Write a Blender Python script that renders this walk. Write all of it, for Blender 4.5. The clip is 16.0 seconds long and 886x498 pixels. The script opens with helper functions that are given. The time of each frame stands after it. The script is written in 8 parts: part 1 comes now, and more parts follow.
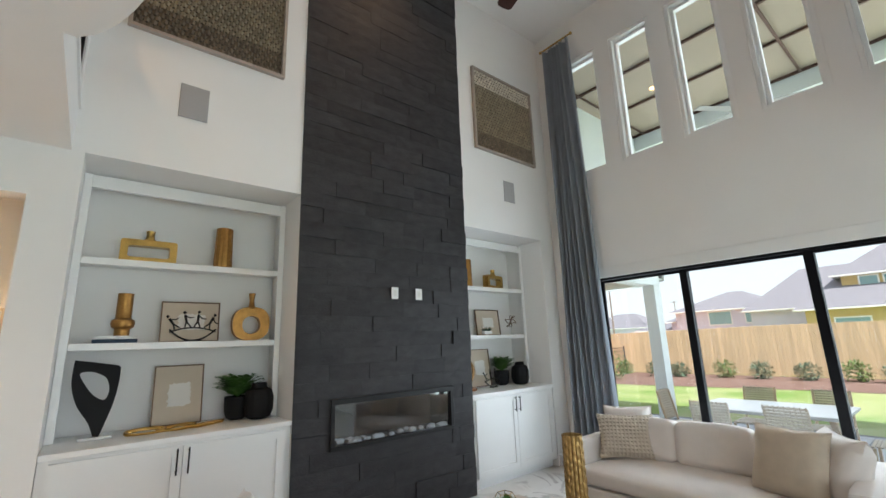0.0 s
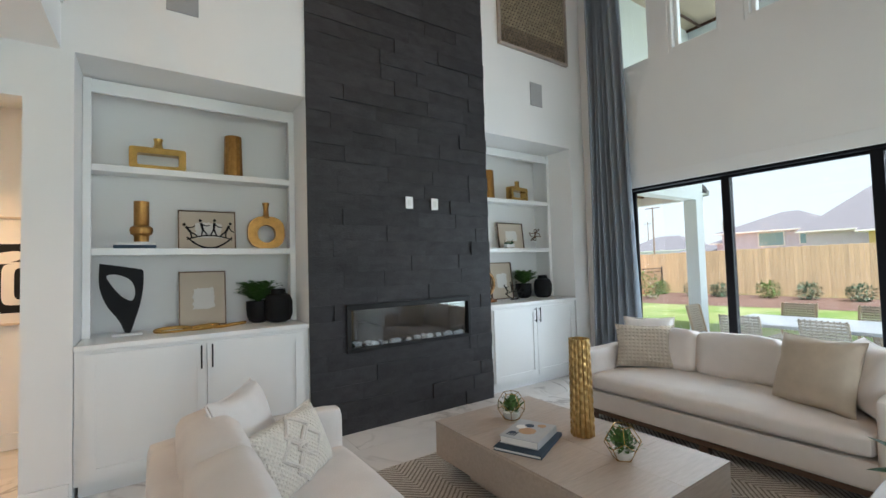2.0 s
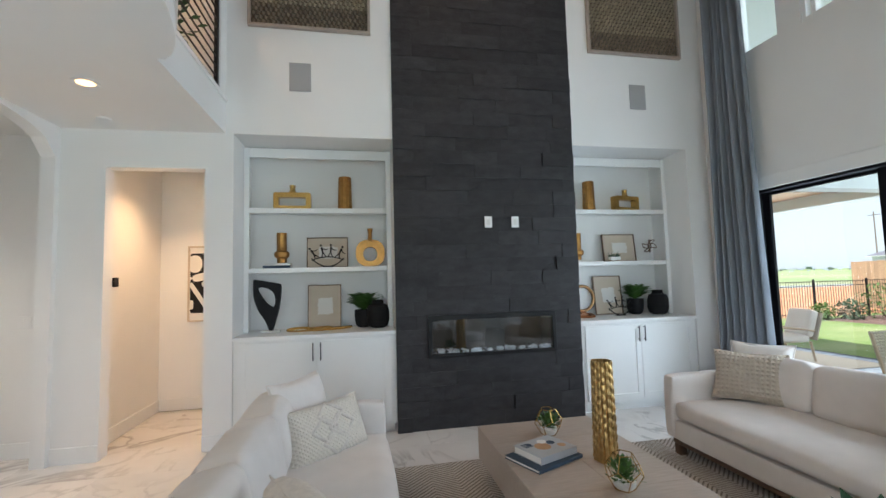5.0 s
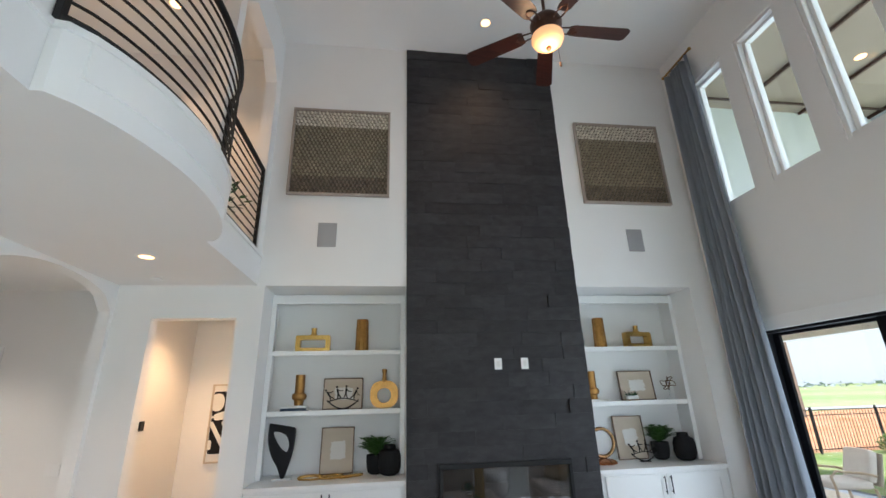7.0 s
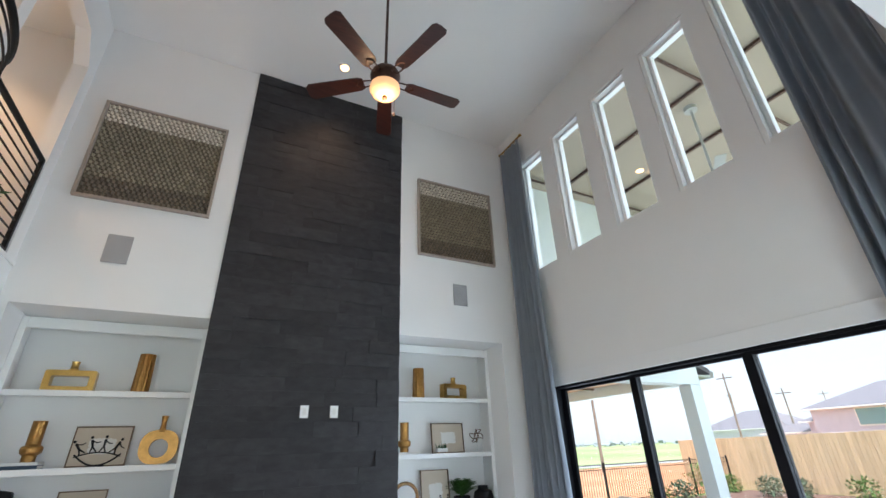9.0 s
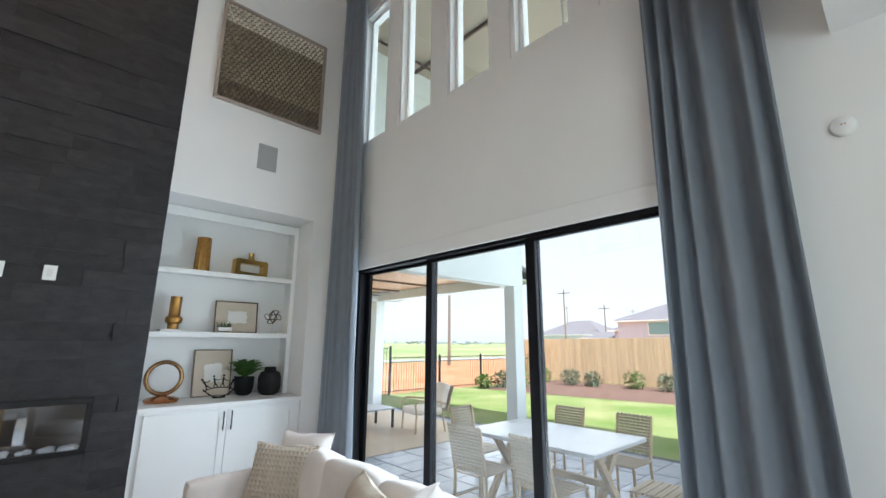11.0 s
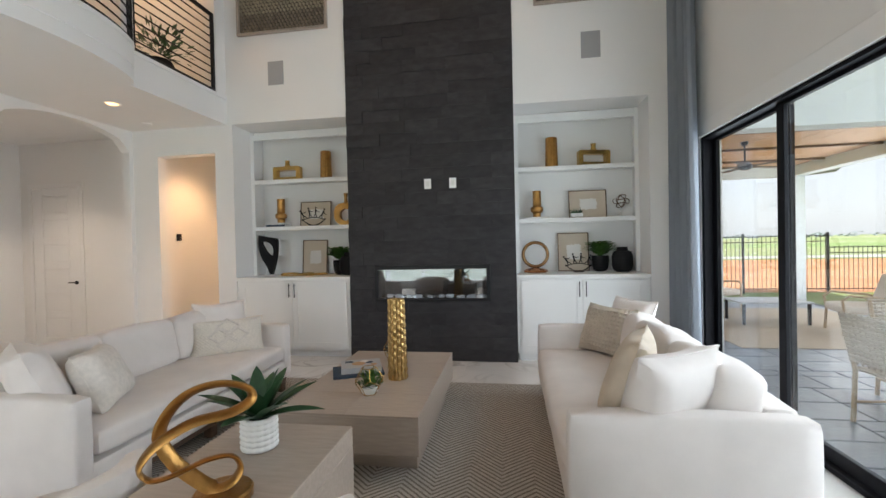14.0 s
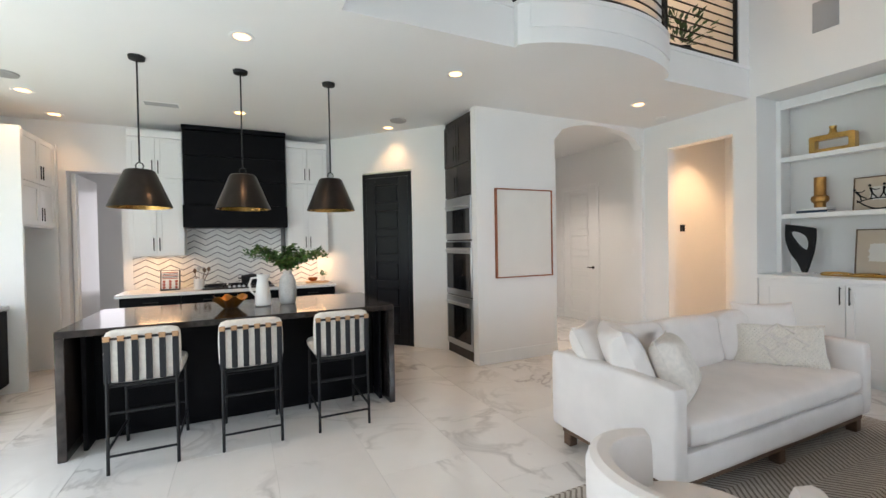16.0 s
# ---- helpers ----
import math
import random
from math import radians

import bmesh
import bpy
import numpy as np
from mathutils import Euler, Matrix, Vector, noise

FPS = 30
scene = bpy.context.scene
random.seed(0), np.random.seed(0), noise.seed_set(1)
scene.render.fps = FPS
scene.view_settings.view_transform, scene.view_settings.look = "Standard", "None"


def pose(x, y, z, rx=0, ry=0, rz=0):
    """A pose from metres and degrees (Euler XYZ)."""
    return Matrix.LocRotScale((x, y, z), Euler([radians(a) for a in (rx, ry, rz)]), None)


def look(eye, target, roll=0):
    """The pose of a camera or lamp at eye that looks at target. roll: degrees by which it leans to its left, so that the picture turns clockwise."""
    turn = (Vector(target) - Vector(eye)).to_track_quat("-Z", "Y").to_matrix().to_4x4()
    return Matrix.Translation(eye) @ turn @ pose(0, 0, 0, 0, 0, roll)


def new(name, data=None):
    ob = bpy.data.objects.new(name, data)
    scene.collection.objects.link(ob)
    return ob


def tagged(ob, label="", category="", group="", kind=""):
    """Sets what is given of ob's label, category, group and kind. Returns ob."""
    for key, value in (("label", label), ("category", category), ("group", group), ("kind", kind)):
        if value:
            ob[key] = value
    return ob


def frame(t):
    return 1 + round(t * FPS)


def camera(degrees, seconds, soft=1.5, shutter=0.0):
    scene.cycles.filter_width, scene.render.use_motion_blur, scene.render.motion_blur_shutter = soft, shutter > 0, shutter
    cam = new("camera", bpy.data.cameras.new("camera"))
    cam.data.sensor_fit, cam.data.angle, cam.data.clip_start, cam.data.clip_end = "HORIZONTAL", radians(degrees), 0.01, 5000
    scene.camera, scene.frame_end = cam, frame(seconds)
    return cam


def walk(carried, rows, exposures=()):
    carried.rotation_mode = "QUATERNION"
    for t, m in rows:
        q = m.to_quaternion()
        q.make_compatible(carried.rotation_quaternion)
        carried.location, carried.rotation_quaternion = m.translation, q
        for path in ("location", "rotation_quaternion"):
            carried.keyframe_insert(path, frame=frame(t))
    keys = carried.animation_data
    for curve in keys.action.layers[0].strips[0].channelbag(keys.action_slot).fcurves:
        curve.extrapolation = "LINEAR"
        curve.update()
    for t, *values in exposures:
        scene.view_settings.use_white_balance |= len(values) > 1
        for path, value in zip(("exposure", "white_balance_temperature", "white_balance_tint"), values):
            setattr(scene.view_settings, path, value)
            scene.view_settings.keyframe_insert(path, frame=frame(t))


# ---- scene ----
cam = camera(92.1, 16.0)
PATH = [
    (0, (0.388, 0.436, 1.67), (1.629, 1.944, 2.101), -2.0),
    (0.5, (0.391, 0.46, 1.632), (1.58, 2.026, 1.998), -1.8),
    (1, (0.378, 0.425, 1.605), (1.519, 2.044, 1.884), -1.8),
    (1.5, (0.458, 0.384, 1.569), (1.574, 2.035, 1.745), -1.8),
    (2, (0.68, 0.448, 1.538), (1.8, 2.103, 1.62), -1.7),
    (2.5, (0.874, 0.496, 1.572), (1.995, 2.152, 1.601), -1.6),
    (3, (1.058, 0.461, 1.591), (2.118, 2.156, 1.619), -1.7),
    (3.5, (1.25, 0.37, 1.585), (2.161, 2.149, 1.646), -1.8),
    (4, (1.289, 0.145, 1.549), (2.02, 2.005, 1.638), -1.7),
    (4.2, (1.31, 0.048, 1.548), (1.962, 1.936, 1.649), -1.7),
    (6.3, (1.698, -0.555, 1.783), (1.873, 1.409, 2.116), -1.5),
    (6.5, (1.689, -0.584, 1.815), (1.876, 1.363, 2.232), -1.5),
    (7, (1.625, -0.648, 1.898), (1.873, 1.229, 2.542), -1.6),
    (7.5, (1.599, -0.701, 1.925), (1.923, 1.091, 2.753), -1.7),
    (8, (1.578, -0.705, 1.904), (2.023, 1.019, 2.814), -1.9),
    (8.5, (1.732, -0.657, 1.82), (2.36, 1.01, 2.728), -2.3),
    (9, (2.047, -0.67, 1.803), (2.874, 0.941, 2.653), -2.0),
    (9.5, (2.322, -0.621, 1.767), (3.375, 0.889, 2.55), -2.1),
    (10, (2.674, -0.516, 1.741), (3.907, 0.899, 2.433), -1.9),
    (10.2, (2.783, -0.468, 1.732), (4.08, 0.91, 2.378), -2.0),
    (12.3, (3.828, -0.565, 1.546), (5.003, 1.053, 1.558), -0.9),
    (12.5, (3.906, -0.562, 1.54), (4.961, 1.138, 1.529), -0.9),
    (13, (4.07, -0.619, 1.543), (4.732, 1.267, 1.498), -1.1),
    (13.5, (4.013, -0.747, 1.482), (4.225, 1.241, 1.453), -1.3),
    (14, (3.88, -0.935, 1.467), (3.569, 1.04, 1.441), -1.3),
    (14.5, (3.755, -1.031, 1.47), (2.942, 0.796, 1.447), -1.1),
    (15, (3.621, -1.031, 1.504), (2.362, 0.522, 1.476), -1.1),
    (15.5, (3.452, -1.012, 1.492), (1.851, 0.187, 1.469), -1.0),
    (16, (3.145, -1.13, 1.495), (1.339, -0.271, 1.465), -1.0),
]
walk(cam, [(t, look(eye, target, roll)) for t, eye, target, roll in PATH], exposures=[(0, 1.0, 6350, 10), (2, 0.98, 6150, 9), (4, 0.96, 5950, 9), (6.5, 0.95, 6050, 11), (8, 1.02, 5950, 12), (10, 1.12, 6000, 12), (12.3, 0.87, 6400, 10), (13.5, 0.83, 6550, 12), (14.5, 0.92, 6600, 14), (15.5, 1.18, 6350, 13), (16, 1.06, 6250, 12)])

# ---- world, sun and lamps ----
world = bpy.data.worlds.new("sky")
scene.world = world
world.use_nodes = True
wn = world.node_tree.nodes
sky = wn.new("ShaderNodeTexSky")
sky.sky_type, sky.sun_disc = "NISHITA", False
sky.sun_elevation, sky.sun_rotation, sky.dust_density, sky.air_density = radians(54), radians(205), 1.5, 1.0
haze = wn.new("ShaderNodeMix")
haze.data_type = "RGBA"
haze.inputs["Factor"].default_value, haze.inputs["B"].default_value = 0.85, (3.7, 3.85, 4.0, 1)
world.node_tree.links.new(sky.outputs[0], haze.inputs["A"])
world.node_tree.links.new(haze.outputs["Result"], wn["Background"].inputs[0])
wn["Background"].inputs[1].default_value = 0.15

sun = new("sun", bpy.data.lights.new("sun", "SUN"))
sun.data.energy, sun.data.angle, sun.data.color = 4.2, radians(0.6), (1.0, 0.95, 0.88)
sun.matrix_world = look((0, 0, 30), Vector((0, 0, 30)) + Vector((0.25, 0.53, -0.80)))


def window_light(name, x, y, z, w, h, towards, watts, tint=(0.77, 0.90, 1.0)):
    lamp = new(name, bpy.data.lights.new(name, "AREA"))
    lamp.data.shape, lamp.data.size, lamp.data.size_y, lamp.data.energy, lamp.data.color = "RECTANGLE", w, h, watts, tint
    lamp.matrix_world = look((x, y, z), (x + towards[0], y + towards[1], z + towards[2]))
    return lamp


def spot_light(name, x, y, z, watts, tint=(1.0, 0.60, 0.30), radius=0.05, angle=110):
    lamp = new(name, bpy.data.lights.new(name, "SPOT"))
    lamp.data.energy, lamp.data.color, lamp.data.shadow_soft_size = watts, tint, radius
    lamp.data.spot_size, lamp.data.spot_blend = radians(angle), 0.8
    lamp.matrix_world = look((x, y, z), (x, y + 0.001, z - 1))
    return lamp


window_light("slider_daylight", 5.90, 1.95, 1.25, 3.3, 2.3, (-1, 0, 0), 52, (0.78, 0.90, 1.0))
window_light("clerestory_daylight", 6.04, 2.0, 4.97, 3.8, 1.8, (-1, 0, 0), 13)
window_light("breakfast_daylight", 1.2, -4.25, 1.4, 4.2, 2.3, (0, 1, 0), 46)

# fill lamps added in the open porch sides, on top of the sky
window_light("porch_daylight", 10.55, 1.2, 3.2, 7.0, 5.4, (-1, 0, 0), 85, (0.94, 0.97, 1.0))
window_light("lounge_daylight", 10.55, 7.4, 1.4, 4.4, 2.5, (-1, 0, 0), 45, (0.96, 0.98, 1.0))

# ---- materials ----


def shade(name, color, rough=0.5, metal=0.0, vary=0.06, scale=6.0, fine=60.0, bump=0.05, spec=0.5, island=0.0, obj=0.0, stretch=(1, 1, 1), second=None, sharp=0.0):
    """A surface with a coarse and a fine variation of its colour and a fine relief."""
    m = bpy.data.materials.new(name)
    m.use_nodes = True
    n, l = m.node_tree.nodes, m.node_tree.links
    b = n["Principled BSDF"]
    b.inputs["Roughness"].default_value, b.inputs["Metallic"].default_value, b.inputs["Specular IOR Level"].default_value = rough, metal, spec
    co, mp = n.new("ShaderNodeTexCoord"), n.new("ShaderNodeMapping")
    mp.inputs["Scale"].default_value = stretch
    l.new(co.outputs["Object"], mp.inputs["Vector"])
    a, f = n.new("ShaderNodeTexNoise"), n.new("ShaderNodeTexNoise")
    a.inputs["Scale"].default_value, f.inputs["Scale"].default_value = scale, fine
    a.inputs["Detail"].default_value, f.inputs["Detail"].default_value = 5, 3
    for t in (a, f):
        l.new(mp.outputs[0], t.inputs["Vector"])
    if obj:
        info, add = n.new("ShaderNodeObjectInfo"), n.new("ShaderNodeVectorMath")
        add.operation = "MULTIPLY_ADD"
        add.inputs[1].default_value = (37, 37, 37)
        l.new(info.outputs["Random"], add.inputs[0])
        l.new(co.outputs["Object"], add.inputs[2])
        l.new(add.outputs[0], mp.inputs["Vector"])
    ramp = n.new("ShaderNodeMapRange")
    ramp.inputs["From Min"].default_value, ramp.inputs["From Max"].default_value = 0.3 + sharp * 0.18, 0.7 - sharp * 0.18
    l.new(a.outputs[0], ramp.inputs["Value"])
    mix = n.new("ShaderNodeMix")
    mix.data_type = "RGBA"
    c2 = second or tuple(max(0.0, v * (1 - 2 * vary)) for v in color)
    mix.inputs["A"].default_value, mix.inputs["B"].default_value = (*color, 1), (*c2, 1)
    l.new(ramp.outputs[0], mix.inputs["Factor"])
    hsv = n.new("ShaderNodeHueSaturation")
    l.new(mix.outputs["Result"], hsv.inputs["Color"])
    val = n.new("ShaderNodeMath")
    val.operation = "MULTIPLY_ADD"
    val.inputs[1].default_value, val.inputs[2].default_value = vary * 1.5, 1 - vary * 0.75
    l.new(f.outputs[0], val.inputs[0])
    last = val.outputs[0]
    for amount, node, out in ((island, "ShaderNodeNewGeometry", "Random Per Island"), (obj, "ShaderNodeObjectInfo", "Random")):
        if amount:
            g, mu = n.new(node), n.new("ShaderNodeMath")
            mu.operation = "MULTIPLY_ADD"
            mu.inputs[1].default_value = amount
            l.new(g.outputs[out], mu.inputs[0])
            l.new(last, mu.inputs[2])
            sub = n.new("ShaderNodeMath")
            sub.operation = "SUBTRACT"
            sub.inputs[1].default_value = amount / 2
            l.new(mu.outputs[0], sub.inputs[0])
            last = sub.outputs[0]
    l.new(last, hsv.inputs["Value"])
    l.new(hsv.outputs[0], b.inputs["Base Color"])
    if bump:
        bn = n.new("ShaderNodeBump")
        bn.inputs["Strength"].default_value, bn.inputs["Distance"].default_value = min(1, bump * 4), 0.004
        l.new(f.outputs[0], bn.inputs["Height"])
        l.new(bn.outputs[0], b.inputs["Normal"])
    return m


def glow(name, color, strength):
    m = bpy.data.materials.new(name)
    m.use_nodes = True
    b = m.node_tree.nodes["Principled BSDF"]
    b.inputs["Base Color"].default_value = (*color, 1)
    b.inputs["Emission Color"].default_value, b.inputs["Emission Strength"].default_value = (*color, 1), strength
    return m


def clear_glass(name, tint=(0.97, 0.99, 0.99), gloss=0.09):
    """Thin pane: mostly clear, with a mirror share that grows at a grazing angle."""
    m = bpy.data.materials.new(name)
    m.use_nodes = True
    n, l = m.node_tree.nodes, m.node_tree.links
    n.remove(n["Principled BSDF"])
    tr, gl, mx, fr = n.new("ShaderNodeBsdfTransparent"), n.new("ShaderNodeBsdfGlossy"), n.new("ShaderNodeMixShader"), n.new("ShaderNodeLayerWeight")
    tr.inputs[0].default_value = (*tint, 1)
    gl.inputs["Roughness"].default_value = 0.02
    pw, sc = n.new("ShaderNodeMath"), n.new("ShaderNodeMath")
    pw.operation, sc.operation = "POWER", "MULTIPLY_ADD"
    pw.inputs[1].default_value, sc.inputs[1].default_value, sc.inputs[2].default_value = 4.0, 0.7, gloss * 0.4
    l.new(fr.outputs["Facing"], pw.inputs[0])
    l.new(pw.outputs[0], sc.inputs[0])
    l.new(sc.outputs[0], mx.inputs[0])
    l.new(tr.outputs[0], mx.inputs[1])
    l.new(gl.outputs[0], mx.inputs[2])
    l.new(mx.outputs[0], n["Material Output"].inputs[0])
    return m


def marble(name):
    m = shade(name, (0.83, 0.80, 0.765), rough=0.06, vary=0.03, scale=1.3, fine=9, bump=0.0, obj=0.03, second=(0.74, 0.71, 0.68))
    n, l = m.node_tree.nodes, m.node_tree.links
    mp = [x for x in n if x.type == "MAPPING"][0]
    warp = n.new("ShaderNodeTexNoise")
    warp.inputs["Scale"].default_value, warp.inputs["Detail"].default_value, warp.inputs["Distortion"].default_value = 1.1, 7, 1.6
    l.new(mp.outputs[0], warp.inputs["Vector"])
    dist, absn, rng = n.new("ShaderNodeMath"), n.new("ShaderNodeMath"), n.new("ShaderNodeMapRange")
    dist.operation, absn.operation = "SUBTRACT", "ABSOLUTE"
    dist.inputs[1].default_value = 0.5
    l.new(warp.outputs[0], dist.inputs[0])
    l.new(dist.outputs[0], absn.inputs[0])
    rng.inputs["From Max"].default_value, rng.inputs["To Min"].default_value, rng.inputs["To Max"].default_value = 0.04, 0.75, 0.0
    l.new(absn.outputs[0], rng.inputs["Value"])
    broad = n.new("ShaderNodeTexNoise")
    broad.inputs["Scale"].default_value = 0.8
    l.new(mp.outputs[0], broad.inputs["Vector"])
    gate = n.new("ShaderNodeMapRange")
    gate.inputs["From Min"].default_value, gate.inputs["From Max"].default_value = 0.45, 0.65
    l.new(broad.outputs[0], gate.inputs["Value"])
    mul = n.new("ShaderNodeMath")
    mul.operation = "MULTIPLY"
    l.new(rng.outputs[0], mul.inputs[0])
    l.new(gate.outputs[0], mul.inputs[1])
    mx = n.new("ShaderNodeMix")
    mx.data_type = "RGBA"
    mx.inputs["B"].default_value = (0.38, 0.35, 0.33, 1)
    hsv = [x for x in n if x.type == "HUE_SAT"][0]
    l.new(mul.outputs[0], mx.inputs["Factor"])
    l.new(hsv.outputs[0], mx.inputs["A"])
    l.new(mx.outputs["Result"], n["Principled BSDF"].inputs["Base Color"])
    return m


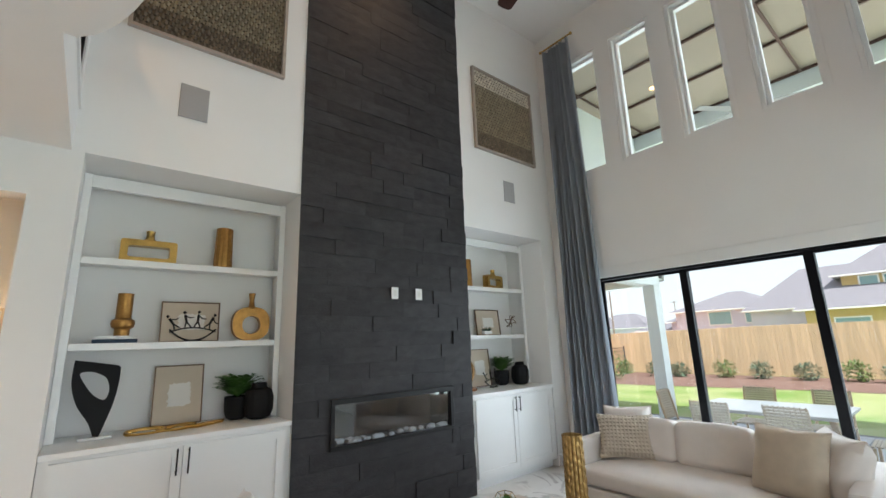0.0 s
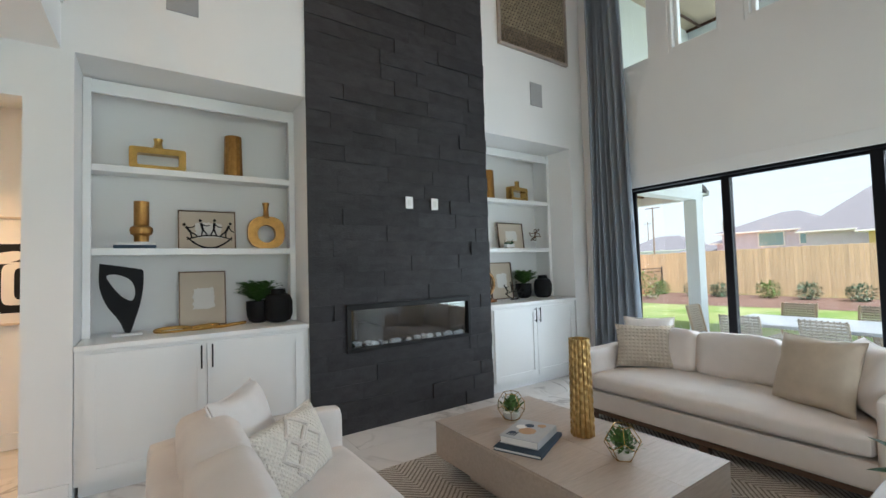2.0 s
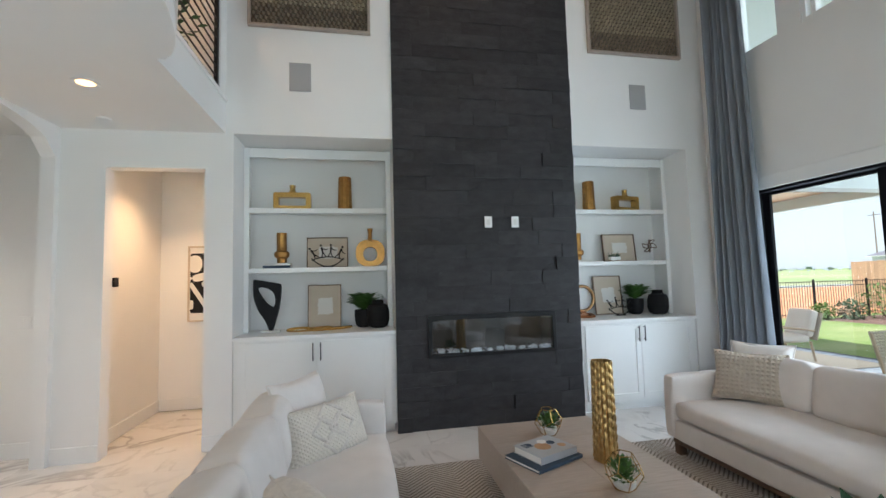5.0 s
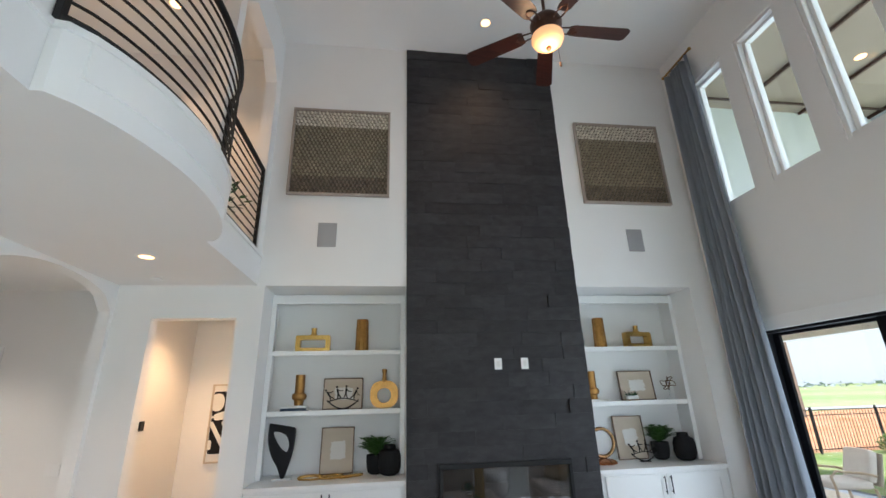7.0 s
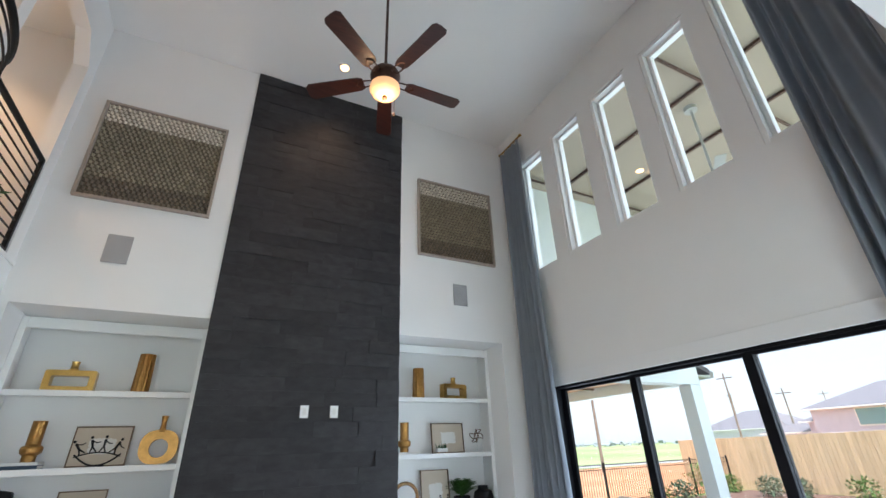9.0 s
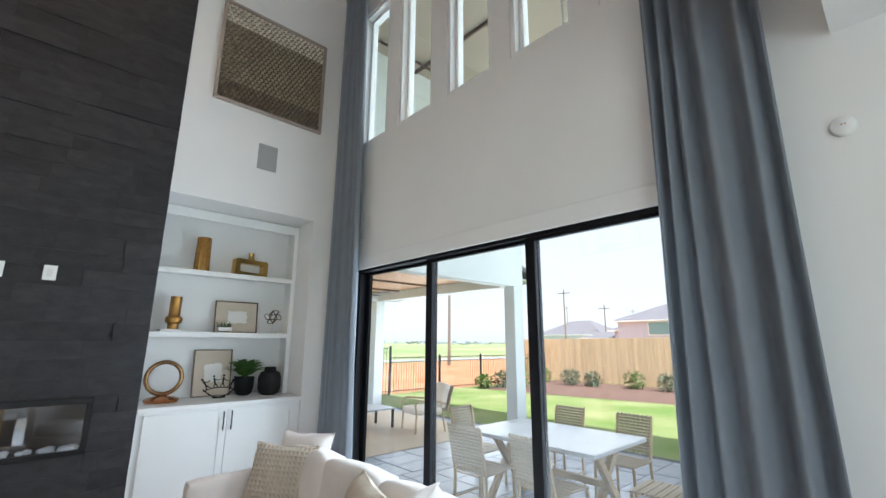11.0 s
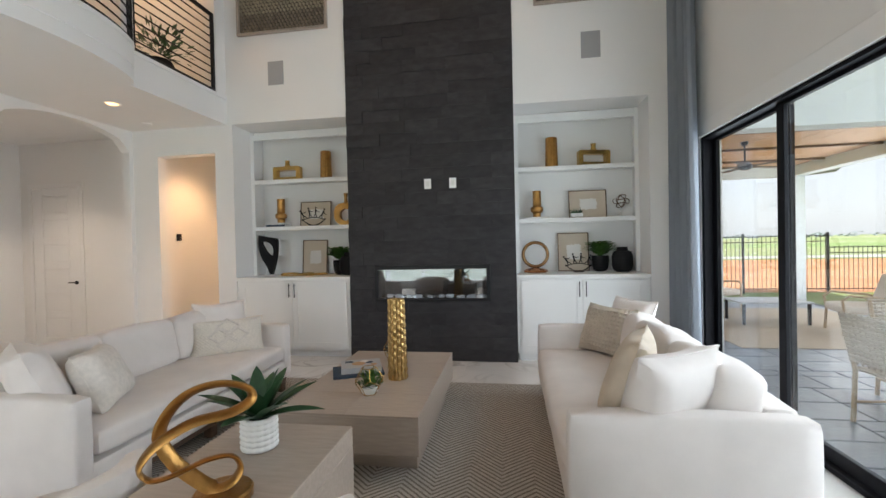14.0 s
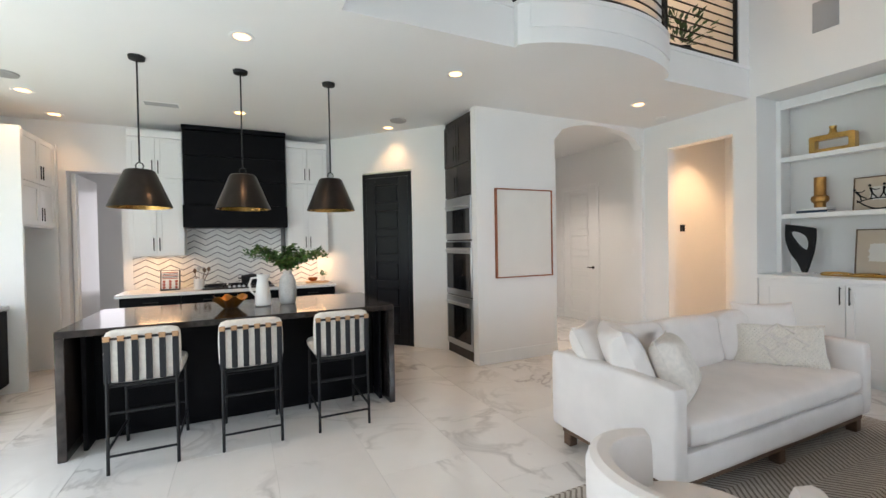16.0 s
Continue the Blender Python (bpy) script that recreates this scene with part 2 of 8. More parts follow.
M = {
    "paint": shade("wall_paint", (0.85, 0.845, 0.83), 0.62, vary=0.015, scale=1.5, fine=220, bump=0.03),
    "ceiling_paint": shade("ceiling_paint", (0.85, 0.85, 0.84), 0.7, vary=0.015, scale=1.2, fine=160, bump=0.05),
    "trim": shade("trim_enamel", (0.86, 0.86, 0.85), 0.3, vary=0.012, scale=3, fine=90, bump=0.01),
    "cabinet": shade("cabinet_enamel", (0.85, 0.85, 0.835), 0.33, vary=0.012, scale=3, fine=90, bump=0.01),
    "slate": shade("dark_slate", (0.040, 0.038, 0.041), 0.62, vary=0.18, scale=7, fine=45, bump=0.3, obj=0.42, spec=0.35, second=(0.024, 0.0225, 0.025), stretch=(1, 1, 2)),
    "mortar": shade("dark_backing", (0.014, 0.014, 0.016), 0.9, vary=0.1, bump=0.1),
    "black": shade("black_metal", (0.008, 0.008, 0.009), 0.45, spec=0.35, vary=0.08, scale=12, bump=0.01),
    "pendant": shade("bronzed_black_metal", (0.035, 0.028, 0.024), 0.28, metal=0.85, vary=0.1, scale=12, bump=0.01),
    "frameblack": shade("black_door_frame", (0.006, 0.006, 0.008), 0.6, spec=0.15, vary=0.08, scale=12, bump=0.01),
    "blackmatte": shade("black_ceramic", (0.007, 0.007, 0.008), 0.7, spec=0.3, vary=0.1, scale=15, bump=0.04),
    "ebony": shade("black_cabinet", (0.004, 0.004, 0.005), 0.42, spec=0.10, vary=0.1, scale=4, bump=0.02, stretch=(1, 1, 6)),
    "espresso": shade("espresso_wood", (0.015, 0.0095, 0.0075), 0.35, vary=0.25, scale=5, bump=0.03, stretch=(6, 6, 1)),
    "linen": shade("cream_linen", (0.84, 0.785, 0.745), 0.9, vary=0.04, scale=5, fine=420, bump=0.16, spec=0.2),
    "linen_sand": shade("sand_linen", (0.66, 0.57, 0.46), 0.9, vary=0.06, scale=9, fine=300, bump=0.2, spec=0.2),
    "boucle": shade("white_boucle", (0.82, 0.76, 0.69), 0.95, vary=0.07, scale=40, fine=260, bump=0.25, spec=0.2),
    "knit": shade("cream_knit", (0.86, 0.80, 0.71), 0.95, vary=0.06, scale=60, fine=170, bump=0.25, spec=0.2),
    "curtain": shade("slate_blue_cloth", (0.34, 0.375, 0.42), 0.85, vary=0.05, scale=6, fine=350, bump=0.1, spec=0.2),
    "tablewood": shade("limed_wood_veneer", (0.45, 0.37, 0.305), 0.45, vary=0.07, scale=9, fine=80, bump=0.03, stretch=(1, 7, 7), obj=0.06),
    "darkwood": shade("walnut_leg", (0.16, 0.095, 0.06), 0.5, vary=0.2, scale=8, fine=60, bump=0.03, stretch=(1, 1, 6)),
    "gold": shade("brushed_gold", (0.62, 0.39, 0.12), 0.24, metal=1.0, vary=0.12, scale=14, fine=80, bump=0.05),
    "goldmatte": shade("antique_gold", (0.45, 0.235, 0.07), 0.33, metal=0.95, vary=0.16, scale=20, fine=120, bump=0.12),
    "hammered": shade("hammered_gold", (0.60, 0.40, 0.16), 0.34, metal=1.0, vary=0.14, scale=26, fine=38, bump=0.25),
    "steel": shade("stainless_steel", (0.55, 0.55, 0.56), 0.28, metal=1.0, vary=0.04, scale=3, fine=200, bump=0.01, stretch=(1, 1, 20)),
    "darkglass": shade("oven_glass", (0.008, 0.008, 0.009), 0.05, vary=0.02, bump=0.0),
    "quartz": shade("white_quartz", (0.80, 0.80, 0.79), 0.2, vary=0.03, scale=5, bump=0.0),
    "granite": shade("dark_stone_top", (0.045, 0.036, 0.032), 0.09, vary=0.3, scale=18, fine=120, bump=0.0),
    "canvas": shade("white_canvas", (0.80, 0.78, 0.74), 0.85, vary=0.02, scale=3, fine=260, bump=0.05),
    "artpaper": shade("cream_paper", (0.62, 0.53, 0.42), 0.8, vary=0.05, scale=4, fine=200, bump=0.02),
    "paper": shade("white_paper", (0.78, 0.76, 0.72), 0.8, vary=0.03, scale=4, fine=200, bump=0.01),
    "copper": shade("copper_frame", (0.38, 0.14, 0.07), 0.4, metal=0.6, vary=0.1, scale=8, bump=0.02),
    "bronze": shade("bronze_frame", (0.16, 0.10, 0.06), 0.4, metal=0.6, vary=0.1, scale=8, bump=0.02),
    "speaker": shade("grille_white", (0.45, 0.45, 0.455), 0.8, vary=0.1, scale=300, fine=420, bump=0.3),
    "white": shade("white_plastic", (0.85, 0.85, 0.84), 0.3, vary=0.01, bump=0.0),
    "leaf": shade("green_leaf", (0.075, 0.18, 0.035), 0.45, vary=0.3, scale=12, bump=0.03, island=0.5),
    "leafdark": shade("dark_green_leaf", (0.032, 0.105, 0.038), 0.4, vary=0.3, scale=10, bump=0.03, island=0.4),
    "soil": shade("potting_soil", (0.03, 0.02, 0.015), 0.95, vary=0.3, scale=60, bump=0.4),
    "ceramic": shade("white_ceramic", (0.78, 0.77, 0.74), 0.4, vary=0.03, scale=9, bump=0.02),
    "vase": shade("speckled_ceramic", (0.60, 0.60, 0.58), 0.5, vary=0.12, scale=60, bump=0.06),
    "stone": shade("pale_marble", (0.74, 0.73, 0.71), 0.3, vary=0.06, scale=20, bump=0.0),
    "tan": shade("tan_leather", (0.52, 0.30, 0.15), 0.5, vary=0.1, scale=20, bump=0.05),
    "navy": shade("navy_cloth", (0.03, 0.055, 0.09), 0.7, vary=0.1, scale=30, bump=0.05),
    "grey": shade("grey_cover", (0.45, 0.46, 0.47), 0.5, vary=0.05, scale=10, bump=0.01),
    "pantrydoor": shade("black_door_paint", (0.006, 0.0065, 0.009), 0.33, spec=0.26, vary=0.08, scale=4, bump=0.01),
    "fanblade": shade("mahogany_blade", (0.045, 0.013, 0.009), 0.35, vary=0.3, scale=6, bump=0.03, stretch=(1, 8, 1)),
    "fanbronze": shade("aged_bronze", (0.10, 0.05, 0.035), 0.4, metal=0.7, vary=0.25, scale=30, bump=0.08),
    "fireglass": shade("smoked_mirror_glass", (0.80, 0.86, 0.90), 0.01, vary=0.02, bump=0.0, spec=0.5),
    "crystal": shade("glass_ember", (0.75, 0.77, 0.80), 0.08, vary=0.1, bump=0.0, spec=1.0),
    "bronze_bright": shade("polished_bronze", (0.33, 0.19, 0.09), 0.25, metal=1.0, vary=0.15, scale=12, bump=0.02),
    "copper_bright": shade("polished_copper", (0.55, 0.22, 0.09), 0.25, metal=1.0, vary=0.15, scale=12, bump=0.02),
    "artframe": shade("taupe_frame", (0.40, 0.34, 0.29), 0.5, vary=0.06, scale=8, bump=0.02),
    "artback": shade("olive_backing", (0.10, 0.085, 0.06), 0.7, vary=0.1, scale=20, bump=0.03),
    "artmid": shade("olive_woven_band", (0.33, 0.285, 0.20), 0.45, metal=0.2, vary=0.2, scale=14, bump=0.05),
    "artdark": shade("umber_woven_band", (0.22, 0.175, 0.125), 0.5, metal=0.2, vary=0.25, scale=18, bump=0.05),
    "artsilver": shade("silver_woven_band", (0.80, 0.74, 0.62), 0.35, metal=0.2, vary=0.2, scale=18, bump=0.05),
    "navy_black": shade("black_webbing", (0.014, 0.014, 0.017), 0.8, vary=0.1, scale=60, bump=0.1),
    "brick_red": shade("red_ink", (0.42, 0.09, 0.05), 0.6, vary=0.1, scale=20, bump=0.0),
    "chevron": shade("white_chevron_tile", (0.78, 0.78, 0.76), 0.22, vary=0.05, scale=8, bump=0.0, obj=0.05),
    "chevrongrout": shade("grey_chevron_line", (0.20, 0.20, 0.21), 0.6, vary=0.05, bump=0.0),
    "leafblue": shade("blue_green_leaf", (0.17, 0.26, 0.17), 0.5, vary=0.3, scale=12, bump=0.03, island=0.5),
    "shrubleaf": shade("shrub_leaf", (0.18, 0.31, 0.08), 0.5, vary=0.3, scale=12, bump=0.03, island=0.5),
    # distance haze is put into this foliage colour
    "fartree": shade("hazed_far_foliage", (0.34, 0.40, 0.42), 0.9, vary=0.2, scale=0.1, bump=0.0, island=0.3),
    # the tan is warm light put into the porch ceiling colour
    "porchceil": shade("tan_lit_ceiling", (0.44, 0.37, 0.30), 0.6, vary=0.05, scale=2, bump=0.02),
    "bulbglow": glow("lamp_bulb", (1.0, 0.66, 0.32), 36.0),
    "pane": clear_glass("window_glass"),
    "warm": glow("warm_lamp_glass", (1.0, 0.56, 0.22), 2.2),
    "fanbowl": glow("lit_alabaster_glass", (1.0, 0.56, 0.26), 0.34),
    "marble": marble("marble_tile"),
    "grout": shade("pale_grout", (0.55, 0.53, 0.50), 0.9, vary=0.05, bump=0.05),
    "rug_light": shade("ivory_wool", (0.66, 0.59, 0.49), 0.95, vary=0.12, scale=40, fine=320, bump=0.35, spec=0.1),
    "rug_dark": shade("taupe_wool", (0.17, 0.125, 0.095), 0.95, vary=0.14, scale=40, fine=320, bump=0.35, spec=0.1),
    "stucco": shade("white_stucco", (0.76, 0.82, 0.86), 0.9, vary=0.03, scale=3, fine=120, bump=0.12),
    "patio": shade("stamped_concrete", (0.19, 0.225, 0.275), 0.32, vary=0.16, scale=4, fine=50, bump=0.2, obj=0.18),
    "patiojoint": shade("concrete_joint", (0.085, 0.09, 0.10), 0.8, vary=0.1, bump=0.1),
    "grass": shade("lawn", (0.15, 0.24, 0.06), 0.95, vary=0.25, scale=0.6, fine=60, bump=0.4, second=(0.32, 0.34, 0.16), spec=0.1),
    "field": shade("far_field", (0.20, 0.33, 0.11), 0.95, vary=0.2, scale=0.02, fine=3, bump=0.1, second=(0.42, 0.40, 0.25), spec=0.1),
    "clay": shade("orange_clay", (0.50, 0.22, 0.11), 0.95, vary=0.15, scale=0.3, fine=8, bump=0.3, second=(0.58, 0.33, 0.19), spec=0.1),
    "mulch": shade("bark_mulch", (0.27, 0.17, 0.14), 0.95, vary=0.3, scale=12, fine=60, bump=0.6, spec=0.1),
    "cedar": shade("cedar_board", (0.62, 0.45, 0.28), 0.8, vary=0.12, scale=3, fine=50, bump=0.1, obj=0.22, stretch=(6, 6, 0.5)),
    "wicker": shade("natural_wicker", (0.50, 0.43, 0.34), 0.8, vary=0.12, scale=40, fine=200, bump=0.2),
    "teak": shade("bleached_teak", (0.55, 0.42, 0.28), 0.7, vary=0.12, scale=8, fine=60, bump=0.05, stretch=(1, 1, 5)),
    "zinc": shade("grey_tabletop", (0.50, 0.53, 0.57), 0.35, vary=0.06, scale=5, bump=0.02),
    "jute": shade("jute_rug", (0.50, 0.42, 0.32), 0.95, vary=0.1, scale=30, fine=160, bump=0.3),
    "woodceiling": shade("stained_plank_ceiling", (0.62, 0.38, 0.22), 0.5, vary=0.15, scale=3, bump=0.04, island=0.25, stretch=(1, 8, 1)),
    "roof": shade("asphalt_shingle", (0.23, 0.22, 0.25), 0.9, vary=0.15, scale=6, fine=40, bump=0.3),
    # pale siding with the lilac of distant haze put into its colour
    "siding": shade("haze_tinted_siding", (0.63, 0.62, 0.74), 0.8, vary=0.06, scale=3, bump=0.05),
    "sheathing": shade("yellow_sheathing", (0.62, 0.46, 0.20), 0.8, vary=0.06, scale=3, bump=0.05),
    "houseglass": shade("teal_glass", (0.24, 0.40, 0.43), 0.1, vary=0.05, bump=0.0),
    "pole": shade("utility_pole_wood", (0.25, 0.20, 0.16), 0.9, vary=0.2, scale=6, bump=0.1),
}
cm = M["curtain"].node_tree
cb, thin, both = cm.nodes["Principled BSDF"], cm.nodes.new("ShaderNodeBsdfTranslucent"), cm.nodes.new("ShaderNodeMixShader")
thin.inputs[0].default_value, both.inputs[0].default_value = (0.30, 0.32, 0.34, 1), 0.3
cm.links.new(cb.outputs[0], both.inputs[1])
cm.links.new(thin.outputs[0], both.inputs[2])
cm.links.new(both.outputs[0], cm.nodes["Material Output"].inputs[0])
fg = M["fireglass"].node_tree.nodes["Principled BSDF"]
fg.inputs["Transmission Weight"].default_value, fg.inputs["IOR"].default_value = 1.0, 1.9



def zigzag_rug(name):
    m = shade(name, (0.60, 0.55, 0.49), 0.95, vary=0.1, scale=30, fine=320, bump=0.3, spec=0.1)
    n, l = m.node_tree.nodes, m.node_tree.links
    co = [x for x in n if x.type == "TEX_COORD"][0]
    xyz = n.new("ShaderNodeSeparateXYZ")
    l.new(co.outputs["Object"], xyz.inputs[0])

    def math_node(op, a, b):
        k = n.new("ShaderNodeMath")
        k.operation = op
        for i, v in enumerate((a, b)):
            if isinstance(v, (int, float)):
                k.inputs[i].default_value = v
            else:
                l.new(v, k.inputs[i])
        return k.outputs[0]

    tri = math_node("PINGPONG", xyz.outputs["X"], 0.20)
    run = math_node("ADD", math_node("MULTIPLY", tri, 0.9), xyz.outputs["Y"])
    wob = n.new("ShaderNodeTexNoise")
    wob.inputs["Scale"].default_value = 14
    l.new(co.outputs["Object"], wob.inputs["Vector"])
    run = math_node("ADD", run, math_node("MULTIPLY", wob.outputs[0], 0.012))
    band = math_node("GREATER_THAN", math_node("PINGPONG", run, 0.021), 0.0125)
    mx = n.new("ShaderNodeMix")
    mx.data_type = "RGBA"
    hsv = [x for x in n if x.type == "HUE_SAT"][0]
    mx.inputs["B"].default_value = (0.25, 0.215, 0.185, 1)
    l.new(band, mx.inputs["Factor"])
    l.new(hsv.outputs[0], mx.inputs["A"])
    l.new(mx.outputs["Result"], n["Principled BSDF"].inputs["Base Color"])
    return m


def ribbed_cloth(m, scale, depth, turn=0.0):
    """Two crossing sets of ribs as relief."""
    n, l = m.node_tree.nodes, m.node_tree.links
    co, mp, mx = n.new("ShaderNodeTexCoord"), n.new("ShaderNodeMapping"), n.new("ShaderNodeMath")
    mp.inputs["Rotation"].default_value = (0, 0, turn)
    l.new(co.outputs["Object"], mp.inputs["Vector"])
    mx.operation = "MAXIMUM"
    for i, axis in enumerate(("X", "Y")):
        w = n.new("ShaderNodeTexWave")
        w.bands_direction = axis
        w.inputs["Scale"].default_value, w.inputs["Distortion"].default_value, w.inputs["Detail"].default_value = scale, 1.2, 1.0
        l.new(mp.outputs[0], w.inputs["Vector"])
        l.new(w.outputs["Fac"], mx.inputs[i])
    bn = n.new("ShaderNodeBump")
    bn.inputs["Strength"].default_value, bn.inputs["Distance"].default_value = 1.0, depth
    l.new(mx.outputs[0], bn.inputs["Height"])
    old = [x for x in n if x.type == "BUMP" and x != bn]
    if old:
        l.new(old[0].outputs[0], bn.inputs["Normal"])
    l.new(bn.outputs[0], n["Principled BSDF"].inputs["Normal"])
    return m


M["waffle"] = ribbed_cloth(shade("waffle_linen", (0.68, 0.60, 0.49), 0.9, vary=0.06, scale=9, fine=300, bump=0.2, spec=0.2), 9.0, 0.012)
ribbed_cloth(M["knit"], 16.0, 0.005, 0.785)
M["zigzag"] = zigzag_rug("zigzag_wool_rug")

# ---- mesh helpers ----


def bm_new():
    return bmesh.new()


def box(bm, x0, x1, y0, y1, z0, z1, bevel=0.0, seg=1):
    b = bmesh.new()
    bmesh.ops.create_cube(b, size=1.0, matrix=Matrix.Translation(((x0 + x1) / 2, (y0 + y1) / 2, (z0 + z1) / 2)) @ Matrix.Diagonal((x1 - x0, y1 - y0, z1 - z0, 1)))
    if bevel:
        bmesh.ops.bevel(b, geom=b.edges[:], offset=bevel, segments=seg, affect="EDGES", profile=0.6)
    merge(bm, b)
    return bm


def merge(bm, b, m=None):
    if m is not None:
        b.transform(m)
    me = bpy.data.meshes.new("tmp")
    b.to_mesh(me)
    b.free()
    bm.from_mesh(me)
    bpy.data.meshes.remove(me)
    return bm


def rod(bm, a, b, r0, r1=None, seg=12, caps=True):
    a, b = Vector(a), Vector(b)
    r1 = r0 if r1 is None else r1
    t = bmesh.new()
    bmesh.ops.create_cone(t, cap_ends=caps, segments=seg, radius1=r0, radius2=r1, depth=(b - a).length)
    return merge(bm, t, Matrix.Translation((a + b) / 2) @ (b - a).to_track_quat("Z", "Y").to_matrix().to_4x4())


def lathe(bm, profile, seg=28, at=(0, 0, 0), wave=None):
    """Turns (radius, height) pairs about the vertical axis. wave(angle, height) scales the radius."""
    rings = []
    for r, z in profile:
        ring = []
        for k in range(seg):
            a = math.tau * k / seg
            q = r * (wave(a, z) if wave else 1)
            ring.append(bm.verts.new((at[0] + q * math.cos(a), at[1] + q * math.sin(a), at[2] + z)))
        rings.append(ring)
    for lo, hi in zip(rings, rings[1:]):
        for k in range(seg):
            bm.faces.new((lo[k], lo[(k + 1) % seg], hi[(k + 1) % seg], hi[k]))
    bm.faces.new(rings[0][::-1])
    bm.faces.new(rings[-1])
    return bm


def sweep(bm, pts, r, seg=8, closed=False, flat=1.0):
    """A round or flattened bar along points."""
    pts = [Vector(p) for p in pts]
    n = len(pts)
    rings = []
    side = None
    for i, p in enumerate(pts):
        d = (pts[(i + 1) % n] - pts[i - 1]) if closed else (pts[min(i + 1, n - 1)] - pts[max(i - 1, 0)])
        d.normalize()
        if side is None:
            side = d.orthogonal().normalized()
        side = (side - d * side.dot(d)).normalized()
        up = d.cross(side)
        rr = r(i / max(1, n - 1)) if callable(r) else r
        rings.append([bm.verts.new(p + side * rr * math.cos(math.tau * k / seg) + up * rr * flat * math.sin(math.tau * k / seg)) for k in range(seg)])
    for i in range(n if closed else n - 1):
        lo, hi = rings[i], rings[(i + 1) % n]
        for k in range(seg):
            bm.faces.new((lo[k], lo[(k + 1) % seg], hi[(k + 1) % seg], hi[k]))
    if not closed:
        bm.faces.new(rings[0][::-1])
        bm.faces.new(rings[-1])
    return bm


def slab(bm, poly, z0, z1, axis="z"):
    """Extrudes a polygon. axis x: poly is (y, z); axis y: poly is (x, z); axis z: poly is (x, y)."""
    def at(p, h):
        return {"x": (h, p[0], p[1]), "y": (p[0], h, p[1]), "z": (p[0], p[1], h)}[axis]
    lo, hi = [bm.verts.new(at(p, z0)) for p in poly], [bm.verts.new(at(p, z1)) for p in poly]
    fs = [bm.faces.new(lo), bm.faces.new(hi)]
    for i in range(len(poly)):
        j = (i + 1) % len(poly)
        fs.append(bm.faces.new((lo[i], lo[j], hi[j], hi[i])))
    bmesh.ops.recalc_face_normals(bm, faces=fs)
    return bm


def part(name, bm, material, parent=None, label="", smooth=False):
    bmesh.ops.recalc_face_normals(bm, faces=bm.faces[:])
    me = bpy.data.meshes.new(name)
    bm.to_mesh(me)
    bm.free()
    me.materials.append(M[material] if isinstance(material, str) else material)
    if smooth:
        for p in me.polygons:
            p.use_smooth = True
        me.set_sharp_from_angle(angle=radians(40))
    ob = new(name, me)
    if parent is not None:
        ob.parent = parent
    if label:
        ob["label"] = label
    return ob


def thing(name, label, category, at=(0, 0, 0), turn=0, group=""):
    ob = new(name)
    ob.empty_display_size = 0.1
    ob.matrix_basis = pose(*at, 0, 0, turn)
    return tagged(ob, label, category, group)


def structure(name, bm, material, label, smooth=False):
    return tagged(part(name, bm, material, smooth=smooth), label, name.split("_")[0], "", "structure")


def cushion(bm, w, d, h, puff=0.5, pinch=0.0, n=14, seed=0, wrinkle=0.006):
    """A stuffed pillow lying flat: w by d, h thick in the middle, with drawn-out corners."""
    rnd = random.Random(seed)
    off = Vector((rnd.random() * 50, rnd.random() * 50, rnd.random() * 50))
    grid = {}
    for s in (1, -1):
        for i in range(n + 1):
            for j in range(n + 1):
                u, v = 2 * i / n - 1, 2 * j / n - 1
                edge = i in (0, n) or j in (0, n)
                if edge and s < 0:
                    grid[s, i, j] = grid[1, i, j]
                    continue
                t = max(0.0, (1 - u ** 4) * (1 - v ** 4)) ** puff
                k = 1 - pinch * (1 - abs(u) ** 2 * abs(v) ** 2) * max(abs(u), abs(v)) ** 3
                p = Vector((u * w / 2 * (k if abs(u) > abs(v) else 1), v * d / 2 * (k if abs(v) > abs(u) else 1), s * h / 2 * t))
                p += noise.noise_vector(p * 9 + off) * wrinkle + noise.noise_vector(p * 3.5 + off) * wrinkle * 1.5
                grid[s, i, j] = bm.verts.new(p)
    for s in (1, -1):
        for i in range(n):
            for j in range(n):
                f = [grid[s, i, j], grid[s, i + 1, j], grid[s, i + 1, j + 1], grid[s, i, j + 1]]
                bm.faces.new(f if s > 0 else f[::-1])
    return bm

# ---- the large structure ----
WY, EX, AX = 4.33, 5.79, -1.32            # fireplace wall, window wall, arch wall
LOW, UP, TOP = 3.13, 3.50, 6.65           # low ceiling, upper floor, great room ceiling
SOUTH, WEST = -4.35, -3.88                # far wall of the breakfast room, kitchen wall
EDGE = 0.14                               # line of the upper wall over the kitchen side

# fireplace wall, with two niches and the hall opening
bm = bm_new()
box(bm, AX, -0.93, WY, 4.48, 0, LOW)
box(bm, -0.93, -0.05, WY, 4.48, 2.76, LOW)
box(bm, -0.05, 0.215, WY, 5.10, 0, LOW)
box(bm, 0.215, 1.83, 5.04, 5.10, 0, 3.12)
box(bm, 1.83, 2.15, WY, 5.10, 0, LOW)
box(bm, 3.65, 3.95, WY, 5.10, 0, LOW)
box(bm, 2.15, 3.65, WY, 5.10, 0, 0.735)
box(bm, 2.15, 3.65, WY, 5.10, 1.215, LOW)
box(bm, 2.15, 3.65, 4.80, 5.10, 0.735, 1.215)
box(bm, 3.95, 5.49, 5.04, 5.10, 0, 3.12)
box(bm, 5.49, EX, WY, 5.10, 0, LOW)
box(bm, -2.4, EX, WY, 5.10, LOW, TOP)
wall_north = structure("wall_north", bm, "paint", "white painted wall with two shelf niches and a hall opening")

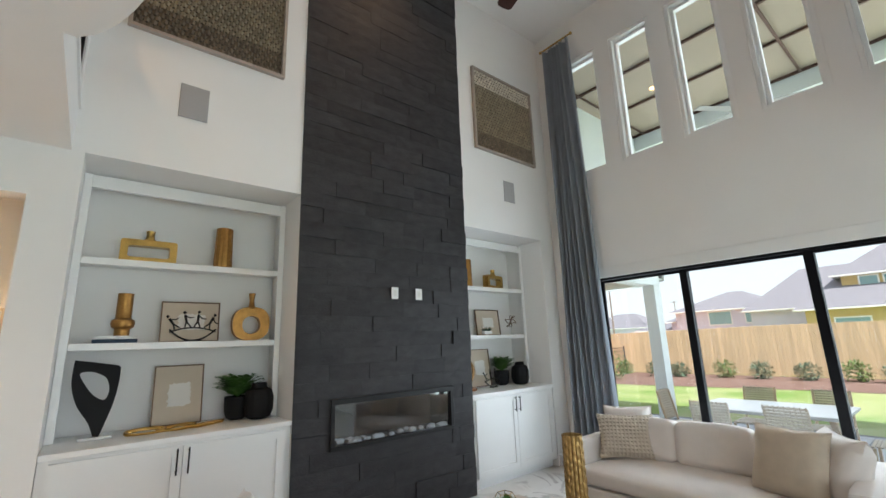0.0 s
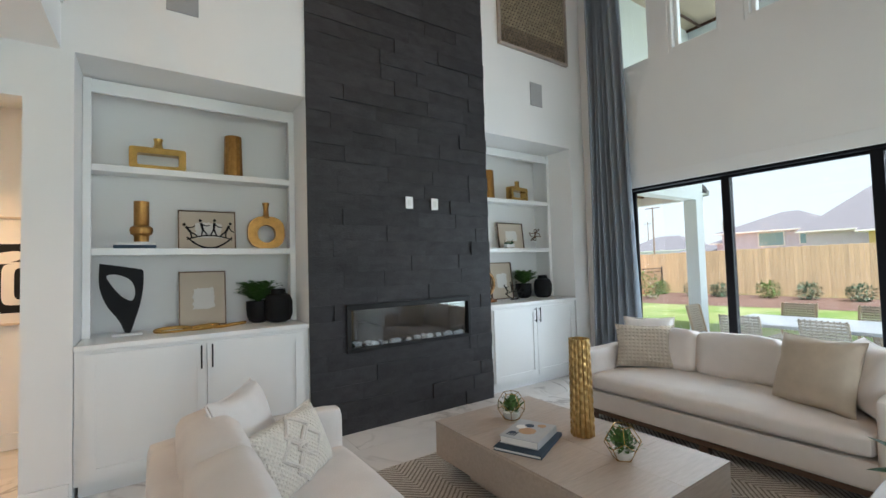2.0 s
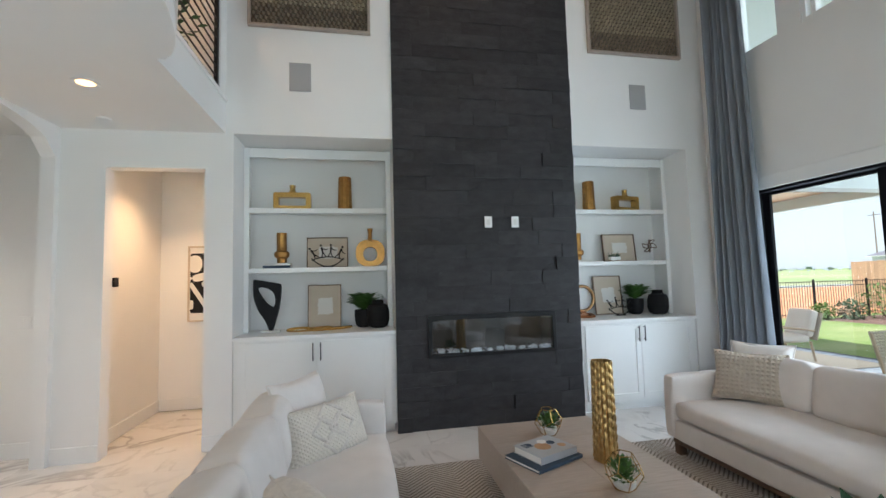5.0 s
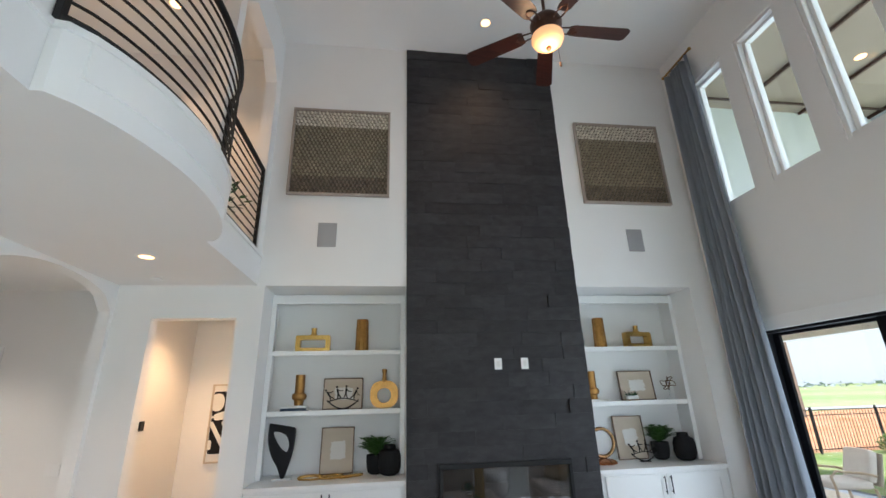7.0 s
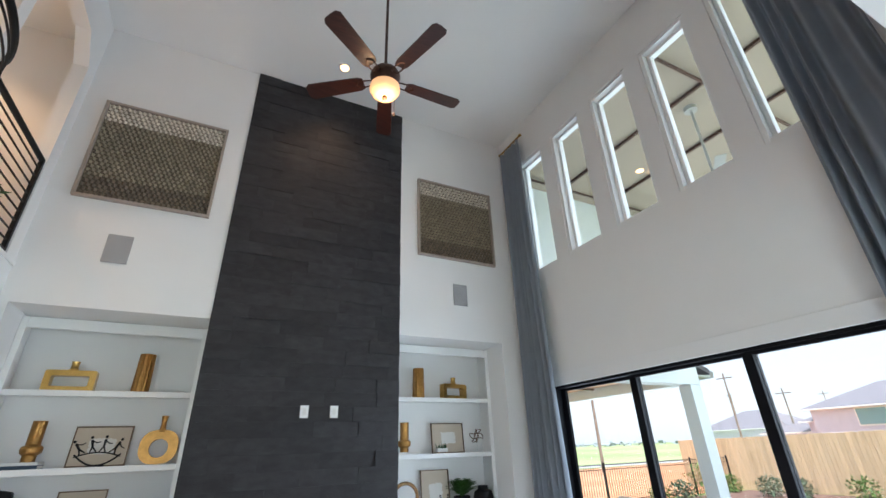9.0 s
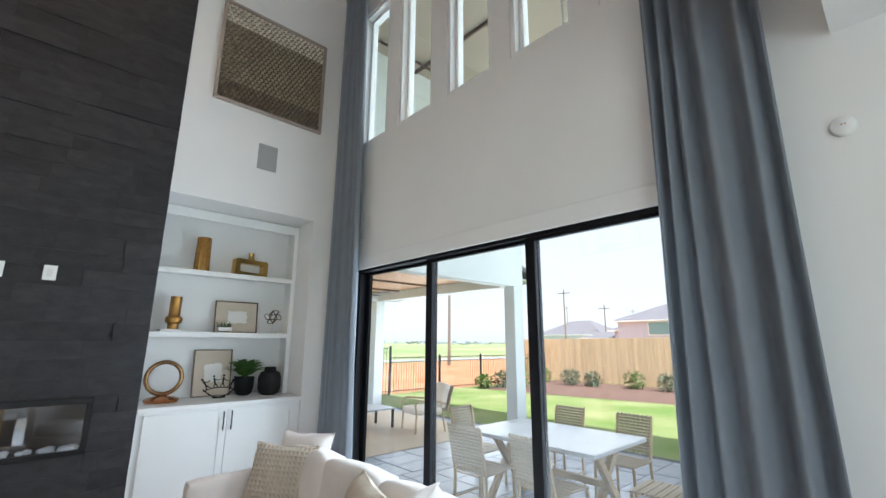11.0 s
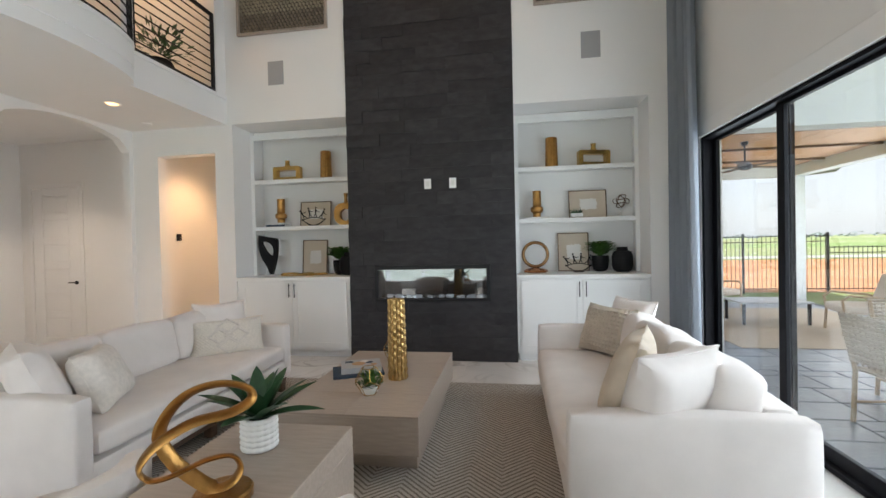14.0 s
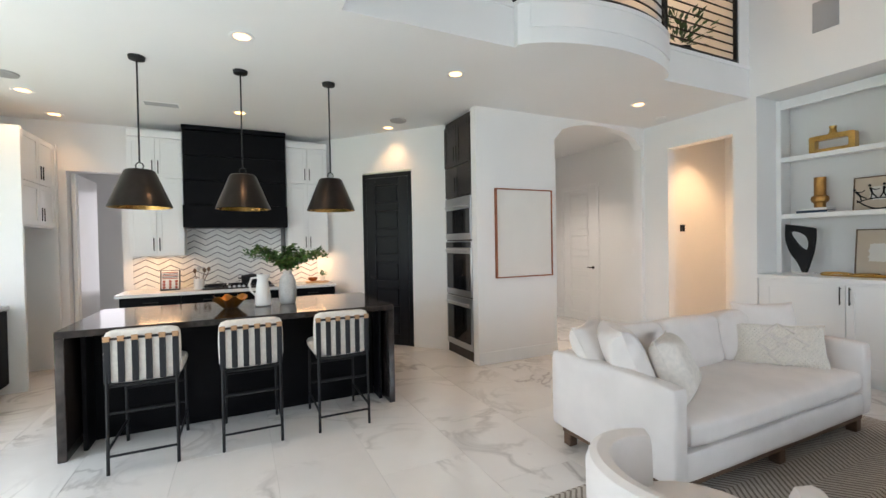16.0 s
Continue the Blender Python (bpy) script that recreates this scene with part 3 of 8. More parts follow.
# window wall with the slider opening and five tall upper windows
WIN = [(3.268 - 0.797 * k, 3.855 - 0.797 * k) for k in range(5)]
WZ0, WZ1 = 4.02, 5.92
SY0, SY1, SZ = 0.12, 3.74, 2.47
bm = bm_new()
box(bm, EX, 5.99, SY1, WY, 0, SZ)
box(bm, EX, 5.99, SOUTH, SY0, 0, SZ)
box(bm, EX, 5.99, SOUTH, WY, SZ, WZ0)
box(bm, EX, 5.99, SOUTH, WY, WZ1, TOP)
ys = [SOUTH] + [v for w in reversed(WIN) for v in w] + [WY]
for a, b in zip(ys[::2], ys[1::2]):
    box(bm, EX, 5.99, a, b, WZ0, WZ1)
wall_east = structure("wall_east", bm, "paint", "tall white painted wall with a sliding door and high windows")

# arch wall with its picture pier
bm = bm_new()
a0, a1, spring, crown = 2.65, 4.27, 2.83, 3.09
poly = [(1.45, 0), (a0, 0), (a0, spring)]
for k in range(1, 12):
    u = -1 + 2 * k / 12
    poly.append(((a0 + a1) / 2 + u * (a1 - a0) / 2, spring + (crown - spring) * math.sqrt(1 - u * u)))
poly += [(a1, spring), (a1, 0), (WY, 0), (WY, LOW), (1.45, LOW)]
slab(bm, poly, AX - 0.12, AX, "x")
box(bm, -1.44, -1.42, 1.47, 2.2, 0, LOW)
structure("wall_arch", bm, "paint", "white painted wall with a segmental arch opening")

# vestibule behind the arch, and the hall
bm = bm_new()
box(bm, -3.6, -3.45, 4.60, 4.75, 0, LOW)
box(bm, -2.49, -1.32, 4.60, 4.75, 0, LOW)
box(bm, -3.45, -2.49, 4.60, 4.75, 2.50, LOW)
box(bm, -3.75, -3.6, 2.35, 4.75, 0, LOW)
box(bm, -3.6, -1.44, 2.2, 2.35, 0, LOW)
box(bm, -1.44, AX, 4.33, 4.60, 0, LOW)
structure("wall_vestibule", bm, "paint", "white painted vestibule walls behind the arch")
bm = bm_new()
box(bm, -1.25, -1.10, 4.48, 6.05, 0, LOW)
box(bm, -1.25, 0.5, 5.92, 6.05, 0, LOW)
box(bm, 0.215, 0.35, 5.10, 5.92, 0, LOW)
structure("wall_hall", bm, "paint", "hall walls lit by a warm lamp")

# kitchen walls: back wall with doorway, angled pantry wall, oven recess, south wall
bm = bm_new()
box(bm, -4.03, WEST, SOUTH, -3.12, 0, LOW)
box(bm, -4.03, WEST, -3.12, -2.55, 2.50, LOW)
box(bm, -4.03, WEST, -2.55, 0.32, 0, LOW)
structure("wall_west", bm, "paint", "white painted kitchen wall with a doorway")
bm = bm_new()
P0, P1 = Vector((-3.88, -0.02)), Vector((-2.20, 1.47))
D = (P1 - P0).normalized()
Nn = Vector((-D.y, D.x))
L1 = (P1 - P0).length
dn = [(Vector((-3.21, 0.59)) - P0).dot(D) - 0.02, (Vector((-2.64, 1.13)) - P0).dot(D) + 0.02]
for s0, s1, z0, z1 in ((0, dn[0], 0, LOW), (dn[1], L1, 0, LOW), (dn[0], dn[1], 2.56, LOW)):
    q = [P0 + D * s0, P0 + D * s1, P0 + D * s1 + Nn * 0.14, P0 + D * s0 + Nn * 0.14]
    slab(bm, [tuple(v) for v in q], z0, z1)
structure("wall_pantry", bm, "paint", "angled white painted wall round the pantry door")
bm = bm_new()
box(bm, -2.20, -1.44, 2.14, 2.2, 0, LOW)
box(bm, -2.35, -2.20, 1.47, 2.2, 0, LOW)
structure("wall_recess", bm, "paint", "white painted recess behind the built-in ovens")
bm = bm_new()
wx0, wx1, wz = -1.42, 3.4, 2.5
for x0, x1, z0, z1 in ((-4.03, -2.72, 0, LOW), (-1.60, wx0, 0, LOW), (-2.72, -1.60, 0, 1.10), (-2.72, -1.60, 2.50, LOW)):
    box(bm, x0, x1, SOUTH - 0.15, SOUTH, z0, z1)
box(bm, wx1, 5.99, SOUTH - 0.15, SOUTH, 0, LOW)
box(bm, wx0, wx1, SOUTH - 0.15, SOUTH, 0, 0.25)
box(bm, wx0, wx1, SOUTH - 0.15, SOUTH, wz, LOW)
for k in range(1, 4):
    x = wx0 + (wx1 - wx0) * k / 4
    box(bm, x - 0.05, x + 0.05, SOUTH - 0.13, SOUTH - 0.02, 0.25, wz)
structure("wall_south", bm, "paint", "white painted wall with a band of windows")
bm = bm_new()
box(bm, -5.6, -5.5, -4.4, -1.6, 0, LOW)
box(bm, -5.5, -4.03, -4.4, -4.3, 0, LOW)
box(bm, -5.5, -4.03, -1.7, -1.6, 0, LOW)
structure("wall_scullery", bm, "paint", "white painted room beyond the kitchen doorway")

# low ceiling with the bowed balcony front
arc = []
yc0, yc1, out = 1.0, 2.84, 0.28
for k in range(25):
    u = -1 + 2 * k / 24
    arc.append((EDGE + 0.05 + out * max(0.0, 1 - u * u) ** 0.75, (yc0 + yc1) / 2 + u * (yc1 - yc0) / 2))
poly = [(-5.6, -4.5), (5.99, -4.5), (5.99, -0.45), (EDGE, -0.45), (EDGE, yc0)] + arc + [(EDGE, yc1), (EDGE, WY), (-5.6, WY)]
bm = bm_new()
slab(bm, poly, LOW, UP - 0.04)
structure("ceiling_low", bm, "ceiling_paint", "white low ceiling with a bowed balcony front")
bm = bm_new()
slab(bm, [(-3.8, 4.485), (0.3, 4.485), (0.3, 6.05), (-3.8, 6.05)], LOW, LOW + 0.03)
slab(bm, [(-3.8, 4.333), (-1.445, 4.333), (-1.445, 4.484), (-3.8, 4.484)], LOW, LOW + 0.03)
structure("ceiling_hall", bm, "ceiling_paint", "white hall ceiling")
bm = bm_new()
inner = [(-0.4, -0.45), (EDGE + 0.015, -0.45), (EDGE + 0.015, yc0 - 0.01)] + [(x + 0.02, y) for x, y in arc] + [(EDGE + 0.015, yc1 + 0.01), (EDGE + 0.015, WY), (-0.4, WY)]
slab(bm, inner, UP - 0.04, UP)
slab(bm, [(-2.4, -0.45), (-0.4, -0.45), (-0.4, WY), (-2.4, WY)], UP - 0.04, UP)
structure("floor_upper", bm, "trim", "white painted edge of the upper landing")
bm = bm_new()
band = [(x + 0.012, y) for x, y in arc[1:-1]]
slab(bm, band + [(x - 0.03, y) for x, y in reversed(arc[1:-1])], LOW + 0.13, UP - 0.041)
structure("trim_balcony", bm, "trim", "white moulded band round the balcony front", smooth=True)

# upper wall over the kitchen side, with clipped-corner openings
def clipped(y0, y1, z0, z1, c):
    return [(y0, z0), (y1, z0), (y1, z1 - c), (y1 - c, z1), (y0 + c, z1), (y0, z1 - c)]

bm = bm_new()
ZT, C = 6.08, 0.28
ops = [(-0.30, 0.74), (1.0, 2.76), (2.90, 4.14)]
prev = -0.45
for o0, o1 in ops + [(WY, WY)]:
    box(bm, EDGE - 0.14, EDGE, prev, o0, UP, TOP)
    prev = o1
for o0, o1 in ops:
    slab(bm, [(o0, ZT - C), (o0 + C, ZT), (o1 - C, ZT), (o1, ZT - C), (o1, TOP), (o0, TOP)], EDGE - 0.14, EDGE, "x")
structure("wall_upper_west", bm, "paint", "white upper wall with clipped-corner openings to the landing")
bm = bm_new()
box(bm, EDGE - 0.14, 5.99, -0.60, -0.45, UP - 0.04, TOP)
structure("wall_upper_south", bm, "paint", "white upper wall over the low ceiling")
bm = bm_new()
box(bm, -2.4, -2.25, -0.45, WY, UP, TOP)
box(bm, -2.25, EDGE - 0.14, -0.60, -0.45, UP, TOP)
structure("wall_landing", bm, "paint", "landing wall in warm lamp light")
bm = bm_new()
box(bm, -2.4, 5.99, -0.6, 5.1, TOP, TOP + 0.12)
structure("ceiling_high", bm, "ceiling_paint", "high white great room ceiling")
bm = bm_new()
box(bm, -2.25, EDGE - 0.14, -0.45, WY, 6.30, 6.36)
structure("ceiling_landing", bm, "ceiling_paint", "white landing ceiling")

# baseboards
bm = bm_new()
for x0, x1, y0, y1 in ((-0.05, 0.20, WY - 0.018, WY), (AX, AX + 0.018, 1.45, 2.65), (5.50, EX, WY - 0.018, WY), (EX - 0.018, EX, SY1, WY), (EX - 0.018, EX, -4.3, SY0),
                       (-3.6, -3.45, 4.582, 4.60), (-2.44, -1.44, 4.582, 4.60), (-1.10, 0.2, 5.902, 5.92), (-1.10, -1.082, 4.5, 5.9), (AX, -0.93, WY - 0.018, WY)):
    box(bm, x0, x1, y0, y1, 0, 0.15, 0.004)
structure("baseboard", bm, "trim", "white painted baseboard")

# sliding door: three tall panels in a black frame
slider = thing("door_1", "black framed sliding glass door with three panels", "sliding door", (5.86, 0, 0))
slider["kind"] = "structure"
bm = bm_new()
box(bm, -0.062, 0.08, SY0, SY1, SZ - 0.03, SZ, 0.004)
box(bm, -0.06, 0.08, SY0, SY1, 0.0, 0.035, 0.004)
box(bm, -0.06, 0.08, SY0, SY0 + 0.05, 0.035, SZ - 0.03, 0.004)
box(bm, -0.06, 0.08, SY1 - 0.05, SY1, 0.035, SZ - 0.03, 0.004)
part("outer_frame", bm, "frameblack", slider)
for k, (y0, y1, x) in enumerate(((0.16, 1.40, -0.034), (1.312, 2.592, 0.004), (2.505, 3.70, 0.042))):
    bm = bm_new()
    box(bm, x - 0.018, x + 0.018, y0, y0 + 0.085, 0.036, SZ - 0.031, 0.004)
    box(bm, x - 0.018, x + 0.018, y1 - 0.085, y1, 0.036, SZ - 0.031, 0.004)
    box(bm, x - 0.018, x + 0.018, y0 + 0.085, y1 - 0.085, SZ - 0.06, SZ - 0.031, 0.003)
    box(bm, x - 0.018, x + 0.018, y0 + 0.085, y1 - 0.085, 0.036, 0.125, 0.004)
    p = part("sliding_panel", bm, "frameblack", slider)
    bm = bm_new()
    box(bm, x - 0.004, x + 0.004, y0 + 0.08, y1 - 0.08, 0.12, SZ - 0.055)
    g = part("pane", bm, "pane", p, "clear glass pane")
    g.visible_shadow = False
bm = bm_new()
box(bm, EX - 0.012, EX, SY0 - 0.02, SY1 + 0.02, SZ, SZ + 0.14, 0.003)
structure("trim_slider_head", bm, "trim", "white flat casing over the sliding door")

# five upper windows with white frames
for k, (y0, y1) in enumerate(WIN):
    w = thing("window_%d" % (k + 1), "tall white framed fixed window high in the wall", "window", (5.90, 0, 0))
    w["kind"] = "structure"
    bm = bm_new()
    for (a, b, x0, x1) in ((0.0, 0.045, -0.10, 0.06), (0.045, 0.085, -0.03, 0.05)):
        box(bm, x0, x1, y0 + a, y0 + b, WZ0 + a, WZ1 - a, 0.004)
        box(bm, x0, x1, y1 - b, y1 - a, WZ0 + a, WZ1 - a, 0.004)
        box(bm, x0, x1, y0 + b, y1 - b, WZ1 - b, WZ1 - a, 0.004)
        box(bm, x0, x1, y0 + b, y1 - b, WZ0 + a, WZ0 + b, 0.004)
    part("window_frame", bm, "trim", w)
    bm = bm_new()
    box(bm, 0.0, 0.006, y0 + 0.08, y1 - 0.08, WZ0 + 0.08, WZ1 - 0.08)
    g = part("pane", bm, "pane", w, "clear glass pane")
    g.visible_shadow = False

# recessed ceiling lamps
def downlight(x, y, z, watts=9, tint=(1.0, 0.60, 0.30)):
    d = thing("recessed_light", "lit round recessed ceiling light with a white rim", "ceiling light", (x, y, z), group="recessed ceiling lights")
    bm = bm_new()
    lathe(bm, [(0.062, -0.002), (0.085, -0.006), (0.092, -0.002), (0.092, 0.0)], 28)
    part("rim", bm, "white", d, smooth=True)
    bm = bm_new()
    lathe(bm, [(0.058, -0.004), (0.06, -0.0035), (0.06, -0.002)], 24)
    part("lens", bm, "warm", d, "glowing warm lens")
    spot_light("downlight_beam", x, y, z - 0.03, watts, tint)
    return d

for x, y in ((-0.55, -1.08), (-2.66, -3.1), (-2.67, -1.09), (-2.65, 0.80), (-0.56, 0.80), (-0.53, 3.28)):
    downlight(x, y, LOW)
downlight(-3.55, -3.12, LOW, 6)
# extra lamp added to brighten the vestibule, no fixture known here
downlight(-2.5, 3.5, LOW, 46, (1.0, 0.84, 0.68))
downlight(2.87, 3.73, TOP, 14)
downlight(-0.5, 5.0, LOW, 60)
downlight(-0.9, 1.9, 6.30, 60)
downlight(-0.9, 3.5, 6.30, 60)

# outdoors: porch, its north wall and column, ground and distance
bm = bm_new()
box(bm, 5.99, 10.41, 4.85, 5.12, 2.79, 6.9)
structure("wall_porch_north", bm, "stucco", "pale stucco wall over the porch opening")
for x, y, w, d, h in ((10.265, 4.985, 0.145, 0.13, 2.838), (10.265, -2.67, 0.145, 0.13, 6.09)):
    c = thing("porch_column", "square pale stucco porch column", "column", (x, y, -0.05), group="porch columns")
    bm = bm_new()
    box(bm, -w, w, -d, d, 0, h, 0.008)
    part("shaft", bm, "stucco", c)
bm = bm_new()
box(bm, 5.99, 10.41, -2.8, 4.85, 6.40, 6.55)
structure("ceiling_porch", bm, "porchceil", "pale coffered porch ceiling")
bm = bm_new()
box(bm, 10.15, 10.41, -2.8, 4.848, 6.04, 6.398)
box(bm, 5.99, 10.15, -2.8, -2.55, 6.04, 6.398)
structure("wall_porch_beam", bm, "stucco", "pale stucco beam round the porch")
for x in (6.20, 7.44, 8.69, 10.08):
    bm = bm_new()
    box(bm, x - 0.022, x + 0.022, -2.54, 4.84, 6.35, 6.398, 0.003)
    structure("trim_batten", bm, "fanbronze", "dark batten on the porch ceiling")
for y in (-1.45, 1.61, 4.55):
    bm = bm_new()
    box(bm, 6.0, 10.05, y - 0.022, y + 0.022, 6.325, 6.349, 0.003)
    structure("trim_batten", bm, "fanbronze", "dark batten on the porch ceiling")

bm = bm_new()
box(bm, 5.99, 10.60, -2.8, 10.0, -0.30, -0.062)
structure("pavement_bed", bm, "patiojoint", "dark joints under the stamped patio")
ground = bm_new()
bmesh.ops.create_grid(ground, x_segments=60, y_segments=60, size=1500, matrix=Matrix.Translation((0, 0, -0.12)))
structure("ground", ground, "grass", "mown lawn running out to the horizon")

# ---- fireplace ----
fire = thing("fireplace", "linear black framed electric fireplace set in slate", "fireplace", (2.90, 4.31, 0.745))
bm = bm_new()
fw, fh, fb = 0.73, 0.445, 0.042
box(bm, -fw, fw, -0.03, 0.03, fh - fb, fh + 0.01, 0.004)
box(bm, -fw, fw, -0.03, 0.03, 0.005, fb, 0.004)
box(bm, -fw, -fw + fb, -0.03, 0.03, fb, fh - fb, 0.004)
box(bm, fw - fb, fw, -0.03, 0.03, fb, fh - fb, 0.004)
part("surround", bm, "black", fire)
bm = bm_new()
box(bm, -0.745, 0.745, 0.40, 0.43, 0.003, 0.478)
box(bm, -0.745, 0.745, 0.03, 0.40, 0.003, 0.02)
box(bm, -0.745, -0.72, 0.03, 0.40, 0.02, 0.478)
box(bm, 0.72, 0.745, 0.03, 0.40, 0.02, 0.478)
part("firebox", bm, "blackmatte", fire)
bm = bm_new()
box(bm, -fw + fb, fw - fb, 0.0, 0.006, fb, fh - fb)
part("glass", bm, "fireglass", fire, "dark mirror-like glass front").visible_shadow = False
rnd = random.Random(5)
for k in range(30):
    bm = bm_new()
    b = bmesh.new()
    bmesh.ops.create_icosphere(b, subdivisions=1, radius=0.022 + rnd.random() * 0.026)
    merge(bm, b, Matrix.Translation((-0.64 + k * 0.044, 0.055 + rnd.random() * 0.09, 0.05)) @ Matrix.Diagonal((1.3, 1, 0.8, 1)))
    part("ember_stone", bm, "crystal" if k % 3 else "blackmatte", fire)

# ---- niche cabinets, shelves and what stands on them ----
def ring_frame(bm, outer, inner, d):
    """A slab with a hole: two outlines of equal count, extruded by d in y."""
    n = len(outer)
    vs = [[bm.verts.new((p[0], y, p[1])) for p in line] for y in (-d / 2, d / 2) for line in (outer, inner)]
    for i in range(n):
        j = (i + 1) % n
        bm.faces.new((vs[0][i], vs[0][j], vs[1][j], vs[1][i]))
        bm.faces.new((vs[2][j], vs[2][i], vs[3][i], vs[3][j]))
        bm.faces.new((vs[0][j], vs[0][i], vs[2][i], vs[2][j]))
        bm.faces.new((vs[1][i], vs[1][j], vs[3][j], vs[3][i]))
    return bm

def niche(x0, x1, label):
    w = x1 - x0
    cab = thing("base_cabinet", label, "cabinet", (x0, 4.33, 0), group="niche cabinets")
    bm = bm_new()
    box(bm, 0.004, w - 0.004, 0.02, 0.70, 0.10, 1.02)
    box(bm, 0.02, w - 0.02, 0.09, 0.70, 0.0, 0.10)
    part("body", bm, "cabinet", cab)
    for k in range(2):
        a = 0.055 + k * (w - 0.11) / 2 + 0.003
        b = 0.055 + (k + 1) * (w - 0.11) / 2 - 0.003
        d = bm_new()
        box(d, a, b, 0.006, 0.018, 0.14, 0.995)
        door = part("door", d, "cabinet", cab)
        f = ring_frame(bm_new(), [(a, 0.14), (b, 0.14), (b, 0.995), (a, 0.995)], [(a + 0.065, 0.205), (b - 0.065, 0.205), (b - 0.065, 0.93), (a + 0.065, 0.93)], 0.010)
        f.transform(pose(0, 0.0005, 0))
        part("door_frame", f, "cabinet", door)
        h = bm_new()
        hx = (b - 0.035) if k == 0 else (a + 0.035)
        rod(h, (hx, -0.032, 0.80), (hx, -0.032, 0.98), 0.006, seg=8)
        rod(h, (hx, -0.032, 0.82), (hx, -0.004, 0.82), 0.005, seg=8)
        rod(h, (hx, -0.032, 0.96), (hx, -0.004, 0.96), 0.005, seg=8)
        part("handle", h, "black", door, "slim black bar handle")
    bm = bm_new()
    box(bm, 0.003, w - 0.003, -0.012, 0.705, 1.022, 1.062, 0.004)
    part("top", bm, "cabinet", cab)
    sh = thing("shelf_unit", "white painted built-in open shelves in a niche", "shelves", (x0, 4.72, 1.064), group="niche shelves")
    bm = bm_new()
    box(bm, 0.003, 0.055, 0, 0.03, 0, 2.045, 0.002)
    box(bm, w - 0.055, w - 0.003, 0, 0.03, 0, 2.045, 0.002)
    box(bm, 0.055, w - 0.055, 0, 0.03, 1.935, 2.0, 0.002)
    box(bm, 0.055, w - 0.055, 0.014, 0.03, 2.0, 2.045, 0.002)
    part("face_frame", bm, "cabinet", sh)
    for z in (1.76, 2.43):
        bm = bm_new()
        box(bm, 0.005, w - 0.005, 0.031, 0.315, z - 1.064 - 0.03, z - 1.064, 0.002)
        box(bm, 0.055, w - 0.055, 0.006, 0.032, z - 1.064 - 0.055, z - 1.064, 0.003)
        part("shelf", bm, "cabinet", sh)

niche(0.215, 1.83, "white shaker base cabinet with black bar handles")
niche(3.95, 5.49, "white shaker base cabinet with black bar handles")

SH1, SH2, CT = 2.43, 1.76, 1.062

def superellipse(cx, cz, a, b, e, n=48):
    out = []
    for k in range(n):
        t = math.tau * k / n
        c, s = math.cos(t), math.sin(t)
        out.append((cx + a * math.copysign(abs(c) ** e, c), cz + b * math.copysign(abs(s) ** e, s)))
    return out

def bevelled(bm, w=0.01, seg=2):
    bmesh.ops.bevel(bm, geom=[e for e in bm.edges if e.is_manifold and e.calc_face_angle(0) > 0.6], offset=w, segments=seg, affect="EDGES")
    return bm

def handled_vase(x, y, z, turn):
    v = thing("handled_vase", "hollow rectangular gold metal vase with a stub neck", "vase", (x, y, z), turn, "gold handled vases")
    bm = ring_frame(bm_new(), superellipse(0, 0.10, 0.205, 0.098, 0.14), superellipse(0, 0.095, 0.15, 0.05, 0.18), 0.09)
    part("body", bevelled(bm, 0.012), "gold", v, smooth=True)
    bm = bm_new()
    lathe(bm, [(0.05, 0), (0.034, 0.025), (0.03, 0.06), (0.036, 0.09), (0.03, 0.09), (0.026, 0.06)], 20, (0, 0, 0.195))
    part("neck", bm, "gold", v, smooth=True)

def ribbed_vase(x, y, z, h=0.39):
    v = thing("ribbed_vase", "tall fluted antique gold vase", "vase", (x, y, z), group="fluted gold vases")
    bm = lathe(bm_new(), [(0.075, 0), (0.078, 0.02), (0.074, h * 0.5), (0.07, h - 0.01), (0.068, h), (0.058, h), (0.056, h - 0.1)], 72, wave=lambda a, zz: 1 + 0.045 * math.cos(14 * a))
    part("body", bm, "goldmatte", v, smooth=True)

def bulb_vase(x, y, z):
    v = thing("bulb_vase", "antique gold vase with a swollen ring near its foot", "vase", (x, y, z), group="bulb vases")
    bm = lathe(bm_new(), [(0.052, 0), (0.054, 0.05), (0.056, 0.056), (0.076, 0.07), (0.084, 0.10), (0.078, 0.126), (0.057, 0.14), (0.055, 0.146), (0.055, 0.34), (0.057, 0.345), (0.048, 0.345), (0.047, 0.2)], 40)
    part("body", bm, "goldmatte", v, smooth=True)

def book(x, y, z, w, d, h, cover, label, turn=0):
    b = thing("book", label, "book", (x, y, z), turn)
    bm = bm_new()
    box(bm, -w / 2, w / 2, -d / 2, d / 2, 0, 0.004, 0.001)
    box(bm, -w / 2, w / 2, -d / 2, d / 2, h - 0.004, h, 0.001)
    box(bm, -w / 2, w / 2, -d / 2, -d / 2 + 0.004, 0.004, h - 0.004)
    part("cover", bm, cover, b)
    bm = bm_new()
    box(bm, -w / 2 + 0.006, w / 2 - 0.006, -d / 2 + 0.005, d / 2 - 0.006, 0.004, h - 0.004)
    part("pages", bm, "paper", b)
    return b

def ragged(bm, w, h, y, seed, cx=0, cz=0):
    """A patch of brushed paint with an uneven edge."""
    rnd = random.Random(seed)
    pts = []
    for k in range(40):
        t = math.tau * k / 40
        r = 0.82 + 0.18 * rnd.random()
        c, s = math.cos(t), math.sin(t)
        q = max(abs(c), abs(s))
        pts.append((cx + w / 2 * c / q * r, cz + h / 2 * s / q * r))
    return slab(bm, pts, y - 0.0015, y, "y")

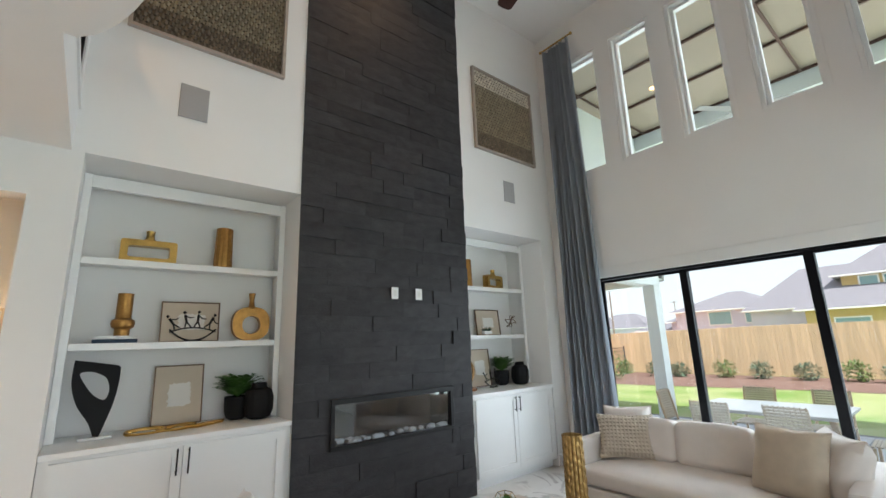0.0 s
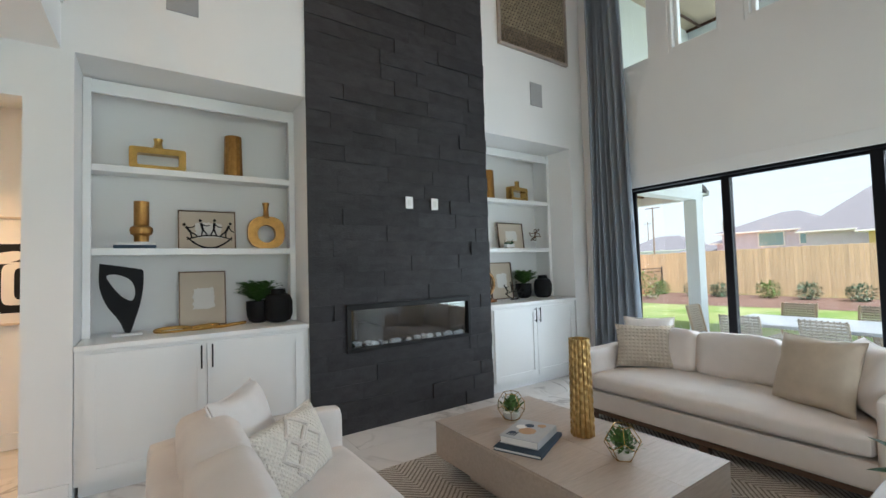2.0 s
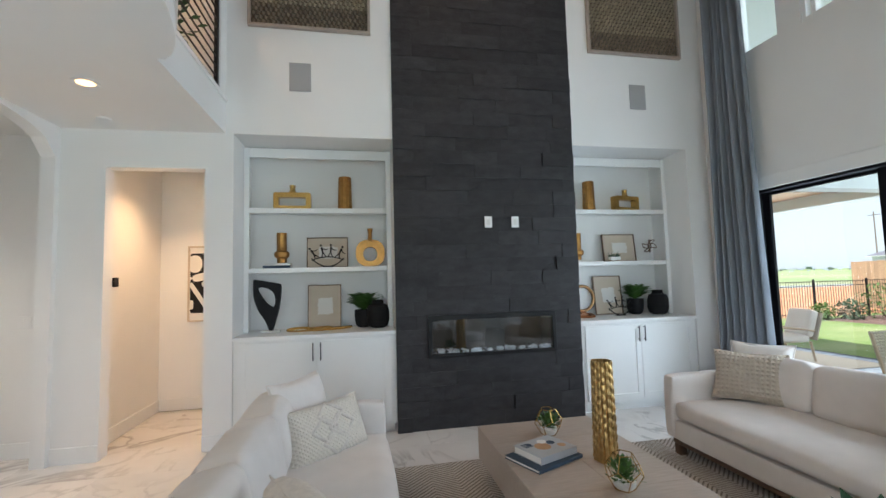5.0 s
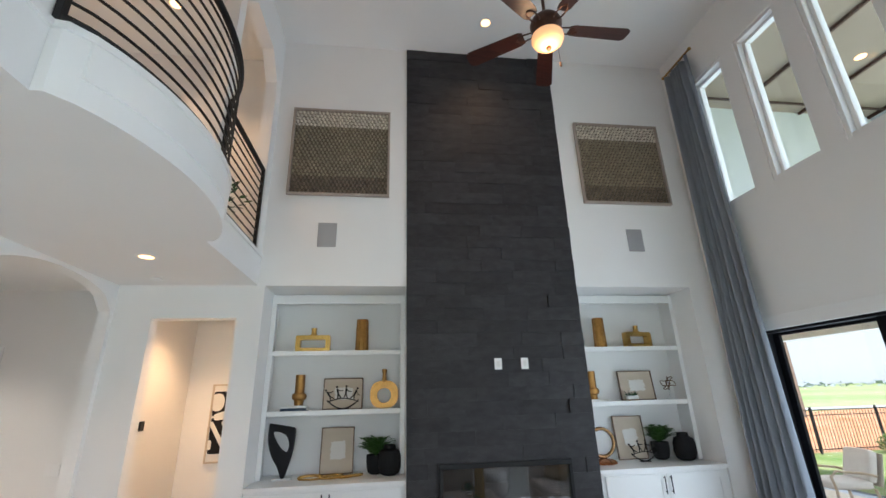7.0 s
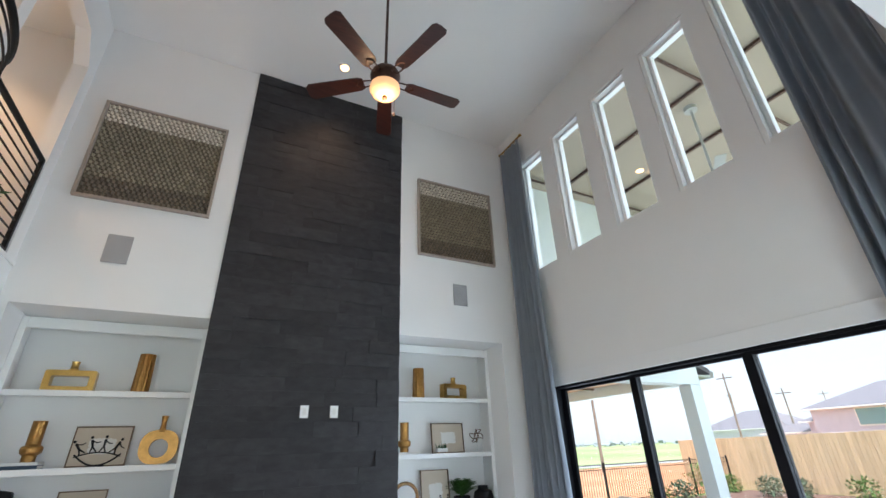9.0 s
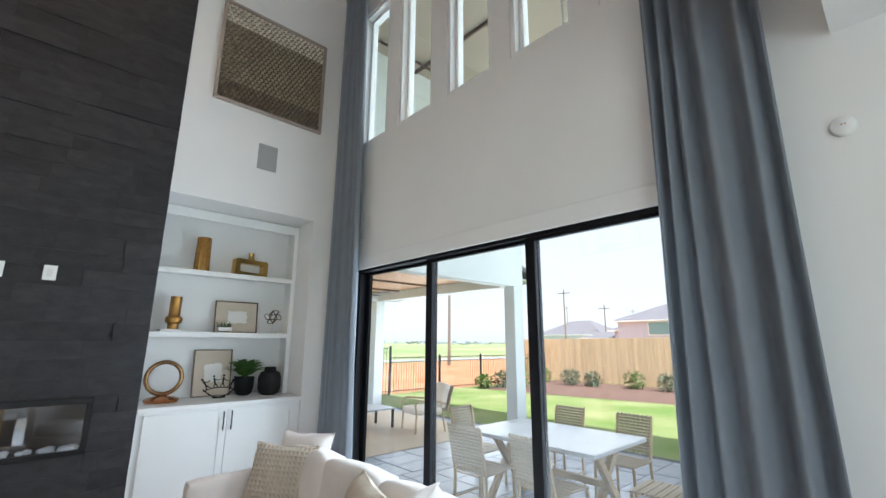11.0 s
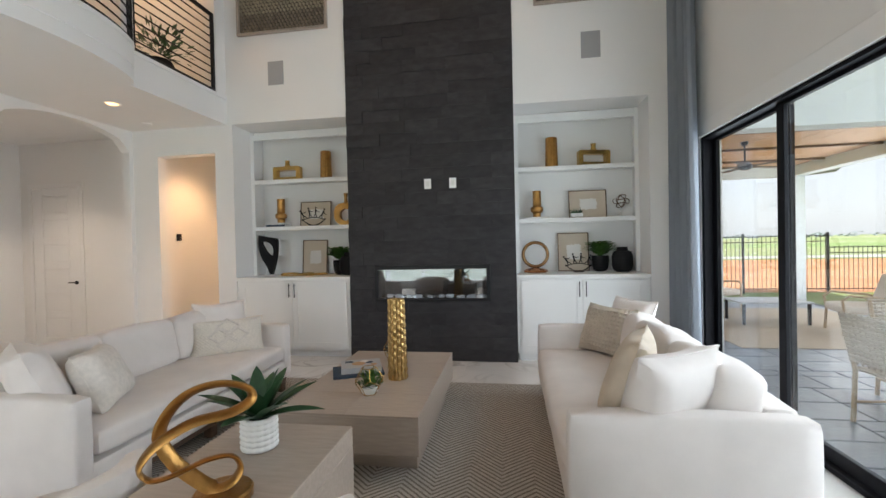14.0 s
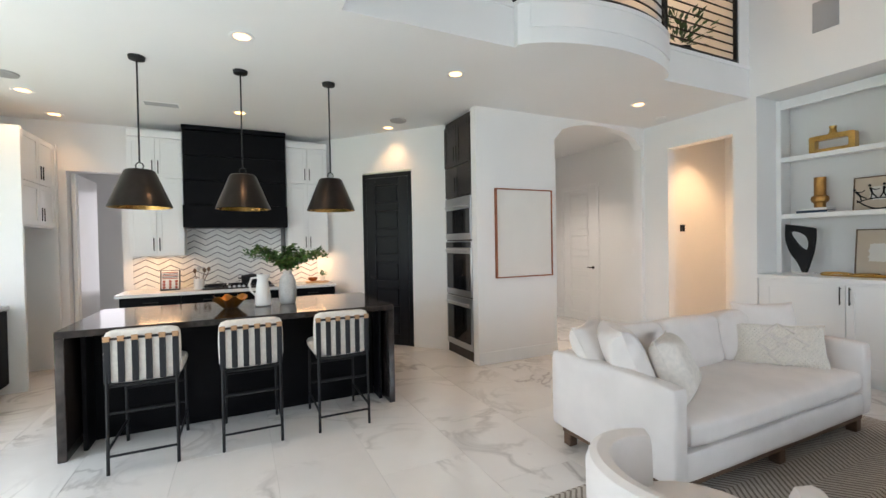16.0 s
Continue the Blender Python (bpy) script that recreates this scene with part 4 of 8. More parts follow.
def framed_print(x, y, z, w, h, lean, turn, seed):
    f = thing("framed_print", "cream abstract print in a thin bronze frame leaning on the wall", "picture", (x, y, z), turn, "leaning prints")
    f.matrix_basis = pose(x, y, z, -lean, 0, turn)
    bm = bm_new()
    for x0, x1, z0, z1 in ((-w / 2, w / 2, 0, 0.01), (-w / 2, w / 2, h - 0.01, h), (-w / 2, -w / 2 + 0.01, 0.01, h - 0.01), (w / 2 - 0.01, w / 2, 0.01, h - 0.01)):
        box(bm, x0, x1, -0.012, 0.012, z0, z1, 0.001)
    part("frame", bm, "bronze", f)
    bm = bm_new()
    box(bm, -w / 2 + 0.01, w / 2 - 0.01, 0, 0.008, 0.01, h - 0.01)
    p = part("print", bm, "artpaper", f)
    part("paint_patch", ragged(bm_new(), w * 0.5, h * 0.42, -0.001, seed, w * 0.02, h * 0.5), "paper", p, "white brushed patch")

def figure_sculpture(x, y, z, s=1.0):
    """Four walking stick shapes on a rocking bow, one plain black casting."""
    bm = bm_new()
    box(bm, -0.07, 0.07, -0.03, 0.03, 0, 0.012, 0.003)
    bow = [(0.165 * u, 0, 0.090 - 0.080 * (1 - u * u)) for u in np.linspace(-1.1, 1.1, 26)]
    sweep(bm, bow, 0.007, 8)
    arch = [(0.165 * u, 0, 0.090 + 0.032 * (1 - u * u)) for u in np.linspace(-1.1, 1.1, 20)]
    sweep(bm, arch, 0.0055, 8)
    for k, (u, lean) in enumerate(((-0.74, -0.62), (-0.27, -0.24), (0.17, 0.06), (0.64, 0.46))):
        bx, bz = 0.165 * u, 0.092 + 0.032 * (1 - u * u)
        tip = Vector((math.sin(lean), 0, math.cos(lean)))
        sd = Vector((math.cos(lean), 0, -math.sin(lean)))
        o = Vector((bx, 0, bz))
        hip = o + tip * 0.055
        rod(bm, o - sd * 0.025, hip, 0.005, 0.007, 8)
        rod(bm, o + sd * 0.025, hip, 0.005, 0.007, 8)
        top = o + tip * 0.115
        rod(bm, hip, top, 0.009, 0.011, 8)
        elbow = top + sd * 0.035 - tip * 0.035
        rod(bm, top - tip * 0.01, elbow, 0.005, 0.005, 8)
        rod(bm, elbow, elbow + sd * 0.03, 0.005, 0.004, 8)
        b = bmesh.new()
        bmesh.ops.create_icosphere(b, subdivisions=2, radius=0.013)
        merge(bm, b, Matrix.Translation(top + tip * 0.022))
    bmesh.ops.scale(bm, vec=(s, s, s), verts=bm.verts[:])
    ob = part("figure_sculpture", bm, "blackmatte", smooth=True)
    ob.matrix_basis = pose(x, y, z)
    tagged(ob, "black metal sculpture of four shapes on a bow", "sculpture", "bow sculptures")

def fern(name, label, x, y, z, r, h, seed, mat="leaf", fronds=34, pot=True):
    rnd = random.Random(seed)
    t = thing(name, label, "plant", (x, y, z), group="black potted ferns" if pot else "")
    if pot:
        bm = lathe(bm_new(), [(0.055, 0), (0.085, 0.02), (0.10, 0.07), (0.105, 0.14), (0.105, 0.20), (0.095, 0.20), (0.09, 0.17)], 32)
        part("pot", bm, "blackmatte", t, smooth=True)
    bm = bm_new()
    base = 0.19 if pot else 0.0
    for k in range(fronds):
        a, out_, up = rnd.random() * math.tau, r * (0.45 + 0.55 * rnd.random()), h * (0.4 + 0.6 * rnd.random())
        pts = [Vector((math.cos(a) * out_ * u, math.sin(a) * out_ * u * 0.8, base + up * (1.6 * u - 0.75 * u * u))) for u in np.linspace(0, 1, 7)]
        sd = Vector((-math.sin(a), math.cos(a), 0))
        for i in range(1, 7):
            p, d = pts[i], (pts[i] - pts[i - 1]).normalized()
            ln = 0.045 * (1.15 - i / 7) * r / 0.16
            for s in (1, -1):
                tip = p + sd * s * ln + d * ln * 0.5 + Vector((0, 0, (rnd.random() - 0.6) * 0.012))
                w = d * 0.009
                bm.faces.new([bm.verts.new(q) for q in (p - w, tip - w * 0.2, tip + w * 0.6, p + w * 1.3)])
        sweep(bm, pts, 0.0018, 4)
    part("fronds", bm, mat, t)

def black_jar(x, y, z):
    j = thing("black_jar", "squat matte black ribbed jar with a short neck", "vase", (x, y, z), group="black jars")
    bm = lathe(bm_new(), [(0.07, 0), (0.105, 0.02), (0.125, 0.08), (0.125, 0.19), (0.105, 0.25), (0.065, 0.27), (0.062, 0.31), (0.054, 0.31), (0.05, 0.26)], 60, wave=lambda a, zz: 1 + 0.018 * math.cos(20 * a))
    part("body", bm, "blackmatte", j, smooth=True)

# left niche
handled_vase(0.71, 4.86, SH1, 0)
ribbed_vase(1.30, 4.86, SH1)
book(0.55, 4.86, SH2, 0.29, 0.2, 0.03, "navy", "dark navy cloth book lying flat")
book(0.56, 4.86, SH2 + 0.031, 0.27, 0.19, 0.026, "ceramic", "white book on a navy book")
bulb_vase(0.59, 4.86, SH2 + 0.058)
framed_print(1.09, 4.92, SH2, 0.47, 0.36, 6, 0, 3)
figure_sculpture(1.10, 4.84, SH2)
ring = thing("ring_vase", "round antique gold ring vase with a narrow neck", "vase", (1.585, 4.86, SH2))
bm = ring_frame(bm_new(), superellipse(0, 0.158, 0.168, 0.158, 0.8), superellipse(0, 0.145, 0.082, 0.084, 0.95), 0.075)
part("body", bevelled(bm, 0.02, 3), "goldmatte", ring, smooth=True)
bm = lathe(bm_new(), [(0.05, 0), (0.028, 0.03), (0.022, 0.09), (0.032, 0.155), (0.026, 0.155), (0.018, 0.09)], 24, (0, 0, 0.295))
part("neck", bm, "goldmatte", ring, smooth=True)
sc = thing("loop_sculpture", "black teardrop sculpture with a hole on a white stone base", "sculpture", (0.50, 4.72, CT))
bm = bm_new()
box(bm, -0.10, 0.10, -0.04, 0.04, 0, 0.02, 0.004)
part("base", bm, "stone", sc)
def polar(ctl, c, n):
    """A closed smooth outline through ctl, as n points at even angles round c."""
    pts = []
    for i in range(len(ctl)):
        p0, p1, p2, p3 = (Vector(ctl[(i + o) % len(ctl)]) for o in (-1, 0, 1, 2))
        for k in range(12):
            u = k / 12
            pts.append(0.5 * ((2 * p1) + (p2 - p0) * u + (2 * p0 - 5 * p1 + 4 * p2 - p3) * u * u + (3 * p1 - p0 - 3 * p2 + p3) * u ** 3) - Vector(c))
    pts.sort(key=lambda p: math.atan2(p.y, p.x))
    an = [math.atan2(p.y, p.x) for p in pts]
    rad = [p.length for p in pts]
    out_ = []
    for k in range(n):
        a = -math.pi + math.tau * (k + 0.5) / n
        r = float(np.interp(a, an, rad, period=math.tau))
        out_.append((c[0] + r * math.cos(a), c[1] + r * math.sin(a)))
    return out_

outer = polar([(-0.175, 0.57), (-0.168, 0.575), (-0.05, 0.555), (0.095, 0.525), (0.105, 0.515), (0.105, 0.40), (0.085, 0.25), (0.045, 0.10), (0.022, 0.02), (-0.012, 0.02), (-0.05, 0.12), (-0.13, 0.25), (-0.175, 0.40)], (-0.03, 0.39), 72)
inner = polar([(-0.135, 0.475), (-0.09, 0.49), (-0.03, 0.475), (0.025, 0.435), (0.05, 0.365), (0.045, 0.30), (0.02, 0.275), (-0.04, 0.315), (-0.10, 0.40)], (-0.03, 0.39), 72)
part("loop", bevelled(ring_frame(bm_new(), outer, inner, 0.06), 0.012), "blackmatte", sc, smooth=True)
framed_print(1.05, 4.94, CT, 0.38, 0.50, 6, 0, 8)
chain = thing("chain_links", "cast gold chain of three links lying on the cabinet", "ornament", (1.02, 4.68, CT))
for k in range(3):
    pts = [(-0.21 + 0.21 * k + 0.13 * math.cos(t), 0.055 * math.sin(t), 0.016 + 0.012 * math.sin(t + k)) for t in np.linspace(0, math.tau, 33)[:-1]]
    part("link", sweep(bm_new(), pts, 0.015, 8, closed=True, flat=0.8), "gold", chain, smooth=True)
fern("potted_fern", "green fern in a matte black pot", 1.50, 4.83, CT, 0.22, 0.24, 2, fronds=120)
black_jar(1.66, 4.72, CT)

# right niche
ribbed_vase(4.44, 4.86, SH1)
handled_vase(4.97, 4.86, SH1, 12)
book(4.25, 4.86, SH2, 0.28, 0.2, 0.026, "paper", "white book lying flat under a gold vase")
bulb_vase(4.24, 4.86, SH2 + 0.027)
framed_print(4.90, 4.93, SH2, 0.48, 0.37, 6, 0, 12)
succ = thing("succulent", "small succulent in a white trough on wooden feet", "plant", (4.74, 4.81, SH2))
bm = bm_new()
box(bm, -0.075, 0.075, -0.03, 0.03, 0.012, 0.06, 0.006)
part("trough", bm, "ceramic", succ)
for k in (-0.05, 0.05):
    part("foot", box(bm_new(), k - 0.008, k + 0.008, -0.028, 0.028, 0, 0.012), "tan", succ)
rnd = random.Random(21)
bm = bm_new()
for k in range(40):
    a, e = rnd.random() * math.tau, 0.3 + rnd.random() * 1.1
    p = Vector(((rnd.random() - 0.5) * 0.11, (rnd.random() - 0.5) * 0.03, 0.055))
    d = Vector((math.cos(a) * math.cos(e), math.sin(a) * math.cos(e), math.sin(e)))
    rod(bm, p, p + d * (0.03 + 0.05 * rnd.random()), 0.008, 0.001, 5)
part("leaves", bm, "leafdark", succ)
knot = thing("knot_sculpture", "open bronze wire knot on a clear stand", "sculpture", (5.30, 4.86, SH2))
for k in range(3):
    m = pose(0, 0, 0.20, 30 + 62 * k, 25 * k, 50 * k)
    pts = [m @ Vector((0.10 * math.cos(t), 0.075 * math.sin(t), 0.012 * math.sin(3 * t))) for t in np.linspace(0, math.tau, 37)[:-1]]
    part("wire_loop", sweep(bm_new(), pts, 0.0055, 8, closed=True), "bronze", knot, smooth=True)
bm = bm_new()
box(bm, -0.05, 0.05, -0.04, 0.04, 0, 0.012, 0.002)
rod(bm, (0, 0, 0.012), (0, 0, 0.13), 0.006)
part("stand", bm, "pane", knot, "clear acrylic stand")
rs = thing("ring_sculpture", "polished bronze ring on a low carved base", "sculpture", (4.20, 4.72, CT))
pts = [(0.155 * math.cos(t), 0, 0.235 + 0.155 * math.sin(t)) for t in np.linspace(0, math.tau, 49)[:-1]]
part("ring", sweep(bm_new(), pts, 0.021, 12, closed=True), "bronze_bright", rs, smooth=True)
bm = lathe(bm_new(), [(0.05, 0), (0.145, 0.006), (0.15, 0.03), (0.11, 0.05), (0.05, 0.06), (0.03, 0.07)], 40, wave=lambda a, zz: 1 + 0.05 * math.cos(9 * a))
part("base", bm, "copper_bright", rs, smooth=True)
framed_print(4.71, 4.94, CT, 0.40, 0.51, 6, 0, 15)
figure_sculpture(4.74, 4.74, CT, 0.9)
fern("potted_fern", "green fern in a matte black pot", 5.03, 4.85, CT, 0.22, 0.24, 7, fronds=120)
black_jar(5.27, 4.72, CT)

# ---- upper wall: woven art, speaker grilles, switch plates ----
def woven_art(x0, x1, z0, z1, seed):
    rnd = random.Random(seed)
    a = thing("woven_art", "square framed panel of woven metallic bands", "wall art", ((x0 + x1) / 2, WY, z0), group="woven wall panels")
    w, h = x1 - x0, z1 - z0
    bm = bm_new()
    for u0, u1, v0, v1 in ((-w / 2, w / 2, 0, 0.03), (-w / 2, w / 2, h - 0.03, h), (-w / 2, -w / 2 + 0.03, 0.03, h - 0.03), (w / 2 - 0.03, w / 2, 0.03, h - 0.03)):
        box(bm, u0, u1, -0.05, -0.002, v0, v1, 0.003)
    part("frame", bm, "artframe", a)
    bm = bm_new()
    box(bm, -w / 2 + 0.03, w / 2 - 0.03, -0.012, -0.003, 0.03, h - 0.03)
    part("backing", bm, "artback", a)
    rows, cols = 26, 24
    rh, cw = (h - 0.07) / rows, (w - 0.07) / cols
    for r in range(rows):
        bm = bm_new()
        z = 0.035 + r * rh
        lo, hi = [], []
        n = cols * 4
        for i in range(n + 1):
            u = -w / 2 + 0.035 + i * (w - 0.07) / n
            ph = math.tau * i / 4 + r * math.pi
            yy = -0.022 - 0.013 * math.sin(ph)
            dz = 0.25 * rh * math.sin(ph * 0.5 + seed)
            lo.append(bm.verts.new((u, yy + 0.006, z + 0.08 * rh + dz * 0.3)))
            hi.append(bm.verts.new((u, yy - 0.004, z + 0.92 * rh + dz * 0.3)))
        for i in range(n):
            bm.faces.new((lo[i], lo[i + 1], hi[i + 1], hi[i]))
        part("woven_band", bm, "artsilver" if r > rows - 6 else ("artdark" if r < 5 else "artmid"), a)

woven_art(0.35, 1.61, 4.28, 5.54, 1)
woven_art(4.21, 5.48, 4.28, 5.54, 2)
for x in (0.87, 4.86):
    s = thing("wall_speaker", "flush square grey speaker grille in the wall", "speaker", (x, WY, 3.61), group="wall speakers")
    bm = bm_new()
    box(bm, -0.11, 0.11, -0.008, -0.001, 0, 0.31, 0.002)
    part("frame", bm, "speaker", s)
    bm = bm_new()
    box(bm, -0.103, 0.103, -0.0105, -0.0085, 0.007, 0.303)
    part("grille", bm, "speaker", s)
for x in (2.88, 3.195):
    s = thing("outlet_plate", "white outlet plate on the slate", "outlet", (x, 4.303, 2.15), group="outlet plates")
    bm = bm_new()
    box(bm, -0.043, 0.043, -0.006, 0.0, 0, 0.125, 0.002)
    part("plate", bm, "white", s)
    bm = bm_new()
    box(bm, -0.018, 0.018, -0.0085, -0.0062, 0.03, 0.095, 0.001)
    part("socket", bm, "ceramic", s)

# ---- ceiling fan ----
fan = thing("ceiling_fan", "five-blade mahogany ceiling fan with a lit glass bowl", "ceiling fan", (2.92, 2.05, 4.62))
part("downrod", rod(rod(bm_new(), (0, 0, 0.36), (0, 0, 2.03), 0.014), (0, 0, 1.96), (0, 0, 2.03), 0.05, 0.075, 20), "fanbronze", fan)
bm = lathe(bm_new(), [(0.09, 0.13), (0.10, 0.16), (0.125, 0.19), (0.135, 0.24), (0.12, 0.28), (0.085, 0.32), (0.03, 0.37)], 36, wave=lambda a, z: 1 + (0.02 * math.cos(18 * a) if z < 0.21 else 0))
part("motor", bm, "fanbronze", fan, smooth=True)
bm = lathe(bm_new(), [(0.02, 0.0), (0.07, 0.012), (0.115, 0.04), (0.135, 0.08), (0.132, 0.11), (0.10, 0.13)], 36)
part("bowl", bm, "fanbowl", fan, "glowing amber glass bowl", smooth=True)
part("finial", lathe(bm_new(), [(0.006, -0.035), (0.02, -0.025), (0.024, -0.008), (0.02, 0.004)], 16), "fanbronze", fan, smooth=True)
for k in range(5):
    m = pose(0, 0, 0.20, 0, 0, 72 * k)
    b = bm_new()
    t = bmesh.new()
    out_ = [(0.20, -0.05), (0.24, -0.066), (0.70, -0.078), (0.73, -0.055), (0.735, 0), (0.73, 0.055), (0.70, 0.078), (0.24, 0.066), (0.20, 0.05)]
    slab(t, out_, -0.004, 0.004)
    merge(b, t, m @ pose(0, 0, 0, 10, 0, 0))
    blade = part("blade", b, "fanblade", fan)
    t = bm_new()
    for s in (-1, 1):
        sweep(t, [m @ Vector(p) for p in ((0.10, 0, 0.01), (0.14, s * 0.03, -0.008), (0.19, s * 0.035, -0.008), (0.24, s * 0.03, -0.008), (0.27, 0, -0.008))], 0.007, 6)
    part("bracket", t, "fanbronze", blade)
part("pull_chain", rod(rod(bm_new(), (0.10, 0.03, 0.12), (0.10, 0.03, -0.12), 0.002, seg=6), (0.10, 0.03, -0.16), (0.10, 0.03, -0.12), 0.008, seg=10), "fanbronze", fan)
bulb = new("fan_bulb", bpy.data.lights.new("fan_bulb", "POINT"))
bulb.data.energy, bulb.data.color, bulb.data.shadow_soft_size = 6, (1.0, 0.62, 0.32), 0.1
bulb.location = (2.92, 2.05, 4.55)

# ---- curtains on short rods ----
def curtain(y0, y1, yb0, yb1, seed, folds):
    c = thing("curtain", "floor-length slate blue curtain panel gathered at the side", "curtain", (5.665, 0, 0), group="curtain panels")
    bm = bm_new()
    n, rows = 130, 26
    rnd = random.Random(seed)
    ph = [rnd.random() * 6 for _ in range(3)]
    g = []
    for r in range(rows + 1):
        v = r / rows
        z = 0.012 + v * 6.24
        line = []
        for i in range(n + 1):
            u = i / n
            y = (yb0 + (yb1 - yb0) * u) * (1 - v) + (y0 + (y1 - y0) * u) * v
            amp = 0.035 + 0.022 * (1 - v)
            x = amp * math.sin(math.tau * folds * (u + 0.055 * math.sin(6.5 * u + ph[2])) + ph[0] + 0.5 * math.sin(2.2 * v + ph[1])) + 0.014 * math.sin(math.tau * 3.2 * u + ph[2] + 2 * v)
            line.append(bm.verts.new((x, y + 0.012 * math.sin(5 * v + 9 * u), z)))
        g.append(line)
    for r in range(rows):
        for i in range(n):
            bm.faces.new((g[r][i], g[r][i + 1], g[r + 1][i + 1], g[r + 1][i]))
    ob = part("panel", bm, "curtain", c, smooth=True)
    so = ob.modifiers.new("thickness", "SOLIDIFY")
    so.thickness = 0.003
    bm = bm_new()
    rod(bm, (0, y0 - 0.05, 6.30), (0, y1 + 0.05, 6.30), 0.014)
    for y in (y0 - 0.06, y1 + 0.06):
        b = bmesh.new()
        bmesh.ops.create_icosphere(b, subdivisions=2, radius=0.026)
        merge(bm, b, Matrix.Translation((0, y, 6.30)))
    rod(bm, (0, (y0 + y1) / 2, 6.30), (0.125, (y0 + y1) / 2, 6.30), 0.01)
    part("rod", bm, "gold", c, "short brass rod")
    for k in range(6):
        y = y0 + (y1 - y0) * (k + 0.5) / 6
        pts = [(0.022 * math.cos(t), y, 6.285 + 0.026 * math.sin(t)) for t in np.linspace(0, math.tau, 17)[:-1]]
        part("curtain_ring", sweep(bm_new(), pts, 0.003, 6, closed=True), "gold", c)

curtain(3.62, 4.08, 3.44, 4.16, 4, 6.5)
curtain(-0.20, 0.33, -0.26, 0.44, 9, 5.5)

# ---- rug, sofas, tables ----
rug = thing("area_rug", "flat woven ivory and taupe zigzag wool rug", "rug", (0, 0, 0.001))
bm = bm_new()
box(bm, 1.18, 4.72, 0.42, 3.47, 0, 0.014, 0.004)
part("woven_field", bm, "zigzag", rug)
bm = bm_new()
for k in range(170):
    x = 1.19 + k * 3.52 / 169
    box(bm, x - 0.004, x + 0.004, 3.47, 3.485 + 0.006 * math.sin(k * 1.7), 0.001, 0.006)
tagged(part("fringe", bm, "rug_light", rug, "short ivory fringe"), kind="stuff")


def soft_box(bm, x0, x1, y0, y1, z0, z1, r=0.04, puff=0.0, seed=0, n=10, wrinkle=0.004):
    """An upholstered block: rounded edges, slightly swollen faces and shallow wrinkles."""
    b = bmesh.new()
    bmesh.ops.create_cube(b, size=2.0)
    bmesh.ops.subdivide_edges(b, edges=b.edges[:], cuts=n, use_grid_fill=True)
    hx, hy, hz = (x1 - x0) / 2, (y1 - y0) / 2, (z1 - z0) / 2
    off = Vector((seed * 3.1, seed * 1.7, seed * 2.3))
    for v in b.verts:
        c = Vector((v.co.x * hx, v.co.y * hy, v.co.z * hz))
        q = Vector([max(-h + r, min(h - r, a)) for a, h in zip(c, (hx, hy, hz))])
        d = c - q
        if d.length > 1e-6:
            d = d.normalized() * r
        p = q + d
        f = [1 - abs(a) ** 2.5 for a in v.co]
        p += Vector((v.co.x * puff * f[1] * f[2], v.co.y * puff * f[0] * f[2], v.co.z * puff * f[0] * f[1]))
        p += noise.noise_vector(p * 5 + off) * wrinkle + noise.noise_vector(p * 14 + off) * wrinkle * 0.4
        v.co = p
    return merge(bm, b, Matrix.Translation(((x0 + x1) / 2, (y0 + y1) / 2, (z0 + z1) / 2)))


def sofa(x, y, turn, W, D, seed, label):
    """Front towards +x, seat runs along y."""
    s = thing("sofa", label, "sofa", (x, y, 0.015), turn, "pair of sofas")
    bm = bm_new()
    box(bm, -D / 2 + 0.06, D / 2 - 0.04, -W / 2 + 0.05, W / 2 - 0.05, 0.09, 0.135, 0.006)
    part("plinth", bm, "darkwood", s)
    for sx in (-D / 2 + 0.10, D / 2 - 0.08):
        for sy in (-W / 2 + 0.09, 0, W / 2 - 0.09):
            bm = bm_new()
            box(bm, sx - 0.035, sx + 0.035, sy - 0.035, sy + 0.035, 0, 0.09, 0.006)
            part("leg", bm, "darkwood", s)
    part("base", soft_box(bm_new(), -D / 2 + 0.03, D / 2 - 0.01, -W / 2 + 0.01, W / 2 - 0.01, 0.135, 0.31, 0.025, 0.004, seed), "linen", s, smooth=True)
    for sg in (-1, 1):
        a, b = sorted((sg * W / 2, sg * (W / 2 - 0.13)))
        part("arm", soft_box(bm_new(), -D / 2, D / 2 - 0.005, a, b, 0.14, 0.675, 0.03, 0.008, seed + sg), "linen", s, smooth=True)
    part("back", soft_box(bm_new(), -D / 2 + 0.002, -D / 2 + 0.16, -W / 2 + 0.13, W / 2 - 0.13, 0.15, 0.69, 0.04, 0.006, seed + 5), "linen", s, smooth=True)
    part("seat_cushion", soft_box(bm_new(), -D / 2 + 0.17, D / 2 + 0.005, -W / 2 + 0.135, W / 2 - 0.135, 0.315, 0.475, 0.05, 0.02, seed + 9, 14, 0.005), "linen", s, smooth=True)
    cw = (W - 0.28) / 3
    for k in range(3):
        y0 = -W / 2 + 0.14 + k * cw
        b = soft_box(bm_new(), -0.12, 0.12, 0.006, cw - 0.006, 0, 0.37, 0.05, 0.02, seed + 20 + k, 12, 0.008)
        b.transform(pose(-D / 2 + 0.30, y0, 0.475, 0, -12, 0))
        part("back_cushion", b, "linen", s, smooth=True)
    return s


sofa(1.145, 2.03, 0, 2.22, 0.99, 1, "cream linen sofa with a single bench seat on a wooden plinth")
sofa(4.63, 2.12, 180, 2.20, 1.02, 4, "cream linen sofa with a single bench seat beside the sliding door")


